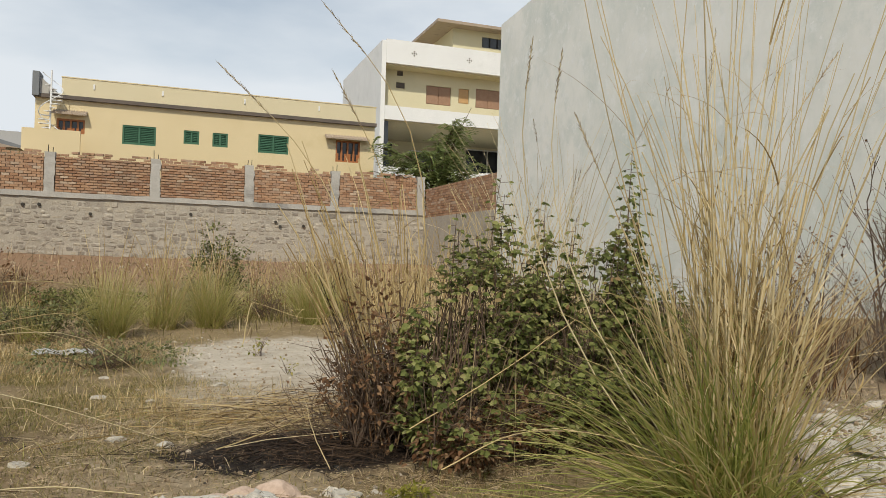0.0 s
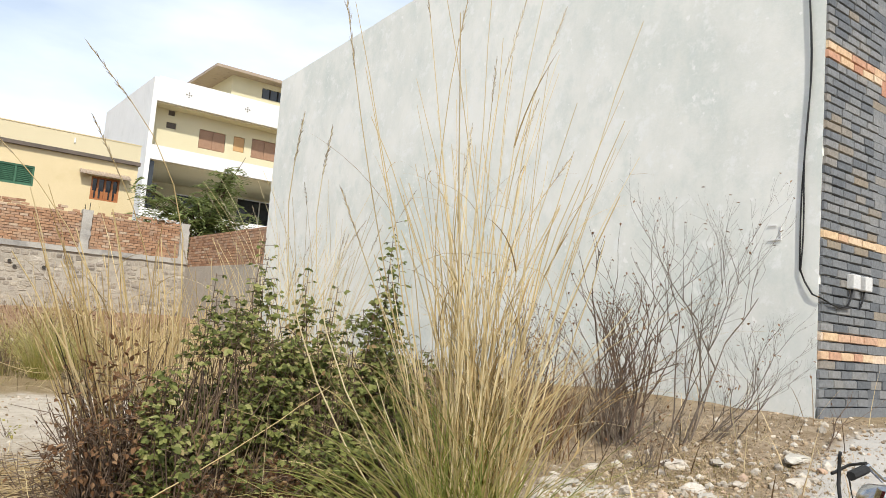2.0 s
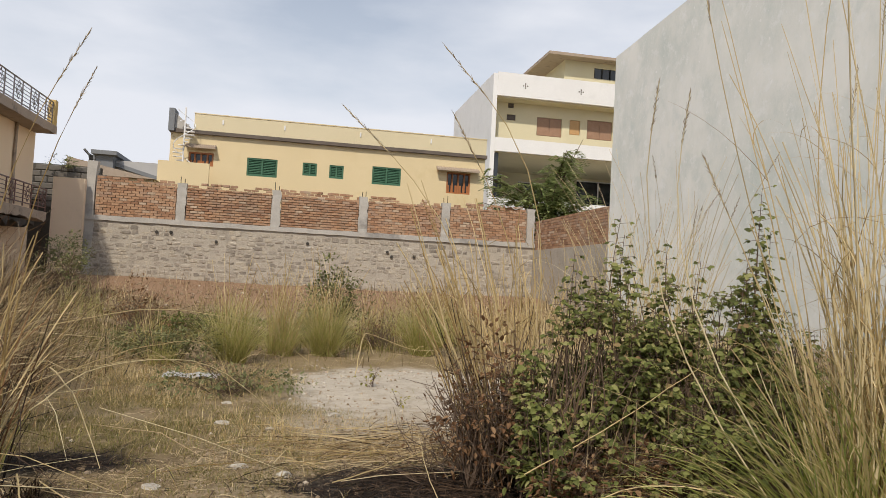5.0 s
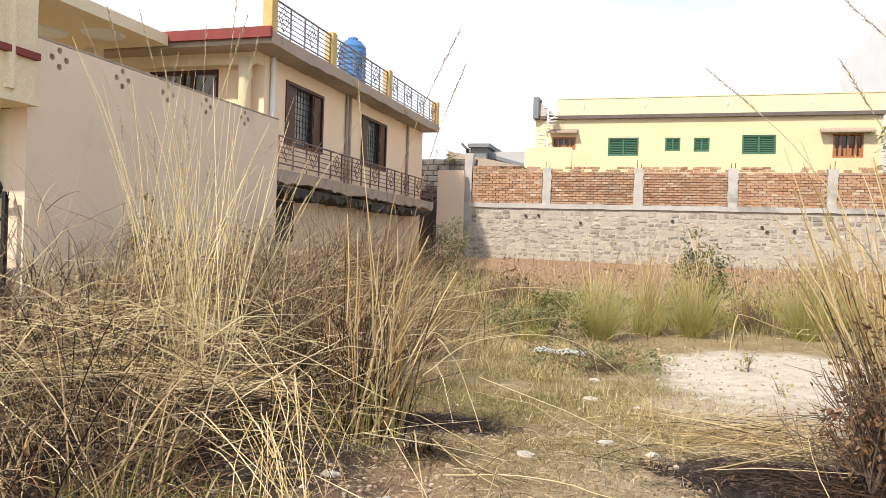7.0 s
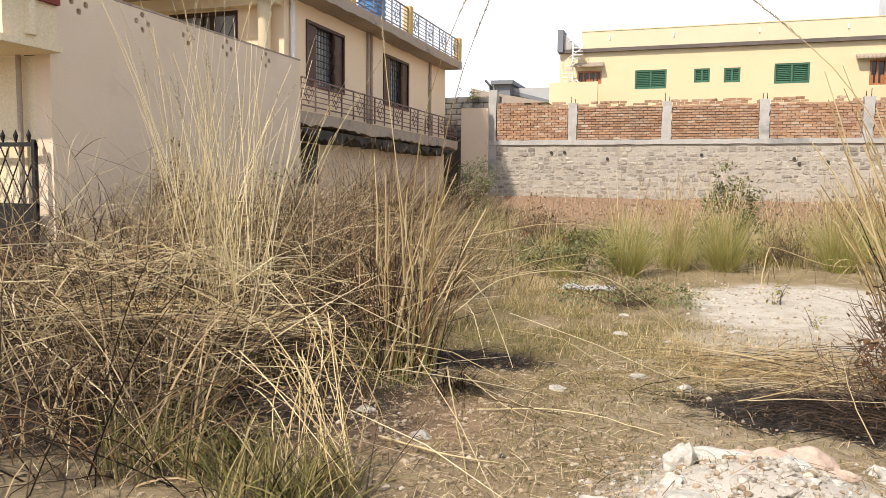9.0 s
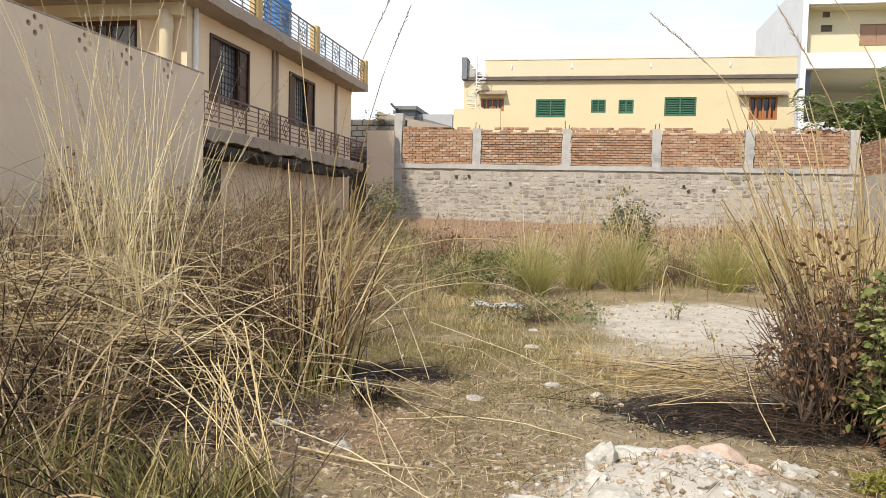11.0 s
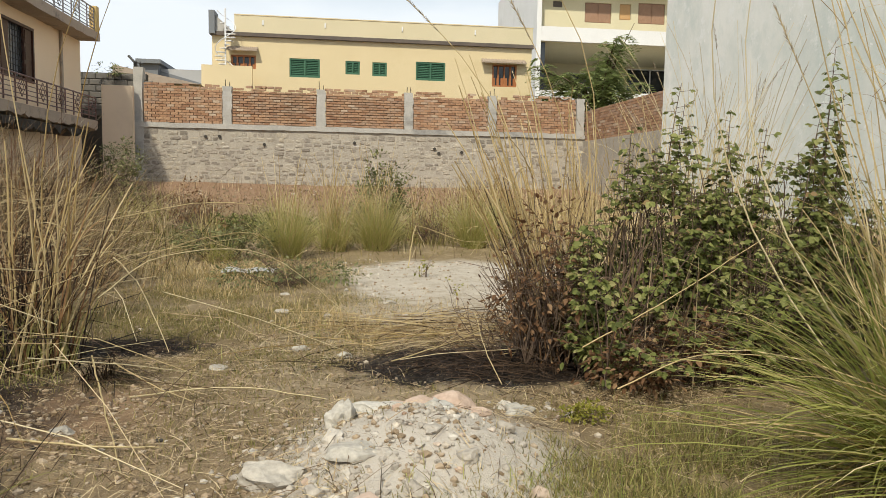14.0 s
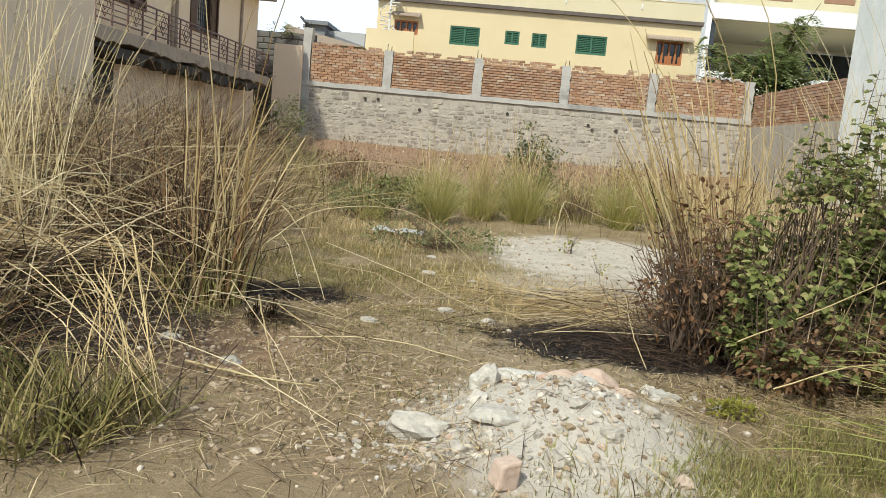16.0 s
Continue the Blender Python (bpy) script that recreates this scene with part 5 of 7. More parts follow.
def plume_stalk(geo, heads, foot, neck, tip, r=0.006):
    """One long stalk that curves up to its seed head."""
    a, n, t = Vector((*foot, height(*foot) - 0.03)), Vector(neck), Vector(tip)
    c = n - (t - n).normalized() * (n - a).length * 0.45
    pts = [a * (1 - k) ** 2 + c * 2 * k * (1 - k) + n * k * k for k in (0, 0.15, 0.3, 0.45, 0.6, 0.75, 0.9, 1.0)] + [t]
    geo.tube(pts, [r * (1 - 0.07 * i) for i in range(9)], 4, caps=False)
    heads.append(Geo())
    seed_head(heads[-1], n, t - n, (t - n).length, 0.012 + 0.014 * (t - n).length)


def at_base(ob_list, cx, cy):
    """Moves meshes built in the place's own coordinates to a thing that stands at its foot."""
    z = height(cx, cy)
    for g in ob_list:
        g.v = [(x - cx, y - cy, zz - z) for x, y, zz in g.v]
    return (cx, cy, z)


def clump(label, cx, cy, pieces, category="grass clump", name="grass_clump", group=""):
    """pieces: (part name, geometry, material, label)."""
    flat = []
    for nm, g, mat, lb in pieces:
        flat += [(nm, q, mat, lb, "") for q in g] if isinstance(g, list) else [(nm, g, mat, lb, "stuff")] if g.v else []
    p = at_base([q[1] for q in flat], cx, cy)
    t = thing(name, label, category, group, at=p)
    for nm, g, mat, lb, kind in flat:
        part(nm, g, mat, t, lb, kind=kind)
    return t


# tall clump near the pale house
def tall_clump():
    cx, cy = 3.12, 3.36
    back = 3.72
    g, s, h, l = Geo(), Geo(), [], Geo()
    blades(g, cx, cy, 420, 0.24, (0.7, 1.5), (0.006, 0.010), (0.02, 0.42), (0.05, 0.8))
    blades(g, cx - 0.1, cy - 0.1, 420, 0.26, (1.0, 1.9), (0.006, 0.010), (0.3, 1.0), (0.3, 1.1), aim=radians(200), spread=0.7)
    blades(g, cx, cy - 0.1, 200, 0.28, (0.9, 1.5), (0.005, 0.009), (0.4, 0.9), (0.3, 1.0), aim=radians(265), spread=0.9)
    blades(g, cx - 0.2, cy - 0.25, 330, 0.25, (0.9, 1.8), (0.005, 0.009), (0.8, 1.3), (0.2, 0.8), aim=radians(200), spread=0.55)
    blades(l, cx - 0.1, cy - 0.2, 260, 0.25, (0.9, 1.7), (0.005, 0.009), (0.6, 1.3), (0.2, 0.9), aim=radians(215), spread=1.0)
    blades(l, cx, cy, 170, 0.28, (1.0, 2.2), (0.005, 0.009), (0.0, 0.3), (0.05, 0.9), seg=7)
    blades(l, cx + 0.1, cy, 34, 0.3, (1.9, 2.8), (0.004, 0.006), (0.15, 0.4), (0.9, 2.0), aim=radians(-20), spread=0.9, seg=8)
    culms(s, l, cx, cy, 74, 0.24, (1.3, 2.6), (0.006, 0.011), (0.0, 0.21), (0.0, 0.4), leaves=(2, 4))
    culms(s, l, cx + 0.05, cy, 46, 0.24, (2.5, 3.7), (0.005, 0.008), (0.02, 0.26), (0.0, 0.35), leaves=(1, 3))
    culms(s, l, cx, cy, 12, 0.28, (1.2, 2.2), (0.006, 0.010), (0.2, 0.5), (0.0, 0.5), leaves=(1, 3))
    for tip, foot in (((2.1, 3.79), (2.29, 3.12)), ((2.73, 4.03), (2.77, 3.57)), ((3.1, 3.94), (3.06, 3.52)), ((3.68, 4.05), (3.54, 3.42)), ((4.16, 4.15), (3.91, 3.6)),
                      ((3.26, 2.97), (3.21, 2.52)), ((4.18, 2.92), (3.93, 2.57)), ((2.28, 2.35), (2.44, 2.01)), ((1.93, 2.73), (1.95, 2.45)), ((2.13, 2.69), (2.14, 2.4)), ((3.4, 3.5), (3.36, 3.15)), ((3.85, 3.3), (3.7, 2.95))):
        plume_stalk(s, h, (cx + (foot[0] - cx) * 0.12 + U(-0.1, 0.1), cy + U(-0.15, 0.1)), (foot[0], back + U(-0.05, 0.1), foot[1]), (tip[0], back + U(-0.05, 0.1), tip[1]))
    clump("tall clump of green grass with straw-coloured stalks and seed heads", cx, cy,
          [("green_foliage", g, GREEN_BLADE, "arching green blades"), ("dry_foliage", l, STRAW, "dry straw blades"), ("straw", s, STRAW_PALE, "upright pale stalks"), ("seed_head", h, PLUME, "grey-brown feathery seed heads")])


tall_clump()


def reed_group(label, cx, cy, n_st, n_bl, radius, length, lean, droop, heads, mat=STRAW, aim=None, spread=math.pi, size=(0.2, 0.4), scorched=0, green=0, green_len=(0.4, 0.8), thick=(0.003, 0.006)):
    b, s, h, k, gr = Geo(), Geo(), [], Geo(), Geo()
    blades(b, cx, cy, n_bl, radius, (length[0] * 0.5, length[1] * 0.85), (0.004, 0.008), (lean[0], lean[1] * 1.4), (droop[0], droop[1] + 0.5), aim=aim, spread=spread)
    stalks(s, h, cx, cy, n_st, radius, length, thick, lean, droop, heads, aim, spread, size)
    if scorched:
        stalks(k, None, cx, cy, scorched, radius * 1.1, (0.4, length[1] * 0.6), (0.003, 0.006), lean, droop, 0, aim, spread)
    if green:
        blades(gr, cx, cy, green, radius * 1.15, green_len, (0.004, 0.008), (0.05, 0.5), (0.1, 0.7))
    return clump(label, cx, cy, [("dry_foliage", b, mat, ""), ("straw", s, mat, ""), ("seed_head", h, PLUME, "pale feathery seed heads"), ("scorched_straw", k, SCORCHED_SHADE, "near-black stems"), ("green_growth", gr, TUFT_BLADE, "short green shoots")])


# stalks that rise beside and behind the bush
def leaning_sheaf(label, cx, cy, n, radius, length, lean, aim, spread, scorched, thick=(0.006, 0.012)):
    st, lf, k = Geo(), Geo(), Geo()
    culms(st, lf, cx, cy, n, radius, length, thick, lean, (0.0, 0.35), aim, spread, (1, 3), (0.25, 0.6))
    stalks(k, None, cx, cy, scorched, radius * 1.1, (0.4, 1.5), (0.004, 0.007), lean, (0.0, 0.3), 0, aim, spread)
    clump(label, cx, cy, [("straw", st, STRAW, ""), ("dry_foliage", lf, STRAW, "bent dry leaves"), ("scorched_straw", k, SCORCHED_SHADE, "near-black stems")])


leaning_sheaf("sheaf of straw stalks leaning over scorched stems and gap shade", 1.66, 5.62, 34, 0.2, (1.3, 2.5), (0.04, 0.38), radians(165), 1.2, 40)
leaning_sheaf("upright straw stalks behind the scorched shrub", 1.95, 5.95, 20, 0.26, (1.2, 2.3), (0.0, 0.2), radians(150), 2.5, 20)
leaning_sheaf("thin straw stalks leaning out from a burnt foot", 1.6, 5.6, 8, 0.12, (1.4, 2.3), (0.22, 0.42), radians(170), 0.6, 20)


def plume_group(label, foot, tips):
    s, h = Geo(), []
    for neck, tip in tips:
        plume_stalk(s, h, (foot[0] + U(-0.08, 0.08), foot[1] + U(-0.08, 0.08)), neck, tip, 0.006)
    clump(label, foot[0], foot[1], [("straw", s, STRAW, ""), ("seed_head", h, PLUME, "grey-brown feathery seed head")])


plume_group("long straw stalks with seed heads leaning over the path", (1.65, 5.65), [((0.69, 5.6, 2.49), (0.29, 5.6, 2.85)), ((1.41, 5.6, 3.04), (1.05, 5.6, 3.41)), ((1.41, 5.6, 2.43), (1.15, 5.6, 2.88))])
plume_group("tall pale stalks with feathery seed heads", (-2.0, 5.55), [((-1.77, 5.6, 2.81), (-1.57, 5.6, 3.22)), ((-1.64, 5.6, 2.63), (-1.51, 5.6, 2.95)), ((-2.3, 5.4, 2.5), (-2.33, 5.4, 2.8))])
reed_group("dry reeds behind the bramble", 3.3, 7.6, 70, 80, 0.5, (1.4, 2.6), (0.0, 0.25), (0.1, 0.5), 0.15, STRAW_PALE)
reed_group("dry reeds before the pale wall", 4.4, 8.3, 70, 120, 0.5, (1.6, 3.2), (0.0, 0.3), (0.1, 0.6), 0.2, STRAW_PALE)
reed_group("dry reeds beside the bramble", 2.7, 7.4, 26, 36, 0.45, (1.2, 2.2), (0.0, 0.3), (0.1, 0.6), 0.1, STRAW)
reed_group("straw clump by the stone wall", 4.5, 14.8, 30, 190, 0.7, (1.2, 2.2), (0.0, 0.35), (0.2, 0.8), 0.05, STRAW)
for k, (x, y) in enumerate(((4.6, 17.5), (5.8, 16.0), (2.6, 18.9), (6.6, 19.5), (4.0, 20.8), (-4.9, 18.6), (-5.6, 15.4), (5.2, 12.0), (6.2, 10.5))):
    reed_group("dry straw weeds growing before the stone wall", x, y, 26, 260, 0.75, (0.7, 1.5), (0.0, 0.45), (0.1, 0.9), 0.0, (STRAW, STRAW_DULL, TUFT_BLADE)[k % 3])
for x, y in ((-5.0, 11.6), (-5.7, 13.4), (-6.0, 16.2)):
    reed_group("tall rust-brown reeds before the beige house", x, y, 60, 220, 0.75, (0.9, 2.3), (0.0, 0.4), (0.0, 0.8), 0.05, RUSSET, scorched=70)
reed_group("dry russet weeds near the bare shrubs", 5.0, 4.9, 40, 160, 0.5, (0.5, 1.2), (0.0, 0.5), (0.2, 0.8), 0, RUSSET)
reed_group("dry russet weeds at the foot of the pale wall", 6.4, 5.6, 40, 200, 0.8, (0.4, 1.0), (0.0, 0.5), (0.2, 0.8), 0, RUSSET)

# russet clump on the other side of the path
reed_group("russet burnt grass clump with green shoots at its foot", -2.22, 5.5, 40, 46, 0.28, (0.7, 1.8), (0.0, 0.42), (0.0, 0.6), 0.0, RUSSET, scorched=95, green=420, green_len=(0.25, 0.62), thick=(0.004, 0.007))
leaning_sheaf("straw stalks standing in the russet clump", -2.15, 5.45, 22, 0.25, (0.9, 1.9), (0.0, 0.5), 0.4, 2.2, 16)
b = Geo()
for k in range(160):
    a = radians(-40) + U(-0.9, 0.9)
    x, y = -1.62 + U(-0.12, 0.12), 5.12 + U(-0.1, 0.1)
    b.ribbon(arch((x, y, height(x, y) + 0.02), a, U(0.25, 0.5), U(0.6, 1.3), U(0.5, 1.2), 4), [0.006, 0.006, 0.005, 0.004], heading(a + 1.57))
clump("small dark wilted grass tuft", -1.62, 5.12, [("foliage", b, SCORCHED_SHADE, "")])

# tangle of dry grass
def tangle():
    """Several loose stands that grow into one another."""
    spots = [(-3.2, 3.9), (-3.9, 4.6), (-3.35, 5.0), (-4.6, 5.4), (-3.4, 5.6), (-5.2, 6.6), (-4.1, 6.7), (-3.2, 6.7), (-5.9, 7.9), (-4.8, 8.0), (-3.9, 8.1), (-5.5, 9.6), (-4.6, 10.2), (-2.95, 3.2), (-3.7, 3.3), (-6.0, 6.2),
             (-4.2, 9.2), (-3.3, 9.3), (-6.3, 9.0), (-5.6, 11.6), (-4.8, 12.6), (-3.9, 11.4), (-6.4, 5.6), (-5.6, 5.1), (-4.8, 4.2)]
    for k, (x, y) in enumerate(spots):
        b, s, h, d, gr = Geo(), Geo(), [], Geo(), Geo()
        low = y < 5.2
        blades(b, x, y, 90 if low else 170, 0.6, (0.5, 1.2) if low else (0.6, 1.35), (0.005, 0.010), (0.2, 1.45), (0.3, 1.7))
        culms(s, b, x, y, 13, 0.5, (0.6, 1.3) if low else (0.9, 2.0), (0.004, 0.007), (0.0, 1.15), (0.0, 0.7), leaves=(1, 3), leaf_len=(0.3, 0.7))
        # Near-black stems: some blackened, some added as shade in the gaps.
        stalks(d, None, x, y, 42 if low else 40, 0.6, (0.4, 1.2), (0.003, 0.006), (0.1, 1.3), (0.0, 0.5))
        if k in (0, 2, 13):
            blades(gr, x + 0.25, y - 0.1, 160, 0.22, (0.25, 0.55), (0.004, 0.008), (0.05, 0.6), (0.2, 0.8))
        clump("tangled stand of pale dry grass with dark stems", x, y, [("dry_foliage", b, RUSSET if k % 3 == 1 else STRAW_DULL, ""), ("straw", s, (STRAW_PALE, STRAW_DULL, STRAW)[k % 3], ""), ("seed_head", h, PLUME, "pale feathery heads"), ("dark_straw", d, SCORCHED_SHADE, "near-black stems"), ("green_growth", gr, TURF, "olive-green shoots")], group="tangled dry grass")


tangle()


for x, y in ((-1.80, 2.79), (-1.71, 3.08), (-2.26, 3.21)):
    g, d = Geo(), Geo()
    blades(g, x, y, 330, 0.24, (0.15, 0.48), (0.005, 0.009), (0.05, 0.9), (0.2, 1.0))
    blades(d, x, y, 130, 0.3, (0.2, 0.6), (0.003, 0.006), (0.3, 1.3), (0.2, 0.9))
    clump("low green grass tuft with withered dark blades", x, y, [("green_growth", g, TURF, "dull olive-green blades"), ("dark_straw", d, SCORCHED_SHADE, "near-black blades")], "grass tuft", "grass_tuft", "tufts by the dry grass")


def sheaf(label, p, q, n, width, sag=0.1, mat=STRAW, t=(0.003, 0.006)):
    """Stalks fallen side by side from p to q."""
    p, q = Vector(p), Vector(q)
    g = Geo()
    d = q - p
    s = d.cross(UP).normalized()
    for _ in range(n):
        a = p + s * U(-width, width) + UP * U(0, 0.12) + d * U(-0.05, 0.25)
        b = q + s * U(-width, width) * 1.6 + UP * U(0, 0.10) - d * U(0, 0.3)
        m = (a + b) / 2 + UP * U(0, sag) + s * U(-0.08, 0.08)
        w = U(*t)
        g.tube([a, (a + m) / 2 + UP * U(0, 0.03), m, (m + b) / 2, b], [w, w, w * 0.9, w * 0.8, w * 0.4], 3, caps=False)
    return clump(label, p.x, p.y, [("straw", g, mat, "")], "fallen stalks", "fallen_stalks")


def thatch(label, n, cx, cy, sx, sy, z0, z1, length, mat, aim=None, spread=0.5):
    """Long straws fallen across one another."""
    g = Geo()
    for _ in range(n):
        x, y, a = rnd.gauss(cx, sx), rnd.gauss(cy, sy), U(0, math.tau) if aim is None else aim + U(-spread, spread) + rnd.choice((0, math.pi))
        p = Vector((x, y, height(x, y) + U(z0, z1)))
        dv = heading(a) + UP * U(-0.45, 0.45) * min(1.0, z1 * 2)
        l, w = U(*length), U(0.0018, 0.0042)
        q = p + dv * l
        q.z = max(q.z, height(q.x, q.y) + 0.02)
        g.tube([p, (p + q) / 2 + UP * U(0, 0.12) * min(1.0, z1 * 3), q], [w, w, w * 0.5], 3, caps=False)
    clump(label, cx, cy, [("straw", g, mat, "")], "fallen straw", "fallen_straw")


for x, y, n in ((-4.7, 6.5, 22), (-4.1, 6.0, 16), (-5.3, 7.0, 20), (-3.6, 5.4, 12), (-4.9, 7.8, 16), (-3.3, 4.5, 8)):
    reed_group("tall pale stalks rising from the dry grass", x, y, n, 30, 0.35, (1.7, 3.2), (0.0, 0.32), (0.0, 0.4), 0.2, STRAW_PALE, size=(0.25, 0.45))
thatch("weathered straw fallen across the burnt ground", 420, -3.5, 4.3, 0.8, 0.7, 0.02, 0.6, (0.5, 1.4), STRAW_DULL)
thatch("pale straw leaning across the dry grass", 260, -3.9, 5.2, 1.1, 1.0, 0.15, 0.9, (0.5, 1.6), STRAW_PALE)
# Near-black straw that adds shade-dark contrast low in the tangle.
thatch("near-black straw fallen on the ground", 320, -3.6, 4.4, 0.9, 0.8, 0.01, 0.5, (0.3, 1.0), SCORCHED_SHADE)
thatch("loose straw fallen beyond the dry grass", 200, -4.4, 8.0, 1.0, 1.4, 0.2, 1.2, (0.6, 1.6), STRAW_DULL)
sheaf("bundle of bent golden stalks lying across the dry grass", (-5.0, 4.5, 0.34), (-2.5, 4.9, 0.36), 190, 0.22, 0.12, STRAW_DULL, (0.004, 0.007))
sheaf("golden stalks among the lying bundle", (-4.8, 4.5, 0.40), (-2.6, 4.9, 0.38), 120, 0.2, 0.12, STRAW, (0.004, 0.007))
g = Geo()
for k in range(34):
    p = Vector((-2.15 + rnd.gauss(0, 0.2), 3.85 + rnd.gauss(0, 0.2), U(0.3, 0.72)))
    q = Vector((-1.42 + rnd.gauss(0, 0.2), 2.85 + rnd.gauss(0, 0.22), 0.0)).lerp(Vector((p.x, p.y, 0)), U(0, 0.45))
    q.z = height(q.x, q.y) + U(0.015, 0.2)
    m = p.lerp(q, U(0.3, 0.6)) + Vector((U(-0.16, 0.16), U(-0.16, 0.16), U(0.0, 0.3)))
    w = U(0.002, 0.0045)
    g.tube([p * (1 - t) ** 2 + m * 2 * t * (1 - t) + q * t * t for t in (0, 0.2, 0.4, 0.6, 0.8, 1)], [w, w, w, w * 0.9, w * 0.7, w * 0.3], 3, caps=False)
clump("golden stalks bent over to the ground", -2.1, 3.8, [("straw", g, STRAW, "")], "bent stalks", "bent_stalks")
def mat_of_grass(label, cx, cy, rx, ry, top, n, mat, seg=7):
    """Dead grass that has fallen over in swathes: long arching blades, most of them one way."""
    g, d = Geo(), Geo()
    for _ in range(n):
        x, y = rnd.gauss(cx, rx), rnd.gauss(cy, ry)
        a = noise.noise((x * 0.7, y * 0.7, 8)) * 4 + U(-0.5, 0.5)
        pts = arch((x, y, height(x, y) + U(0, 0.35) * top), a, U(0.6, 1.2) * top, U(0.1, 0.7), U(0.9, 2.2), seg)
        w = U(0.005, 0.010)
        # About a fifth of the blades take the near-black tone.
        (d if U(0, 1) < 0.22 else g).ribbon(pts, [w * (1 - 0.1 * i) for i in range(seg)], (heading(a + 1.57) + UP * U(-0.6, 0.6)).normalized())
    clump(label, cx, cy, [("dry_foliage", g, mat, ""), ("dark_straw", d, SCORCHED_SHADE, "near-black blades")], "fallen grass", "fallen_grass", "fallen dry grass")


mat_of_grass("matted dead grass fallen in swathes", -4.3, 7.0, 0.8, 0.6, 1.35, 900, STRAW_DULL)
mat_of_grass("matted brown grass below the beige wall", -5.5, 7.6, 0.6, 0.9, 1.5, 800, STRAW_DULL)
mat_of_grass("matted dead grass before the ledge", -4.3, 9.4, 0.9, 0.9, 1.5, 900, STRAW_DULL)
mat_of_grass("russet grass fallen in swathes", -3.3, 7.6, 0.5, 0.6, 1.1, 450, RUSSET)
mat_of_grass("matted grey grass by the house", -5.3, 12.3, 0.7, 1.4, 1.7, 800, STRAW_DULL)
mat_of_grass("dark russet grass over burnt ground", -3.6, 3.9, 0.35, 0.3, 0.9, 260, STRAW_DULL)
sheaf("loose straw bent over in the dry grass", (-5.2, 5.4, 0.7), (-3.2, 6.0, 0.45), 55, 0.4, 0.35, STRAW_DULL)
thatch("fallen straw lying beyond the burnt patch", 320, 1.1, 6.5, 0.6, 0.4, 0.01, 0.07, (0.2, 0.9), STRAW_DULL, radians(12), 1.1)
thatch("pale straw lying beyond the burnt patch", 60, 1.0, 6.4, 0.6, 0.4, 0.01, 0.09, (0.3, 0.9), STRAW, radians(12), 0.9)
thatch("charred straw on the burnt patch", 220, 1.25, 5.35, 0.45, 0.25, 0.0, 0.06, (0.15, 0.6), SCORCHED_SHADE, radians(12), 1.2)
sheaf("fallen straw beside the burnt patch", (0.3, 5.4, 0.02), (1.8, 5.9, 0.14), 9, 0.35, 0.05, STRAW_DULL, (0.002, 0.004))


def lone_stalk(pts, r=0.006, mat=STRAW_PALE, label="single fallen straw stalk"):
    pts = [Vector(p) for p in pts]
    r *= 0.62
    ends = [pts[0] * 2 - pts[1]] + pts + [pts[-1] * 2 - pts[-2]]
    fine = []
    for a, b, c, d in zip(ends, ends[1:], ends[2:], ends[3:]):
        for t in (0, 0.2, 0.4, 0.6, 0.8):
            q = b + (c - a) * 0.5 * t + (a * 2 - b * 5 + c * 4 - d) * 0.5 * t * t + (b * 3 - a - c * 3 + d) * 0.5 * t ** 3
            fine.append(q + Vector((U(-1, 1), U(-1, 1), U(0, 1))) * 0.006)
    pts = fine + [pts[-1]]
    g = Geo().tube(pts, [r * (1 - 0.5 * i / (len(pts) - 1)) for i in range(len(pts))], 5)
    clump(label, pts[0].x, pts[0].y, [("stem", g, mat, "")], "fallen stalk", "fallen_stalk", "fallen stalks")


lone_stalk([(-1.75, 5.5, 0.5), (-1.4, 6.0, 0.75), (-0.7, 6.8, 0.68), (0.05, 7.4, 0.02)], 0.009)
lone_stalk([(-1.85, 6.4, 0.62), (-1.3, 7.1, 0.80), (-0.75, 7.5, 0.76), (-0.45, 7.35, 0.03)], 0.008)
lone_stalk([(-1.75, 5.9, 0.75), (-1.55, 5.9, 0.5), (-1.33, 5.8, 0.03)], 0.01)
lone_stalk([(-1.3, 4.6, 0.03), (-0.7, 4.72, 0.05), (-0.1, 4.5, 0.03)], 0.010)
lone_stalk([(-1.7, 3.9, 0.03), (-1.2, 3.7, 0.05), (-0.9, 3.75, 0.02)], 0.012)
lone_stalk([(-1.6, 4.9, 0.22), (-1.35, 4.3, 0.08), (-1.0, 3.4, 0.03)], 0.009)
lone_stalk([(-1.5, 5.0, 0.15), (-1.15, 4.6, 0.10), (-0.9, 4.5, 0.03)], 0.008)
lone_stalk([(0.35, 5.35, 0.05), (1.0, 5.5, 0.22), (1.9, 5.9, 0.55)], 0.009)
lone_stalk([(1.05, 4.75, 0.03), (0.95, 4.85, 0.25), (0.9, 5.0, 0.48)], 0.006)
lone_stalk([(1.5, 4.45, 0.35), (2.1, 4.4, 0.7), (2.75, 4.55, 1.05)], 0.008, STRAW)
lone_stalk([(1.55, 3.95, 0.22), (2.0, 3.9, 0.42), (2.5, 3.85, 0.42)], 0.008, STRAW)
lone_stalk([(1.0, 11.6, 0.02), (1.1, 11.8, 0.55), (1.25, 12.0, 0.62), (2.0, 12.6, 0.35), (2.6, 13, 0.3)], 0.014)
lone_stalk([(-2.2, 6.9, 0.95), (-1.3, 7.6, 1.12), (-0.4, 8.2, 0.95), (0.2, 8.6, 0.55)], 0.007)


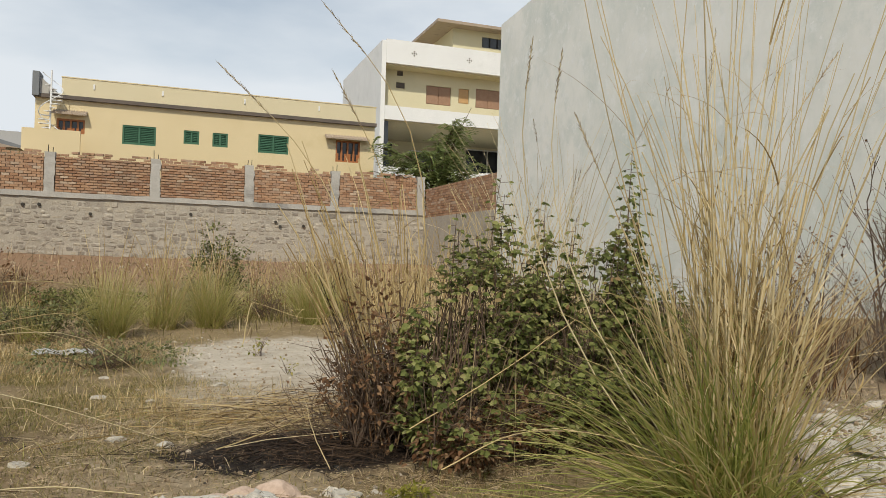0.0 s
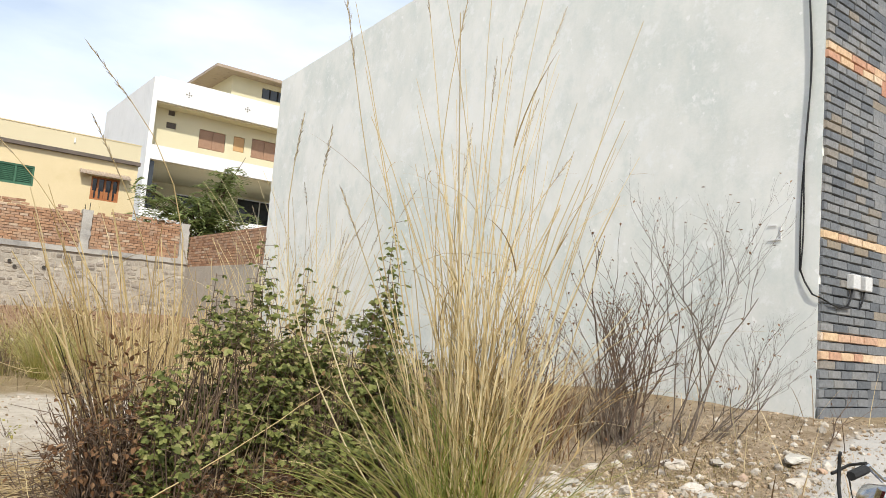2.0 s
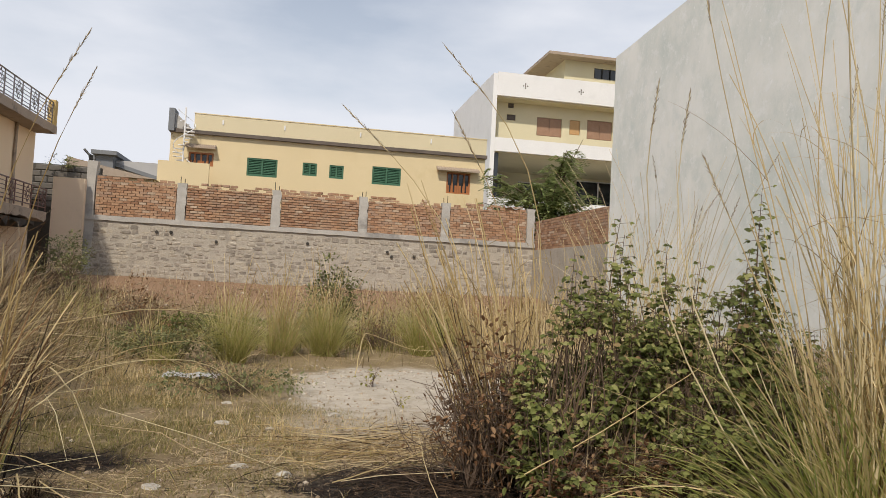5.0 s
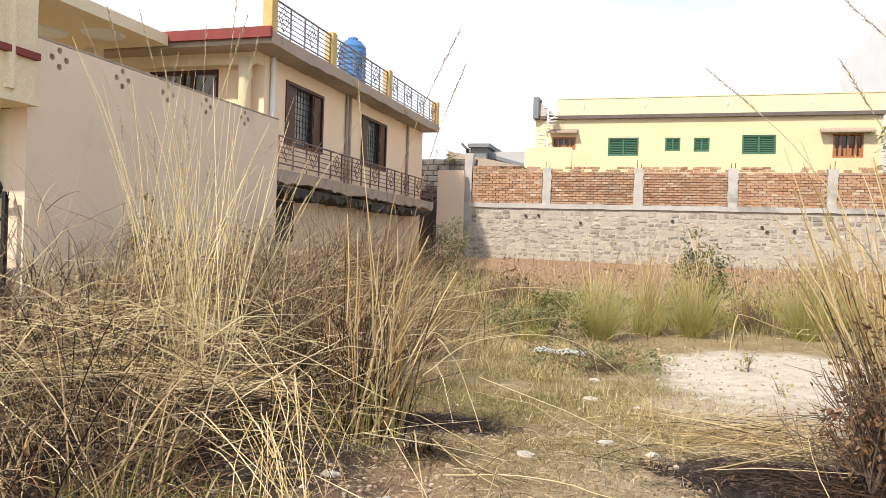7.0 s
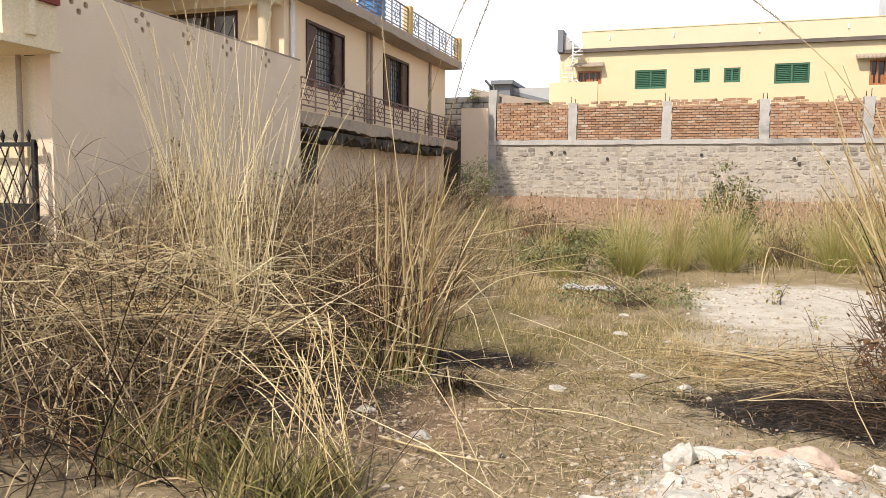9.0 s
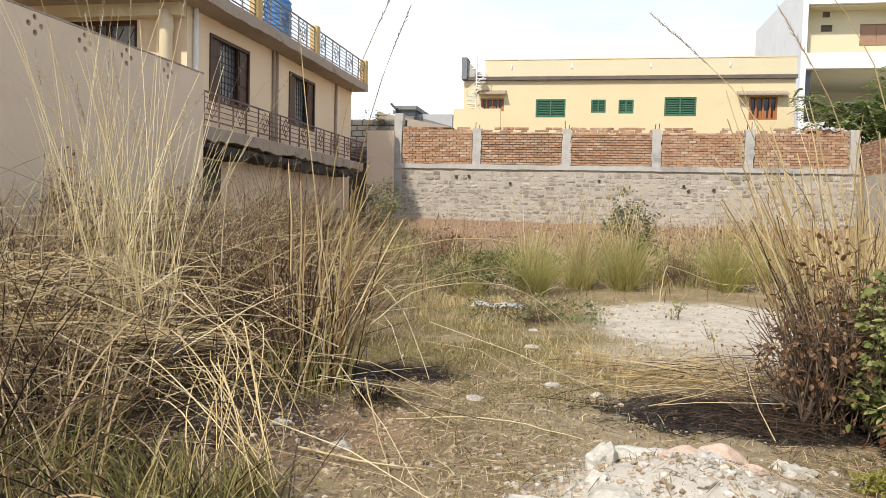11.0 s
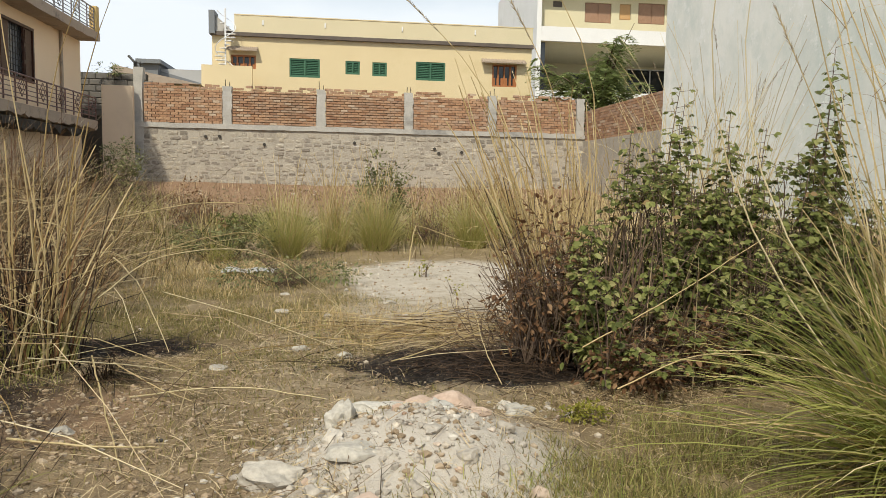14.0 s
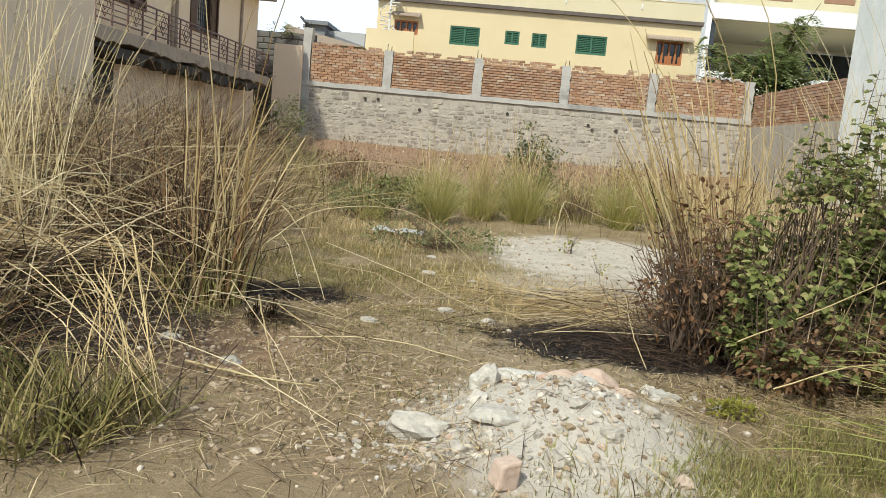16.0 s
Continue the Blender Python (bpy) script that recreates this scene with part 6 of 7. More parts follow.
# tufts in the middle of the plot
def tuft(cx, cy, n, length, label, straw=18):
    """A fountain of fine blades from a narrow foot, with a grey skirt of dead ones."""
    g, s, d = Geo(), Geo(), Geo()
    for _ in range(n):
        a, b, r = U(0, math.tau), U(0, math.tau), 0.24 * math.sqrt(U(0, 1))
        x, y = cx + r * math.cos(b), cy + r * math.sin(b)
        out = U(0, 1) ** 0.8
        pts = arch((x, y, height(x, y) - 0.03), a, U(*length) * (1 - 0.25 * out), 0.04 + 0.62 * out, U(0.1, 0.5) + 0.9 * out * U(0.3, 1), 6)
        w = U(0.007, 0.012)
        g.ribbon(pts, [w * (1 - 0.12 * i) for i in range(6)], (heading(a + 1.57 + U(-0.8, 0.8)) + UP * U(-0.4, 0.4)).normalized())
    blades(d, cx, cy, 130, 0.26, (0.25, 0.6), (0.006, 0.011), (0.6, 1.4), (0.3, 1.0), seg=4)
    culms(s, g, cx, cy, straw, 0.2, (length[1] * 0.85, length[1] * 1.3), (0.006, 0.010), (0.0, 0.3), (0.0, 0.4), leaves=(0, 2), leaf_len=(0.2, 0.4))
    clump(label, cx, cy, [("foliage", g, TUFT_BLADE, ""), ("straw", s, STRAW, "tall straw stalks"), ("dead_foliage", d, STRAW_DULL, "dead grey blades at the foot")], "grass tuft", "grass_tuft", "tufts on the plot")


tuft(-1.0, 12.9, 820, (0.9, 1.5), "olive-green grass tuft on bare soil", 10)
tuft(-0.2, 14.2, 420, (0.8, 1.55), "grass tuft with tall straw stalks", 40)
tuft(0.62, 14.3, 760, (1.05, 1.7), "yellow-green grass tuft with straw tips", 22)
tuft(2.6, 14.9, 760, (1.05, 1.75), "yellow-green grass tuft beside the sand", 18)
tuft(-2.6, 14.4, 260, (0.5, 0.9), "thin low olive grass tuft near the bank", 8)
tuft(-2.0, 12.2, 200, (0.4, 0.7), "low olive grass tuft among dusty weeds", 4)
tuft(-1.2, 14.6, 200, (0.5, 1.0), "sparse straw tuft behind the olive one", 20)
tuft(1.6, 16.2, 220, (0.6, 1.2), "sparse yellowish tuft on the reddish bank", 20)
tuft(3.5, 16.4, 300, (0.8, 1.5), "straw-coloured grass tuft before the wall", 30)


def leafy(label, cx, cy, rx, ry, hz, n_stem, n_leaf, size, leaf_mat, bark=BARK, lift=0.12, name="shrub", lumps=9, extra=(), fold=0.3, top=None):
    """A shrub: stems from the foot, and leaves round lumps of uneven size with gaps between them."""
    st, lf = Geo(), Geo()
    z0 = height(cx, cy)
    cores = []
    for i in range(lumps):
        a, r = U(0, math.tau), math.sqrt(U(0, 1)) * 0.75
        x, y = cx + rx * r * math.cos(a), cy + ry * r * math.sin(a)
        z = z0 + hz * (lift + (0.92 - lift) * U(0.15, 1.0) * (1 - 0.45 * r))
        cores.append((Vector((x, y, z)), U(0.2, 0.42) * min(1.0, max(rx, ry, hz))))
    cores += [(Vector((x, y, z0 + z)), r) for x, y, z, r in extra]
    for i in range(n_stem):
        c, r = cores[i % len(cores)]
        b = Vector((cx + U(-0.3, 0.3) * rx, cy + U(-0.3, 0.3) * ry, 0))
        b.z = height(b.x, b.y) - 0.03
        e = c + Vector((U(-1, 1), U(-1, 1), U(-0.3, 1))) * r
        m = (b + e) / 2 + Vector((U(-0.1, 0.1), U(-0.1, 0.1), U(0.0, 0.2))) * hz * 0.6
        t = U(0.004, 0.009) * min(1.0, 0.35 + hz * 0.5)
        st.tube([b, (b + m) / 2, m, (m + e) / 2, e], [t, t * 0.9, t * 0.75, t * 0.55, t * 0.3], 4, caps=False)
        for q in range(3):
            s = m.lerp(e, U(0, 0.9))
            st.tube([s, s + Vector((U(-1, 1), U(-1, 1), U(-0.2, 1))) * r * 0.8], [t * 0.45, t * 0.2], 3, caps=False)
    wts = [r ** 2 for c, r in cores]
    for c, r in rnd.choices(cores, wts, k=n_leaf):
        d = Vector((rnd.gauss(0, 1), rnd.gauss(0, 1), rnd.gauss(0, 1))).normalized()
        p = c + Vector((d.x * rx, d.y * ry, d.z * hz * 0.8)) / max(rx, ry, hz * 0.8) * r * U(0.45, 1.15) * 1.2
        if p.z < height(p.x, p.y) + 0.02:
            continue
        if noise.noise(p * 3.6) < -0.14:
            continue
        dirn = (d + Vector((U(-0.6, 0.6), U(-0.6, 0.6), U(-0.7, 0.4)))).normalized()
        lf.leaf(p, dirn, UP + Vector((U(-0.5, 0.5), U(-0.5, 0.5), 0)), U(*size), fold)
    return clump(label, cx, cy, [("wood", st, bark, ""), ("foliage", lf, leaf_mat, "")], "shrub", name)


def between(pairs, x):
    """Straight lines through (x, value) pairs."""
    for (a, p), (b, q) in zip(pairs, pairs[1:]):
        if x <= b:
            return p + (q - p) * max(0.0, (x - a) / (b - a))
    return pairs[-1][1]


def bramble(label, x0, x1, y0, y1, crest, n, shoots, size=(0.038, 0.070), name="bramble_bush"):
    """Arching canes from a rambling foot; leaves of three leaflets stand along each of them."""
    st, lf = Geo(), Geo()

    def cane(b, m, e, r, step, first=0.25):
        pts = [b * (1 - t) ** 2 + m * 2 * t * (1 - t) + e * t * t for t in (0, 0.15, 0.3, 0.45, 0.6, 0.75, 0.9, 1)]
        st.tube(pts, [r * (1 - 0.1 * k) for k in range(8)], 4, caps=False)
        total = sum((q - p).length for p, q in zip(pts, pts[1:]))
        k = max(3, int(total * (1 - first) / step))
        turn = U(0, 6.3)
        for i in range(k):
            t = first + (1 - first) * (i + U(0.2, 0.8)) / k
            p = b * (1 - t) ** 2 + m * 2 * t * (1 - t) + e * t * t
            if noise.noise(p * 2.3) < -0.19 and p.z < 1.5:
                continue
            turn += 2.4 + U(-0.4, 0.4)
            out = (heading(turn) + UP * U(-0.25, 0.45)).normalized()
            q = p + out * U(0.03, 0.08)
            st.tube([p, q], [0.0022, 0.0014], 3, caps=False)
            z = U(*size) * (1.0 if t < 0.9 else 0.7)
            tip = (UP * U(0.3, 1.0) + heading(turn) * U(0.2, 0.9) + Vector((U(-0.6, 0.6), U(-1.1, 0.2), 0))).normalized()
            lf.leaf(q, out + UP * U(-1.1, 0.0), tip, z, 0.3, 0.72)
            for s2 in (-1, 1):
                lf.leaf(q, out * 0.3 + heading(turn + 1.4 * s2) + UP * U(-0.9, 0.1), tip, z * U(0.7, 0.95), 0.3, 0.72)

    for _ in range(n):
        fx, fy = U(x0, x1), U(y0, y1)
        b = Vector((fx, fy, height(fx, fy) - 0.02))
        ex = min(max(fx + rnd.gauss(0, 0.35), x0 - 0.1), x1 + 0.15)
        ey = fy + rnd.gauss(-0.12, 0.3)
        top = between(crest, ex) * (1 - 0.5 * smooth(0.1, 0.75, abs(ey - (y0 + y1) / 2)))
        e = Vector((ex, ey, height(ex, ey) + top * (0.12 + 0.88 * U(0, 1) ** 0.75)))
        m = b.lerp(e, 0.55) + Vector((U(-0.12, 0.12), U(-0.12, 0.12), U(0.1, 0.45) * top))
        cane(b, m, e, U(0.004, 0.008), 0.052, U(0.2, 0.5))
    for x, y, z in shoots:
        for k in range(5):
            b = Vector((x + U(-0.15, 0.15), y + U(-0.1, 0.1), height(x, y)))
            e = Vector((x + U(-0.09, 0.09) * (k > 0), y + U(-0.1, 0.1), z * (1 - 0.07 * k)))
            cane(b, b.lerp(e, 0.5) + Vector((U(-0.1, 0.1), U(-0.1, 0.1), 0.1)), e, 0.007, 0.04, 0.4)
    cx, cy = (x0 + x1) / 2, (y0 + y1) / 2
    return clump(label, cx, cy, [("wood", st, BARK, ""), ("foliage", lf, LEAF, "")], "shrub", name)


bramble("dense dark green bramble bush with arching shoots", 1.7, 3.9, 4.6, 5.6,
        [(1.5, 0.8), (1.7, 1.2), (1.85, 1.5), (2.0, 1.65), (2.3, 1.7), (2.5, 1.95), (2.65, 1.4), (2.8, 1.75), (3.0, 1.4), (3.4, 1.8), (3.8, 1.3), (4.2, 0.85)], 580,
        [(2.4, 5.15, 2.12), (2.0, 5.1, 1.8), (2.75, 5.05, 1.9), (2.95, 5.0, 1.8), (3.4, 4.8, 2.38), (3.25, 4.85, 1.9)])
leafy("withered brown undergrowth below the bramble", 2.25, 4.7, 0.85, 0.45, 0.5, 110, 1300, (0.03, 0.06), LEAF_DEAD, lumps=16, name="undergrowth", fold=0.6)
reed_group("dry stems growing through the bramble", 2.3, 5.1, 50, 20, 0.6, (0.7, 1.6), (0.0, 0.5), (0.0, 0.5), 0.0, STRAW_DULL)
reed_group("reddish dry stems in the scorched shrub", 1.6, 5.4, 34, 0, 0.24, (0.5, 1.15), (0.0, 0.32), (0.0, 0.4), 0.0, RUSSET)
leafy("leafy green shoots by the pale rubble", 4.25, 4.55, 0.4, 0.35, 0.75, 18, 1000, (0.045, 0.085), LEAF, lumps=7, name="bramble_bush")
leafy("scorched brown shrub with shrivelled leaves", 1.48, 5.35, 0.5, 0.42, 1.12, 120, 1300, (0.03, 0.065), LEAF_DEAD, BARK, lumps=18, name="scorched_shrub", fold=0.6)
leafy("low green weeds under the scorched shrub", 1.72, 4.95, 0.42, 0.3, 0.42, 20, 600, (0.045, 0.08), LEAF, lumps=9, lift=0.25, name="weeds")
leafy("low dusty green weed patch", -0.7, 9.7, 1.0, 0.8, 0.34, 70, 1500, (0.03, 0.06), LEAF_GREY, lumps=16, lift=0.2, name="weeds")
leafy("low dusty green weeds by the plastic sheet", -2.1, 12.7, 1.0, 0.6, 0.55, 50, 2600, (0.04, 0.07), LEAF_GREY, lumps=12, lift=0.2, name="weeds")
leafy("dusty green shrub before the stone wall", 0.95, 17.2, 0.95, 0.6, 1.7, 60, 3600, (0.05, 0.10), LEAF_GREY, lumps=12, name="shrub", extra=[(0.95, 17.2, 1.0, 0.5), (0.45, 17.2, 0.85, 0.45), (1.45, 17.2, 0.9, 0.45), (0.85, 17.2, 1.5, 0.4), (0.65, 17.2, 1.75, 0.25), (1.25, 17.2, 1.55, 0.3)])
leafy("green weeds at the foot of the bank", -1.9, 18.2, 1.8, 1.0, 0.5, 50, 3000, (0.05, 0.09), LEAF, lumps=14, lift=0.2, name="weeds")
leafy("twiggy brown weeds behind the tufts", 1.9, 15.8, 0.8, 0.6, 0.9, 70, 500, (0.03, 0.06), LEAF_DEAD, lumps=12, name="dry_weeds")
leafy("dry brown shrub before the bank", -3.4, 17.0, 1.0, 0.8, 1.1, 60, 1100, (0.04, 0.08), LEAF_DEAD, lumps=14, name="dry_shrub")
leafy("dry shrub by the corner of the walls", -6.0, 20.5, 1.1, 1.2, 1.9, 80, 2200, (0.05, 0.09), LEAF_GREY, lumps=16, name="dry_shrub")
leafy("dry brown shrub near the sand", 3.4, 17.8, 1.0, 0.8, 1.3, 60, 1500, (0.05, 0.08), LEAF_DEAD, lumps=14, name="dry_shrub")
leafy("dark shrub at the foot of the beige wall", -5.9, 10.6, 0.5, 0.9, 1.5, 40, 800, (0.04, 0.07), LEAF_GREY, lumps=9, name="dry_shrub")
leafy("dark shrub among the dry grass", -6.3, 8.2, 0.35, 0.6, 1.5, 30, 500, (0.04, 0.07), LEAF_DEAD, lumps=7, name="dry_shrub")
leafy("small green seedling on the sand", 1.1, 10.3, 0.2, 0.16, 0.3, 9, 46, (0.03, 0.055), LEAF_YELLOW, lumps=4, lift=0.3, name="seedling")
leafy("small green seedling on the pale sand", 1.35, 8.9, 0.2, 0.16, 0.2, 7, 34, (0.03, 0.055), LEAF_YELLOW, lumps=4, lift=0.3, name="seedling")
leafy("yellow-green weed patch beside the rubble", 1.45, 4.1, 0.22, 0.15, 0.10, 8, 420, (0.018, 0.03), LEAF_YELLOW, lumps=8, lift=0.4, name="weeds")
leafy("green weeds on the dark block wall", -7.8, 26.4, 0.6, 0.25, 0.5, 10, 260, (0.05, 0.1), LEAF_GREY, lumps=6, name="weeds").location.z = 4.6


def bare_shrub(label, cx, cy, n, tall, lean, bark=BARK_GREY, leaves=60, aim=None, spread=math.pi, thick=0.009, leafmat=LEAF_DEAD, depth=4):
    st, lf = Geo(), Geo()

    def grow(p, d, length, r, k):
        pts = [p]
        for i in range(4):
            d = (d + Vector((U(-0.16, 0.16), U(-0.16, 0.16), U(-0.05, 0.13)))).normalized()
            pts.append(pts[-1] + d * length / 4)
        st.tube(pts, [r * (1 - 0.13 * i) for i in range(5)], 4 if k > 2 else 3, caps=False)
        if k <= 0:
            if U(0, 1) < leaves / 100:
                lf.leaf(pts[-1], Vector((U(-1, 1), U(-1, 1), U(-1, 0.3))), UP, U(0.02, 0.045), 0.6)
            return
        for i in range(rnd.randint(2, 3)):
            q = pts[rnd.randint(2, 4)]
            nd = (d + Vector((U(-0.75, 0.75), U(-0.75, 0.75), U(-0.2, 0.5)))).normalized()
            grow(q, nd, length * U(0.5, 0.8), r * 0.58, k - 1)

    for _ in range(n):
        a = U(0, math.tau) if aim is None else aim + U(-spread, spread)
        l = U(*lean)
        x, y = cx + U(-0.18, 0.18), cy + U(-0.18, 0.18)
        grow(Vector((x, y, height(x, y) - 0.04)), heading(a) * math.sin(l) + UP * math.cos(l), tall * U(0.32, 0.5), thick * 1.35 * U(0.7, 1.1), depth)
    return clump(label, cx, cy, [("brushwood", st, bark, ""), ("foliage", lf, leafmat, "few withered leaves")], "bare shrub", "bare_shrub")


bare_shrub("bare dark shrub with a few withered leaves before the pale wall", 6.3, 4.75, 13, 2.2, (0.0, 0.35), BARK, 90, thick=0.013, depth=3)
bare_shrub("bare grey shrub with long leaning branches", 6.7, 4.4, 6, 2.7, (0.1, 0.55), BARK_GREY, 25, radians(-60), 1.0)
bare_shrub("leaning bare grey shrub at the pale wall's foot", 6.9, 4.1, 7, 1.4, (0.6, 1.15), BARK_GREY, 20, radians(-70), 0.7, 0.007)
bare_shrub("bare thicket of thin grey twigs", 6.2, 4.7, 30, 1.0, (0.1, 1.0), BARK_GREY, 15, None, math.pi, 0.005)
bare_shrub("bare dark thin shrub beside the tall grass", 5.5, 5.2, 10, 1.7, (0.0, 0.3), BARK, 70)
bare_shrub("low dead twiggy plant on the rubble slope", 5.6, 3.9, 10, 0.6, (0.2, 1.0), BARK_GREY, 15, None, math.pi, 0.004)
for x, y in ((-4.4, 7.3), (-5.4, 8.6), (-3.6, 6.3), (-4.9, 5.9)):
    bare_shrub("dark dead twiggy shrub standing in the dry grass", x, y, 6, 1.4, (0.0, 0.7), BARK, 60, thick=0.006)
bare_shrub("small dead forked twig plant", 7.2, 3.2, 2, 0.9, (0.3, 0.7), BARK, 10, radians(-50), 0.4, 0.006, depth=2)
bare_shrub("bare brown twigs rising among the scorched shrub", 1.6, 5.45, 10, 1.1, (0.0, 0.6), BARK, 30, None, math.pi, 0.005, depth=2)
bare_shrub("burnt twigs reaching over the sand", 1.3, 5.5, 7, 0.9, (0.7, 1.3), BARK, 35, radians(170), 0.6, 0.005, depth=2)


def tree():
    cx, cy = 10.5, 31.0
    tr, lf = Geo(), Geo()
    tr.tube([(cx, cy, 0), (cx + 0.1, cy, 2), (cx - 0.05, cy, 4.0), (cx + 0.1, cy, 5.4)], [0.16, 0.13, 0.1, 0.07], 8)
    lm = []
    for i in range(70):
        a, z = U(0, math.tau), U(2.6, 5.2)
        e = Vector((cx - 0.2 + math.cos(a) * U(0.8, 3.2), cy + math.sin(a) * U(0.6, 1.6), U(3.6, 6.3)))
        if i < 14:
            k = U(0, 1)
            e = Vector((cx + 0.1 + 1.3 * k + U(-0.3, 0.3), cy, 6.2 + 2.0 * k))
        s = Vector((cx, cy, z))
        m = (s + e) / 2 + UP * 0.3
        lm.append(Geo().tube([s, m, e], [0.045, 0.03, 0.012], 5))
        for q in range(8):
            p0 = m.lerp(e, U(0.1, 1.0))
            fr = Vector((U(-1, 1), U(-1, 1), U(-0.5, 0.6))).normalized()
            for t in range(12):
                p = p0 + fr * (t * 0.08) - UP * (t * t * 0.004)
                for s2 in (-1, 1):
                    sd = fr.cross(UP).normalized() * s2
                    lf.leaf(p, sd + fr * 0.5 + Vector((0, 0, U(-0.4, 0.2))), UP, U(0.12, 0.24), 0.2, 0.5)
    clump("feathery green tree behind the brick wall", cx, cy, [("trunk", [tr], BARK, ""), ("limb", lm, BARK, ""), ("crown", lf, LEAF_TREE, "feathery green leaves")], "tree", "tree")


tree()


# ---- loose things on the ground ----
def sheet():
    g = Geo()
    n, m = 14, 8
    for i in range(n + 1):
        for j in range(m + 1):
            x, y = -0.5 + i / n, -0.28 + 0.56 * j / m
            g.v.append((x, y, 0.05 + 0.05 * noise.noise((x * 5, y * 6, 4)) + 0.03 * noise.noise((x * 14, y * 14, 7))))
    for i in range(n):
        for j in range(m):
            a = i * (m + 1) + j
            g.f.append((a, a + m + 1, a + m + 2, a + 1))
    t = part("plastic_sheet", g, SHEET, None)
    t.location = (-1.35, 10.9, height(-1.35, 10.9))
    t.modifiers.new("thick", "SOLIDIFY").thickness = 0.006
    tagged(t, "crumpled pale plastic sheet lying on the grass", "plastic sheet")
    return t


s1 = sheet()
s2 = copy_thing(s1, pose(7.55, 25.88, 4.27, 12, 4, 10))
s2.scale = (0.8, 0.8, 2.2)
s1.scale = (0.75, 0.8, 0.8)
tagged(s2, "pale crumpled sheet lying on the brick wall", "cloth")


def stone(x, y, r, mat, label, squash=(1, 1, 0.7), jag=0.25, sink=0.35, group="rubble", sub=3, rot=0):
    g = Geo().rock((0, 0, 0), r, squash, jag, sub)
    ob = part("stone", g, mat)
    ob.location = (x, y, height(x, y) + r * squash[2] * (1 - 2 * sink) )
    ob.rotation_euler[2] = rot
    return tagged(ob, label, "stone", group)


PALE = "pale lump of broken concrete on the rubble heap"
for x, y, r, sq in ((-0.33, 3.18, 0.15, (1.25, 0.75, 0.62)), (-0.02, 3.75, 0.13, (0.75, 0.9, 1.0)), (0.18, 3.85, 0.14, (1.2, 0.6, 0.35)), (0.05, 3.25, 0.12, (1, 0.9, 0.5)), (-0.12, 2.98, 0.07, (0.8, 0.8, 1)),
                    (0.48, 3.7, 0.10, (1.1, 0.7, 0.5)), (0.82, 2.92, 0.055, (1, 1, 0.9)), (0.8, 3.5, 0.06, (1, 1, 0.8)), (1.05, 4.2, 0.1, (1.2, 1, 0.6)), (0.98, 4.3, 0.08, (1.3, 0.8, 0.6)), (0.1, 2.85, 0.09, (1, 0.9, 0.6)),
                    (0.55, 3.1, 0.07, (1, 1, 0.6)), (0.3, 2.9, 0.06, (1, 1, 0.8)), (-0.05, 3.45, 0.06, (1, 1, 0.9)), (0.42, 3.3, 0.06, (1.2, 1, 0.4))):
    stone(x, y, r * 0.78, RUBBLE if r > 0.09 else RUBBLE_DUST, PALE, sq, 0.4, 0.32 if r > 0.11 else 0.46)
for x, y, r in ((0.42, 4.1, 0.12), (0.62, 4.15, 0.16), (0.3, 4.05, 0.08), (0.27, 3.62, 0.045), (0.4, 3.9, 0.07), (0.75, 4.0, 0.09)):
    stone(x, y, r * 0.7, PINK_STONE, "pinkish lump of broken brick on the rubble heap", (1.1, 0.8, 0.6), 0.25, 0.35)
b = bevel(part("brick_piece", Geo().add([(-0.05, -0.05, 0), (0.05, -0.045, 0), (0.045, 0.05, 0), (-0.05, 0.045, 0), (-0.045, -0.045, 0.11), (0.045, -0.04, 0.13), (0.04, 0.04, 0.125), (-0.045, 0.04, 0.1)], [(0, 3, 2, 1), (4, 5, 6, 7), (0, 1, 5, 4), (1, 2, 6, 5), (2, 3, 7, 6), (3, 0, 4, 7)]), PINK_STONE), 0.012)
b.location, b.rotation_euler = (0.07, 2.72, height(0.07, 2.72) + 0.0), (0.1, 0.12, 0.5)
tagged(b, "broken pinkish brick end standing on the rubble", "brick", "rubble")
for x, y, r in ((-0.62, 7.55, 0.06), (-0.15, 7.3, 0.045), (-1.48, 4.05, 0.06), (-0.35, 5.9, 0.06), (0.0, 5.7, 0.05), (-0.9, 5.4, 0.05), (-2.0, 4.4, 0.05), (-0.7, 9.0, 0.045), (0.5, 8.2, 0.05)):
    stone(x, y, r, RUBBLE, "pale stone half sunk in the soil", (1.2, 0.9, 0.55), 0.25, 0.4, "stones on the soil")
for x, y, r, sq in ((3.75, 3.15, 0.2, (1.2, 1, 0.7)), (3.55, 2.75, 0.14, (1, 1, 0.7)), (3.95, 3.55, 0.17, (1.2, 0.9, 0.6)), (4.4, 3.9, 0.16, (1.3, 1, 0.6)), (4.1, 2.95, 0.1, (1, 1, 0.8)), (3.35, 2.5, 0.1, (1, 1, 0.6)), (4.7, 3.4, 0.09, (1, 1, 0.7)),
                    (5.4, 3.3, 0.16, (1.4, 1, 0.5)), (5.0, 2.9, 0.09, (1, 1, 0.7)), (5.9, 3.2, 0.12, (1.2, 1, 0.5)), (6.3, 2.9, 0.2, (1.6, 0.8, 0.35)), (6.0, 3.9, 0.22, (1.3, 0.9, 0.5)), (4.6, 2.6, 0.1, (1.2, 1, 0.6)), (4.3, 4.4, 0.2, (1.2, 1, 0.8)), (5.2, 4.2, 0.13, (1, 1, 0.7)), (3.15, 2.75, 0.13, (1.3, 0.9, 0.5))):
    stone(x, y, r * 0.55, RUBBLE_DUST, "dusty lump of rubble half sunk in the slope", sq, 0.4, 0.42, "rubble on the slope")

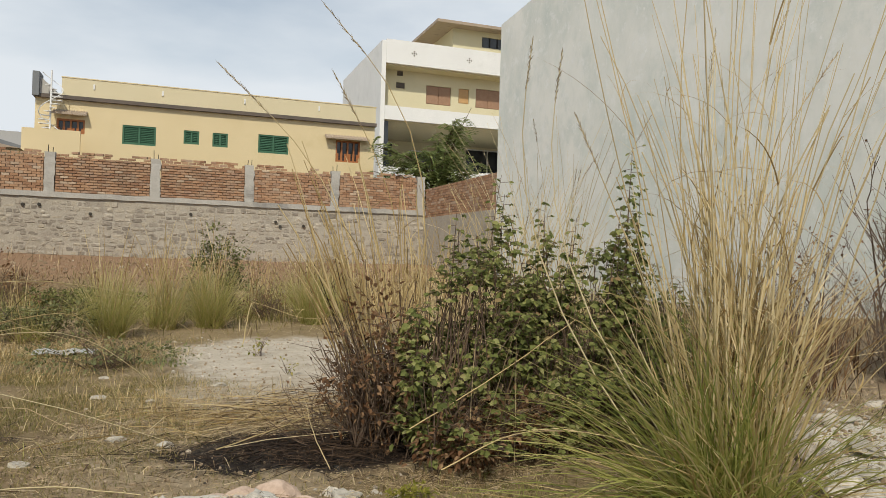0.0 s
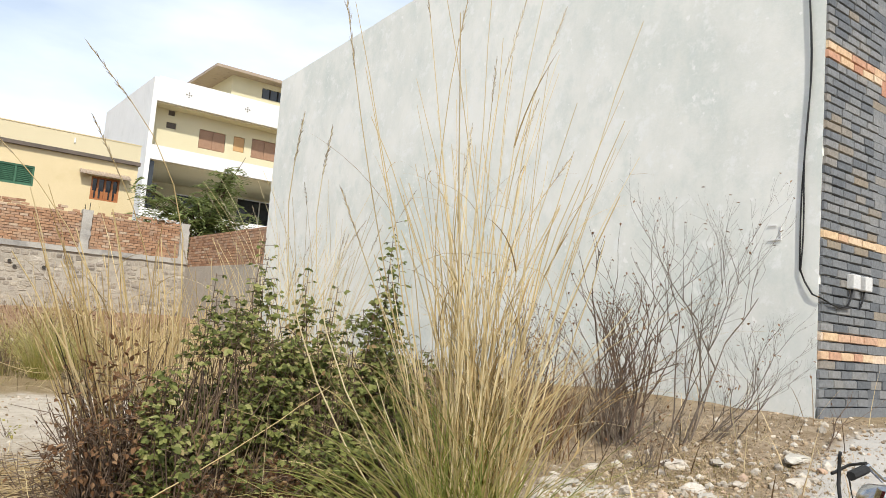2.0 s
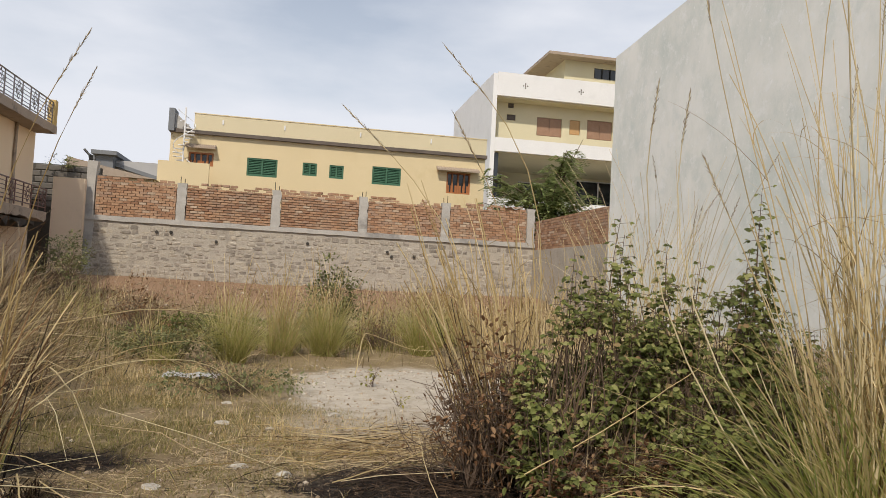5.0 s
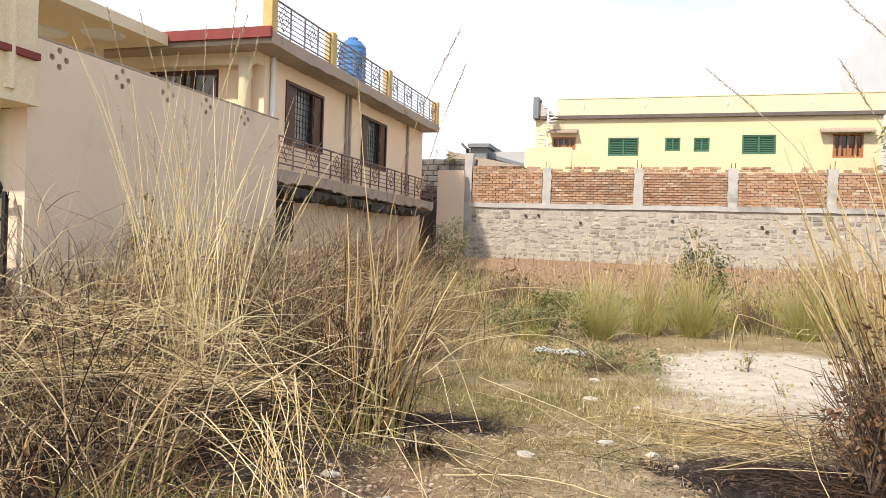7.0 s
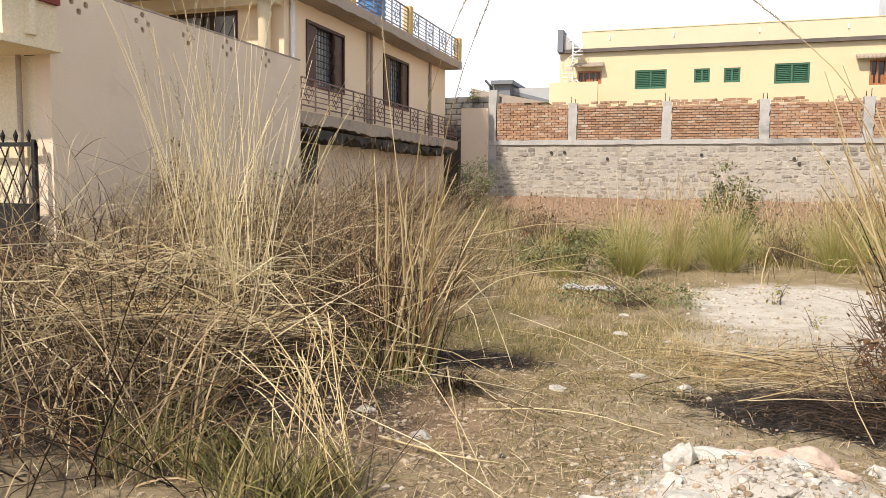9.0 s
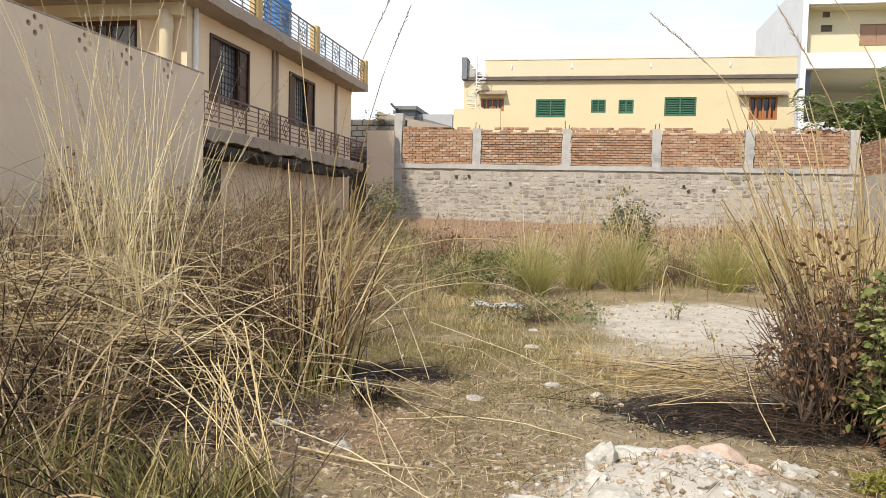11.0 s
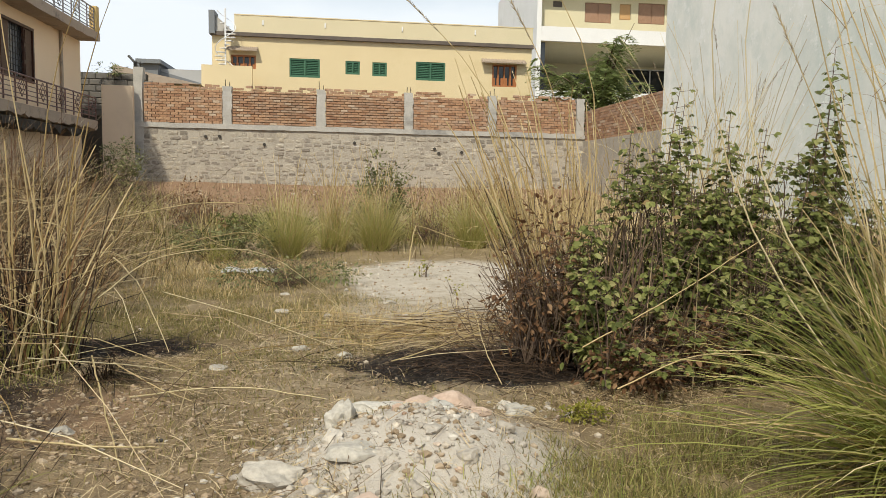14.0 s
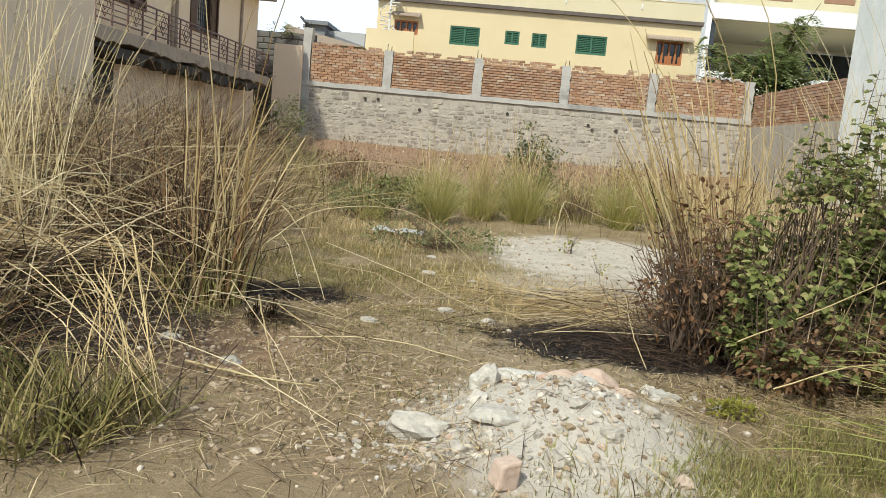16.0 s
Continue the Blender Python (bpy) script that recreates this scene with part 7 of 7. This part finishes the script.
for x, y, r, a in ((4.55, 3.85, 0.09, 0.6), (4.2, 3.4, 0.12, 1.0), (3.95, 3.15, 0.10, 0.9), (3.72, 2.85, 0.12, 0.7), (3.55, 2.6, 0.08, 1.2), (6.85, 3.2, 0.17, 0.2), (6.35, 3.7, 0.09, 0.9), (5.3, 3.1, 0.08, 0.3)):
    stone(x, y, r, RUBBLE, "flat broken slab of white plaster on the slope", (1.4, 0.8, 0.22), 0.4, 0.35, "plaster slabs", rot=a)


def scatter(name, label, n, spots, r, mat, sub=0):
    """Countless small stones: (x, y, spread x, spread y, weight)."""
    bases = [Geo().rock((0, 0, 0), 1.0, (1, U(0.7, 1), U(0.5, 0.8)), 0.25, 1) for _ in range(8)]
    g = Geo()
    for s in rnd.choices(spots, [q[4] for q in spots], k=n):
        x, y = rnd.gauss(s[0], s[2]), rnd.gauss(s[1], s[3])
        k = r[0] + (r[1] - r[0]) * U(0, 1) ** 3
        b, a = rnd.choice(bases), U(0, 6.3)
        c, sn, z = math.cos(a) * k, math.sin(a) * k, height(x, y)
        g.add([(x + p[0] * c - p[1] * sn, y + p[0] * sn + p[1] * c, z + p[2] * k + k * 0.15) for p in b.v], b.f)
    return tagged(part(name, g, mat), label, "gravel", kind="stuff")


scatter("rubble_fragments", "small dusty fragments of plaster and concrete", 2100, [(0.35, 3.4, 0.36, 0.4, 2.2), (-0.35, 3.0, 0.2, 0.15, 0.8), (4.8, 3.0, 0.9, 0.5, 1.6), (0.0, 3.1, 0.25, 0.2, 1), (3.8, 3.0, 0.35, 0.45, 2.2), (5.6, 3.4, 0.9, 0.6, 0.8), (1.0, 4.2, 0.3, 0.12, 0.4)], (0.003, 0.03), RUBBLE_DUST)
scatter("pebbles", "scattered pebbles and clods on the soil", 9000, [(-0.4, 3.3, 0.9, 0.5, 3), (-0.4, 5.3, 1.0, 0.9, 2), (-0.8, 4.2, 0.9, 0.9, 3), (0, 7, 1.4, 1.6, 2), (6.3, 3.4, 1.2, 0.8, 3), (1.5, 10.5, 1.1, 1.2, 1), (-1.8, 4.2, 0.7, 0.5, 2), (7.4, 2.9, 0.8, 0.4, 1), (0, 20, 4, 2.5, 0.7), (4.2, 3.3, 0.8, 0.8, 1.5), (1.95, 4.5, 0.4, 0.2, 1.0)], (0.003, 0.026), PEBBLE)


def bare(x, y):
    """How bare the ground is: burnt patches, the sand and the rubble heap."""
    w = 0.25 * noise.noise((x * 1.7, y * 1.7, 3))
    most = 0.0
    for cx, cy, rx, ry, k in ((1.25, 5.32, 1.2, 0.65, 0.97), (1.75, 10.2, 1.75, 2.7, 0.95), (0.4, 3.5, 0.6, 0.65, 0.85), (-1.75, 6.1, 0.6, 0.3, 0.8), (-2.0, 4.4, 1.0, 0.7, 0.75), (-0.6, 4.2, 1.5, 1.3, 0.62), (1.25, 7.6, 1.3, 1.1, 0.7)):
        d = math.hypot((x - cx) / rx, (y - cy) / ry) + w
        most = max(most, k * (1 - smooth(0.8, 1.15, d)))
    return most


def cover(name, label, n, spots, length, width, mat, lean=(0.1, 1.0), flat=False, seg=2):
    g = Geo()
    for s in rnd.choices(spots, [q[4] for q in spots], k=n):
        x, y = rnd.gauss(s[0], s[2]), rnd.gauss(s[1], s[3])
        if bare(x, y) > U(0, 1) and mat is not SCORCHED_SHADE:
            continue
        if not flat and noise.noise((x * 0.9, y * 0.9, 2)) + 0.5 * noise.noise((x * 3, y * 3, 6)) < U(-0.5, 0.15):
            continue
        a, z = U(0, 6.3), height(x, y)
        side = heading(a + 1.57)
        if flat:
            l = U(*length)
            p = Vector((x, y, z + 0.012 + U(0, 0.02)))
            q = p + heading(a) * l
            q.z = height(q.x, q.y) + 0.012 + U(0, 0.03)
            w = U(*width)
            g.ribbon([p, (p + q) / 2 + UP * U(0, 0.02), q], [w, w], (side + UP * U(-0.6, 0.6)).normalized())
        else:
            w = U(*width)
            g.ribbon(arch((x, y, z - 0.01), a, U(*length), U(*lean), U(0.1, 0.8), seg), [w] * (seg - 1) + [w * 0.7], side)
    return tagged(part(name, g, mat), label, "grass", kind="stuff")


scatter("slope_rubble", "grey-brown rubble and broken plaster on the slope", 620, [(5.2, 3.4, 1.1, 0.7, 3), (4.2, 3.0, 0.5, 0.5, 2), (6.6, 3.3, 0.8, 0.5, 2), (4.6, 2.3, 0.6, 0.4, 1), (7.3, 3.0, 0.5, 0.4, 1)], (0.006, 0.06), RUBBLE_DUST)
scatter("slope_clods", "brown clods on the slope", 1700, [(5.4, 3.4, 1.1, 0.8, 3), (6.6, 4.0, 0.8, 0.6, 2), (4.4, 2.6, 0.7, 0.5, 1)], (0.005, 0.035), PEBBLE)
scatter("sand_clods", "pale clods along the edge of the sand", 320, [(1.5, 12.3, 0.8, 0.25, 1.2), (0.5, 10.2, 0.25, 1.2, 1), (1.6, 9.6, 0.8, 1.6, 1), (1.3, 7.6, 0.8, 0.7, 0.6)], (0.006, 0.04), RUBBLE_DUST)
scatter("clods", "reddish clods and broken bricks on the bank", 900, [(0, 22.5, 4.2, 1.4, 3), (-1.5, 19.5, 2.5, 1.2, 1)], (0.02, 0.09), PEBBLE)
scatter("cinders", "dark cinders and clods on the burnt patch", 700, [(1.2, 5.36, 0.6, 0.28, 3), (-3.4, 4.4, 0.8, 0.7, 2)], (0.006, 0.03), BLACKISH)
cover("turf", "short olive and straw turf over the plot", 140000, [(-1.6, 6.6, 0.9, 1.2, 2.5), (-1.2, 8.8, 1.2, 1.2, 2), (-0.3, 5.4, 1.0, 0.8, 1.6), (-0.3, 3.3, 0.9, 0.5, 0.8), (-0.6, 7.2, 1.1, 1.5, 4), (-1.0, 10.5, 1.2, 1.6, 3), (-0.6, 4.6, 0.8, 0.9, 2), (1.7, 3.4, 0.45, 0.5, 1.6), (1.2, 2.9, 0.5, 0.4, 0.9), (0, 16, 2.2, 1.6, 0.7), (4.2, 2.4, 0.9, 0.5, 0.7), (-2.4, 8.5, 0.7, 1.6, 1.4), (5.6, 3.6, 0.9, 0.5, 0.7)], (0.02, 0.075), (0.003, 0.007), TURF)
cover("sunny_turf", "straw-yellow grass on the open soil", 7500, [(-1.0, 11.0, 0.9, 1.0, 2), (0.1, 7.0, 0.6, 0.7, 2), (-1.8, 9.5, 0.8, 1.2, 2), (-2.6, 11, 0.8, 1.2, 1)], (0.08, 0.24), (0.004, 0.007), STRAW)
cover("green_turf", "longer green grass beside the rubble", 2600, [(1.75, 3.3, 0.35, 0.45, 2), (0.32, 2.95, 0.05, 0.08, 0.1), (0.85, 3.05, 0.12, 0.1, 0.25), (-1.9, 5.1, 0.2, 0.12, 0.4), (1.35, 2.8, 0.3, 0.3, 0.7), (0.0, 6.6, 0.8, 0.5, 0.6)], (0.06, 0.18), (0.003, 0.006), GREEN_BLADE)
cover("olive_turf", "olive and straw grass beside the rubble", 9000, [(1.7, 3.4, 0.4, 0.45, 2), (1.3, 2.8, 0.35, 0.3, 0.8), (2.3, 3.0, 0.5, 0.4, 1), (2.2, 2.3, 0.6, 0.4, 0.6)], (0.05, 0.16), (0.003, 0.006), TURF)
cover("straw_litter", "loose straw litter on the soil", 24000, [(1.95, 4.5, 0.5, 0.22, 1.4), (-0.4, 3.4, 0.9, 0.5, 3), (-0.3, 5.2, 0.9, 0.8, 2.5), (1.6, 3.5, 0.6, 0.6, 1), (1.1, 6.6, 0.8, 0.6, 3), (-0.9, 4.4, 0.8, 0.8, 3), (-2.4, 4.4, 0.8, 0.8, 3), (0, 7.5, 1.2, 1.5, 1.5), (5.6, 3.8, 1.0, 0.8, 1.5), (-4, 5.5, 1, 1.5, 2)], (0.03, 0.26), (0.0018, 0.0045), STRAW_DULL, flat=True)
cover("bank_weeds", "dry weeds along the foot of the walls", 11000, [(0.6, 14.3, 2.2, 1.3, 0.1), (-2, 22.0, 3.0, 1.6, 0.25), (4.4, 20.5, 1.6, 2.0, 1.2), (-5.5, 17, 0.9, 3, 1.5), (7.2, 12, 0.7, 4, 1), (5.5, 10, 1.0, 2.5, 1)], (0.15, 0.7), (0.006, 0.012), STRAW_DULL, (0.05, 0.7), seg=3)
cover("bank_turf", "low olive and brown weeds at the foot of the bank", 15000, [(-1.5, 16.5, 2.2, 1.4, 2), (1.6, 17.2, 1.6, 1.4, 1.5), (-3.4, 19, 1.6, 1.6, 1), (-4.0, 13.5, 0.9, 2.0, 1.2)], (0.08, 0.34), (0.006, 0.012), TURF, (0.05, 0.9), seg=3)
cover("bank_litter", "brown dry weeds on the reddish bank", 6000, [(-1.5, 22, 3.2, 1.5, 2), (3.0, 21, 2.5, 1.8, 0.6), (-2, 19, 2.5, 1.2, 1)], (0.08, 0.25), (0.006, 0.012), RUSSET, (0.3, 1.3), seg=3)
cover("slope_weeds", "short russet weeds on the rubble slope", 8000, [(5.8, 4.2, 0.8, 0.7, 3), (4.8, 3.0, 0.7, 0.5, 1.5), (7.2, 4.0, 0.6, 0.6, 1.5), (6.2, 3.2, 0.8, 0.4, 1)], (0.04, 0.13), (0.003, 0.006), STRAW_DULL, (0.5, 1.4))
cover("charred_litter", "charred stems on the burnt patch", 5000, [(1.2, 5.35, 0.5, 0.25, 3), (-1.7, 6.1, 0.3, 0.15, 0.5), (-3.4, 4.4, 0.7, 0.6, 1)], (0.05, 0.3), (0.003, 0.007), SCORCHED_SHADE, flat=True)


# ---- pieces of the walls ----
def wall_pieces():
    bricks = [loft("brick", 0, 0.23, 0, 0.074, 0.035, 0.004).mesh("brick", BRICK) for _ in range(5)]
    rest = Geo()
    count = 0
    for bay, (a, b) in enumerate(zip(PILLARS, PILLARS[1:])):
        x0, x1 = a + 0.17, b - 0.17
        ragged = [rnd.choice((0, 0, 1, 1, 2)) for _ in range(20)]
        for c in range(15):
            z, x, i = 3.098 + c * 0.086, x0 - (0.12 if c % 2 else 0), 0
            while x < x1 - 0.05:
                l = max(x, x0)
                r = min(x + 0.23, x1)
                if r - l > 0.05 and not (c > 12 and ragged[i % 20] > 14 - c):
                    if bay in (1, 2) and count < 300:
                        ob = new("brick", rnd.choice(bricks))
                        ob.parent = NORTH
                        ob.location = ((l + r) / 2, 0.036 - U(0, 0.012), z + 0.037)
                        ob.scale, ob.rotation_euler[1] = ((r - l) / 0.23, 1, U(0.86, 1.06)), U(-0.025, 0.025)
                        count += 1
                    else:
                        o = U(0, 0.012)
                        rest.box(l, r - U(0.003, 0.012), -o, 0.036, z + U(-0.005, 0.005), z + 0.074 + U(-0.008, 0.005))
                x, i = x + 0.242, i + 1
    part("brickwork", rest, BRICK, NORTH, "raw orange-red bricks", kind="stuff")
    r = random.Random(4)
    forms = [stone_piece(r) for _ in range(11)]
    shapes = [g.mesh("stone", STONE) for g in forms]
    count, rubble = 0, Geo()
    z = 0.95
    while z < 2.84:
        h = r.uniform(0.10, 0.19)
        x = -6.85 + r.uniform(0, 0.2)
        while x < 8.3:
            w = r.uniform(0.13, 0.36)
            if r.random() < 0.94:
                hz = min(h * r.uniform(0.85, 1.12), 2.9 - z)
                at, size, turn = (x + w / 2, 0.012, z + hz / 2 + r.uniform(-0.02, 0.02)), (w * 0.98, r.uniform(0.12, 0.42), hz), r.uniform(-0.12, 0.12)
                if count < 300 and 1.4 < z and x < 4.5:
                    ob = new("stone", r.choice(shapes))
                    ob.parent = NORTH
                    ob.location, ob.scale, ob.rotation_euler[1] = at, size, turn
                    count += 1
                else:
                    k = r.choice(forms)
                    rubble.add([(at[0] + p[0] * size[0], at[1] + p[1] * size[1], at[2] + p[2] * size[2]) for p in k.v], k.f)
            x += w + 0.012
        z += h + 0.006
    part("stonework", rubble, STONE, NORTH, "grey-beige coursed rubble stones", kind="stuff")
    # Black plugs paint the shaded insides of drain holes; the wall is uncut.
    for x, z in ((-4.6, 2.66), (-4.15, 2.68), (-2.7, 2.45), (0.3, 2.58), (3.05, 2.45), (3.2, 2.3), (4.0, 2.35)):
        part("weep_hole", Geo().tube([(x, -0.06, z), (x, 0.02, z)], 0.055, 7), BLACKISH, NORTH, "black plug for a drain hole")


wall_pieces()


def loose_bricks():
    for x in (-3.2, -2.75, -2.5, -2.25, -1.2, -0.6, 0.05, 0.6, 1.0, 1.55, 2.5, 2.75, 3.0, 4.3, 5.9, 7.0):
        ob = part("loose_brick", Geo().box(-0.11, 0.11, -0.055, 0.055, 0, 0.075), BRICK)
        ob.location, ob.rotation_euler = (x, WALL_Y + 0.13, 4.31), (0, 0, U(-0.8, 0.8))
        tagged(bevel(ob, 0.008), "loose red brick lying on the wall's top", "brick", "bricks on the wall")


def slates():
    dark = [loft("slate", 0, 0.3, 0, 0.1, 0.03, 0.004).mesh("slate", SLATE) for _ in range(5)]
    warm = [loft("slate", 0, 0.3, 0, 0.1, 0.035, 0.004).mesh("sandstone", SANDSTONE) for _ in range(4)]
    bands = (5, 7, 18, 38, 39, 58)
    count = 0
    rest, rest_warm = Geo(), Geo()
    for c in range(76):
        z, x = 0.99 + c * 0.104, -0.02 - (0.15 if c % 2 else 0) + U(-0.03, 0.03)
        while x < 6.5:
            w = U(0.22, 0.4)
            l = max(x, 0.0)
            hot = c in bands or (c > 3 and U(0, 1) < 0.004)
            if x + w - l > 0.04:
                if l < 1.15 and count < 300:
                    ob = new("slate", rnd.choice(warm if hot else dark))
                    ob.parent = GREY_HOUSE
                    ob.location = ((l + x + w) / 2, 0.0 - U(0, 0.008), z + 0.05)
                    ob.scale = ((x + w - l - 0.006) / 0.3, 1, 0.98)
                    count += 1
                else:
                    o = U(0.022, 0.038)
                    (rest_warm if hot else rest).box(l, x + w - 0.006, -o, 0.0, z, z + 0.098)
            x += w
    part("slatework", rest, SLATE, GREY_HOUSE, "dark blue-grey slate courses", kind="stuff")
    part("sandstone_banding", rest_warm, SANDSTONE, GREY_HOUSE, "pinkish sandstone courses", kind="stuff")


slates()
loose_bricks()
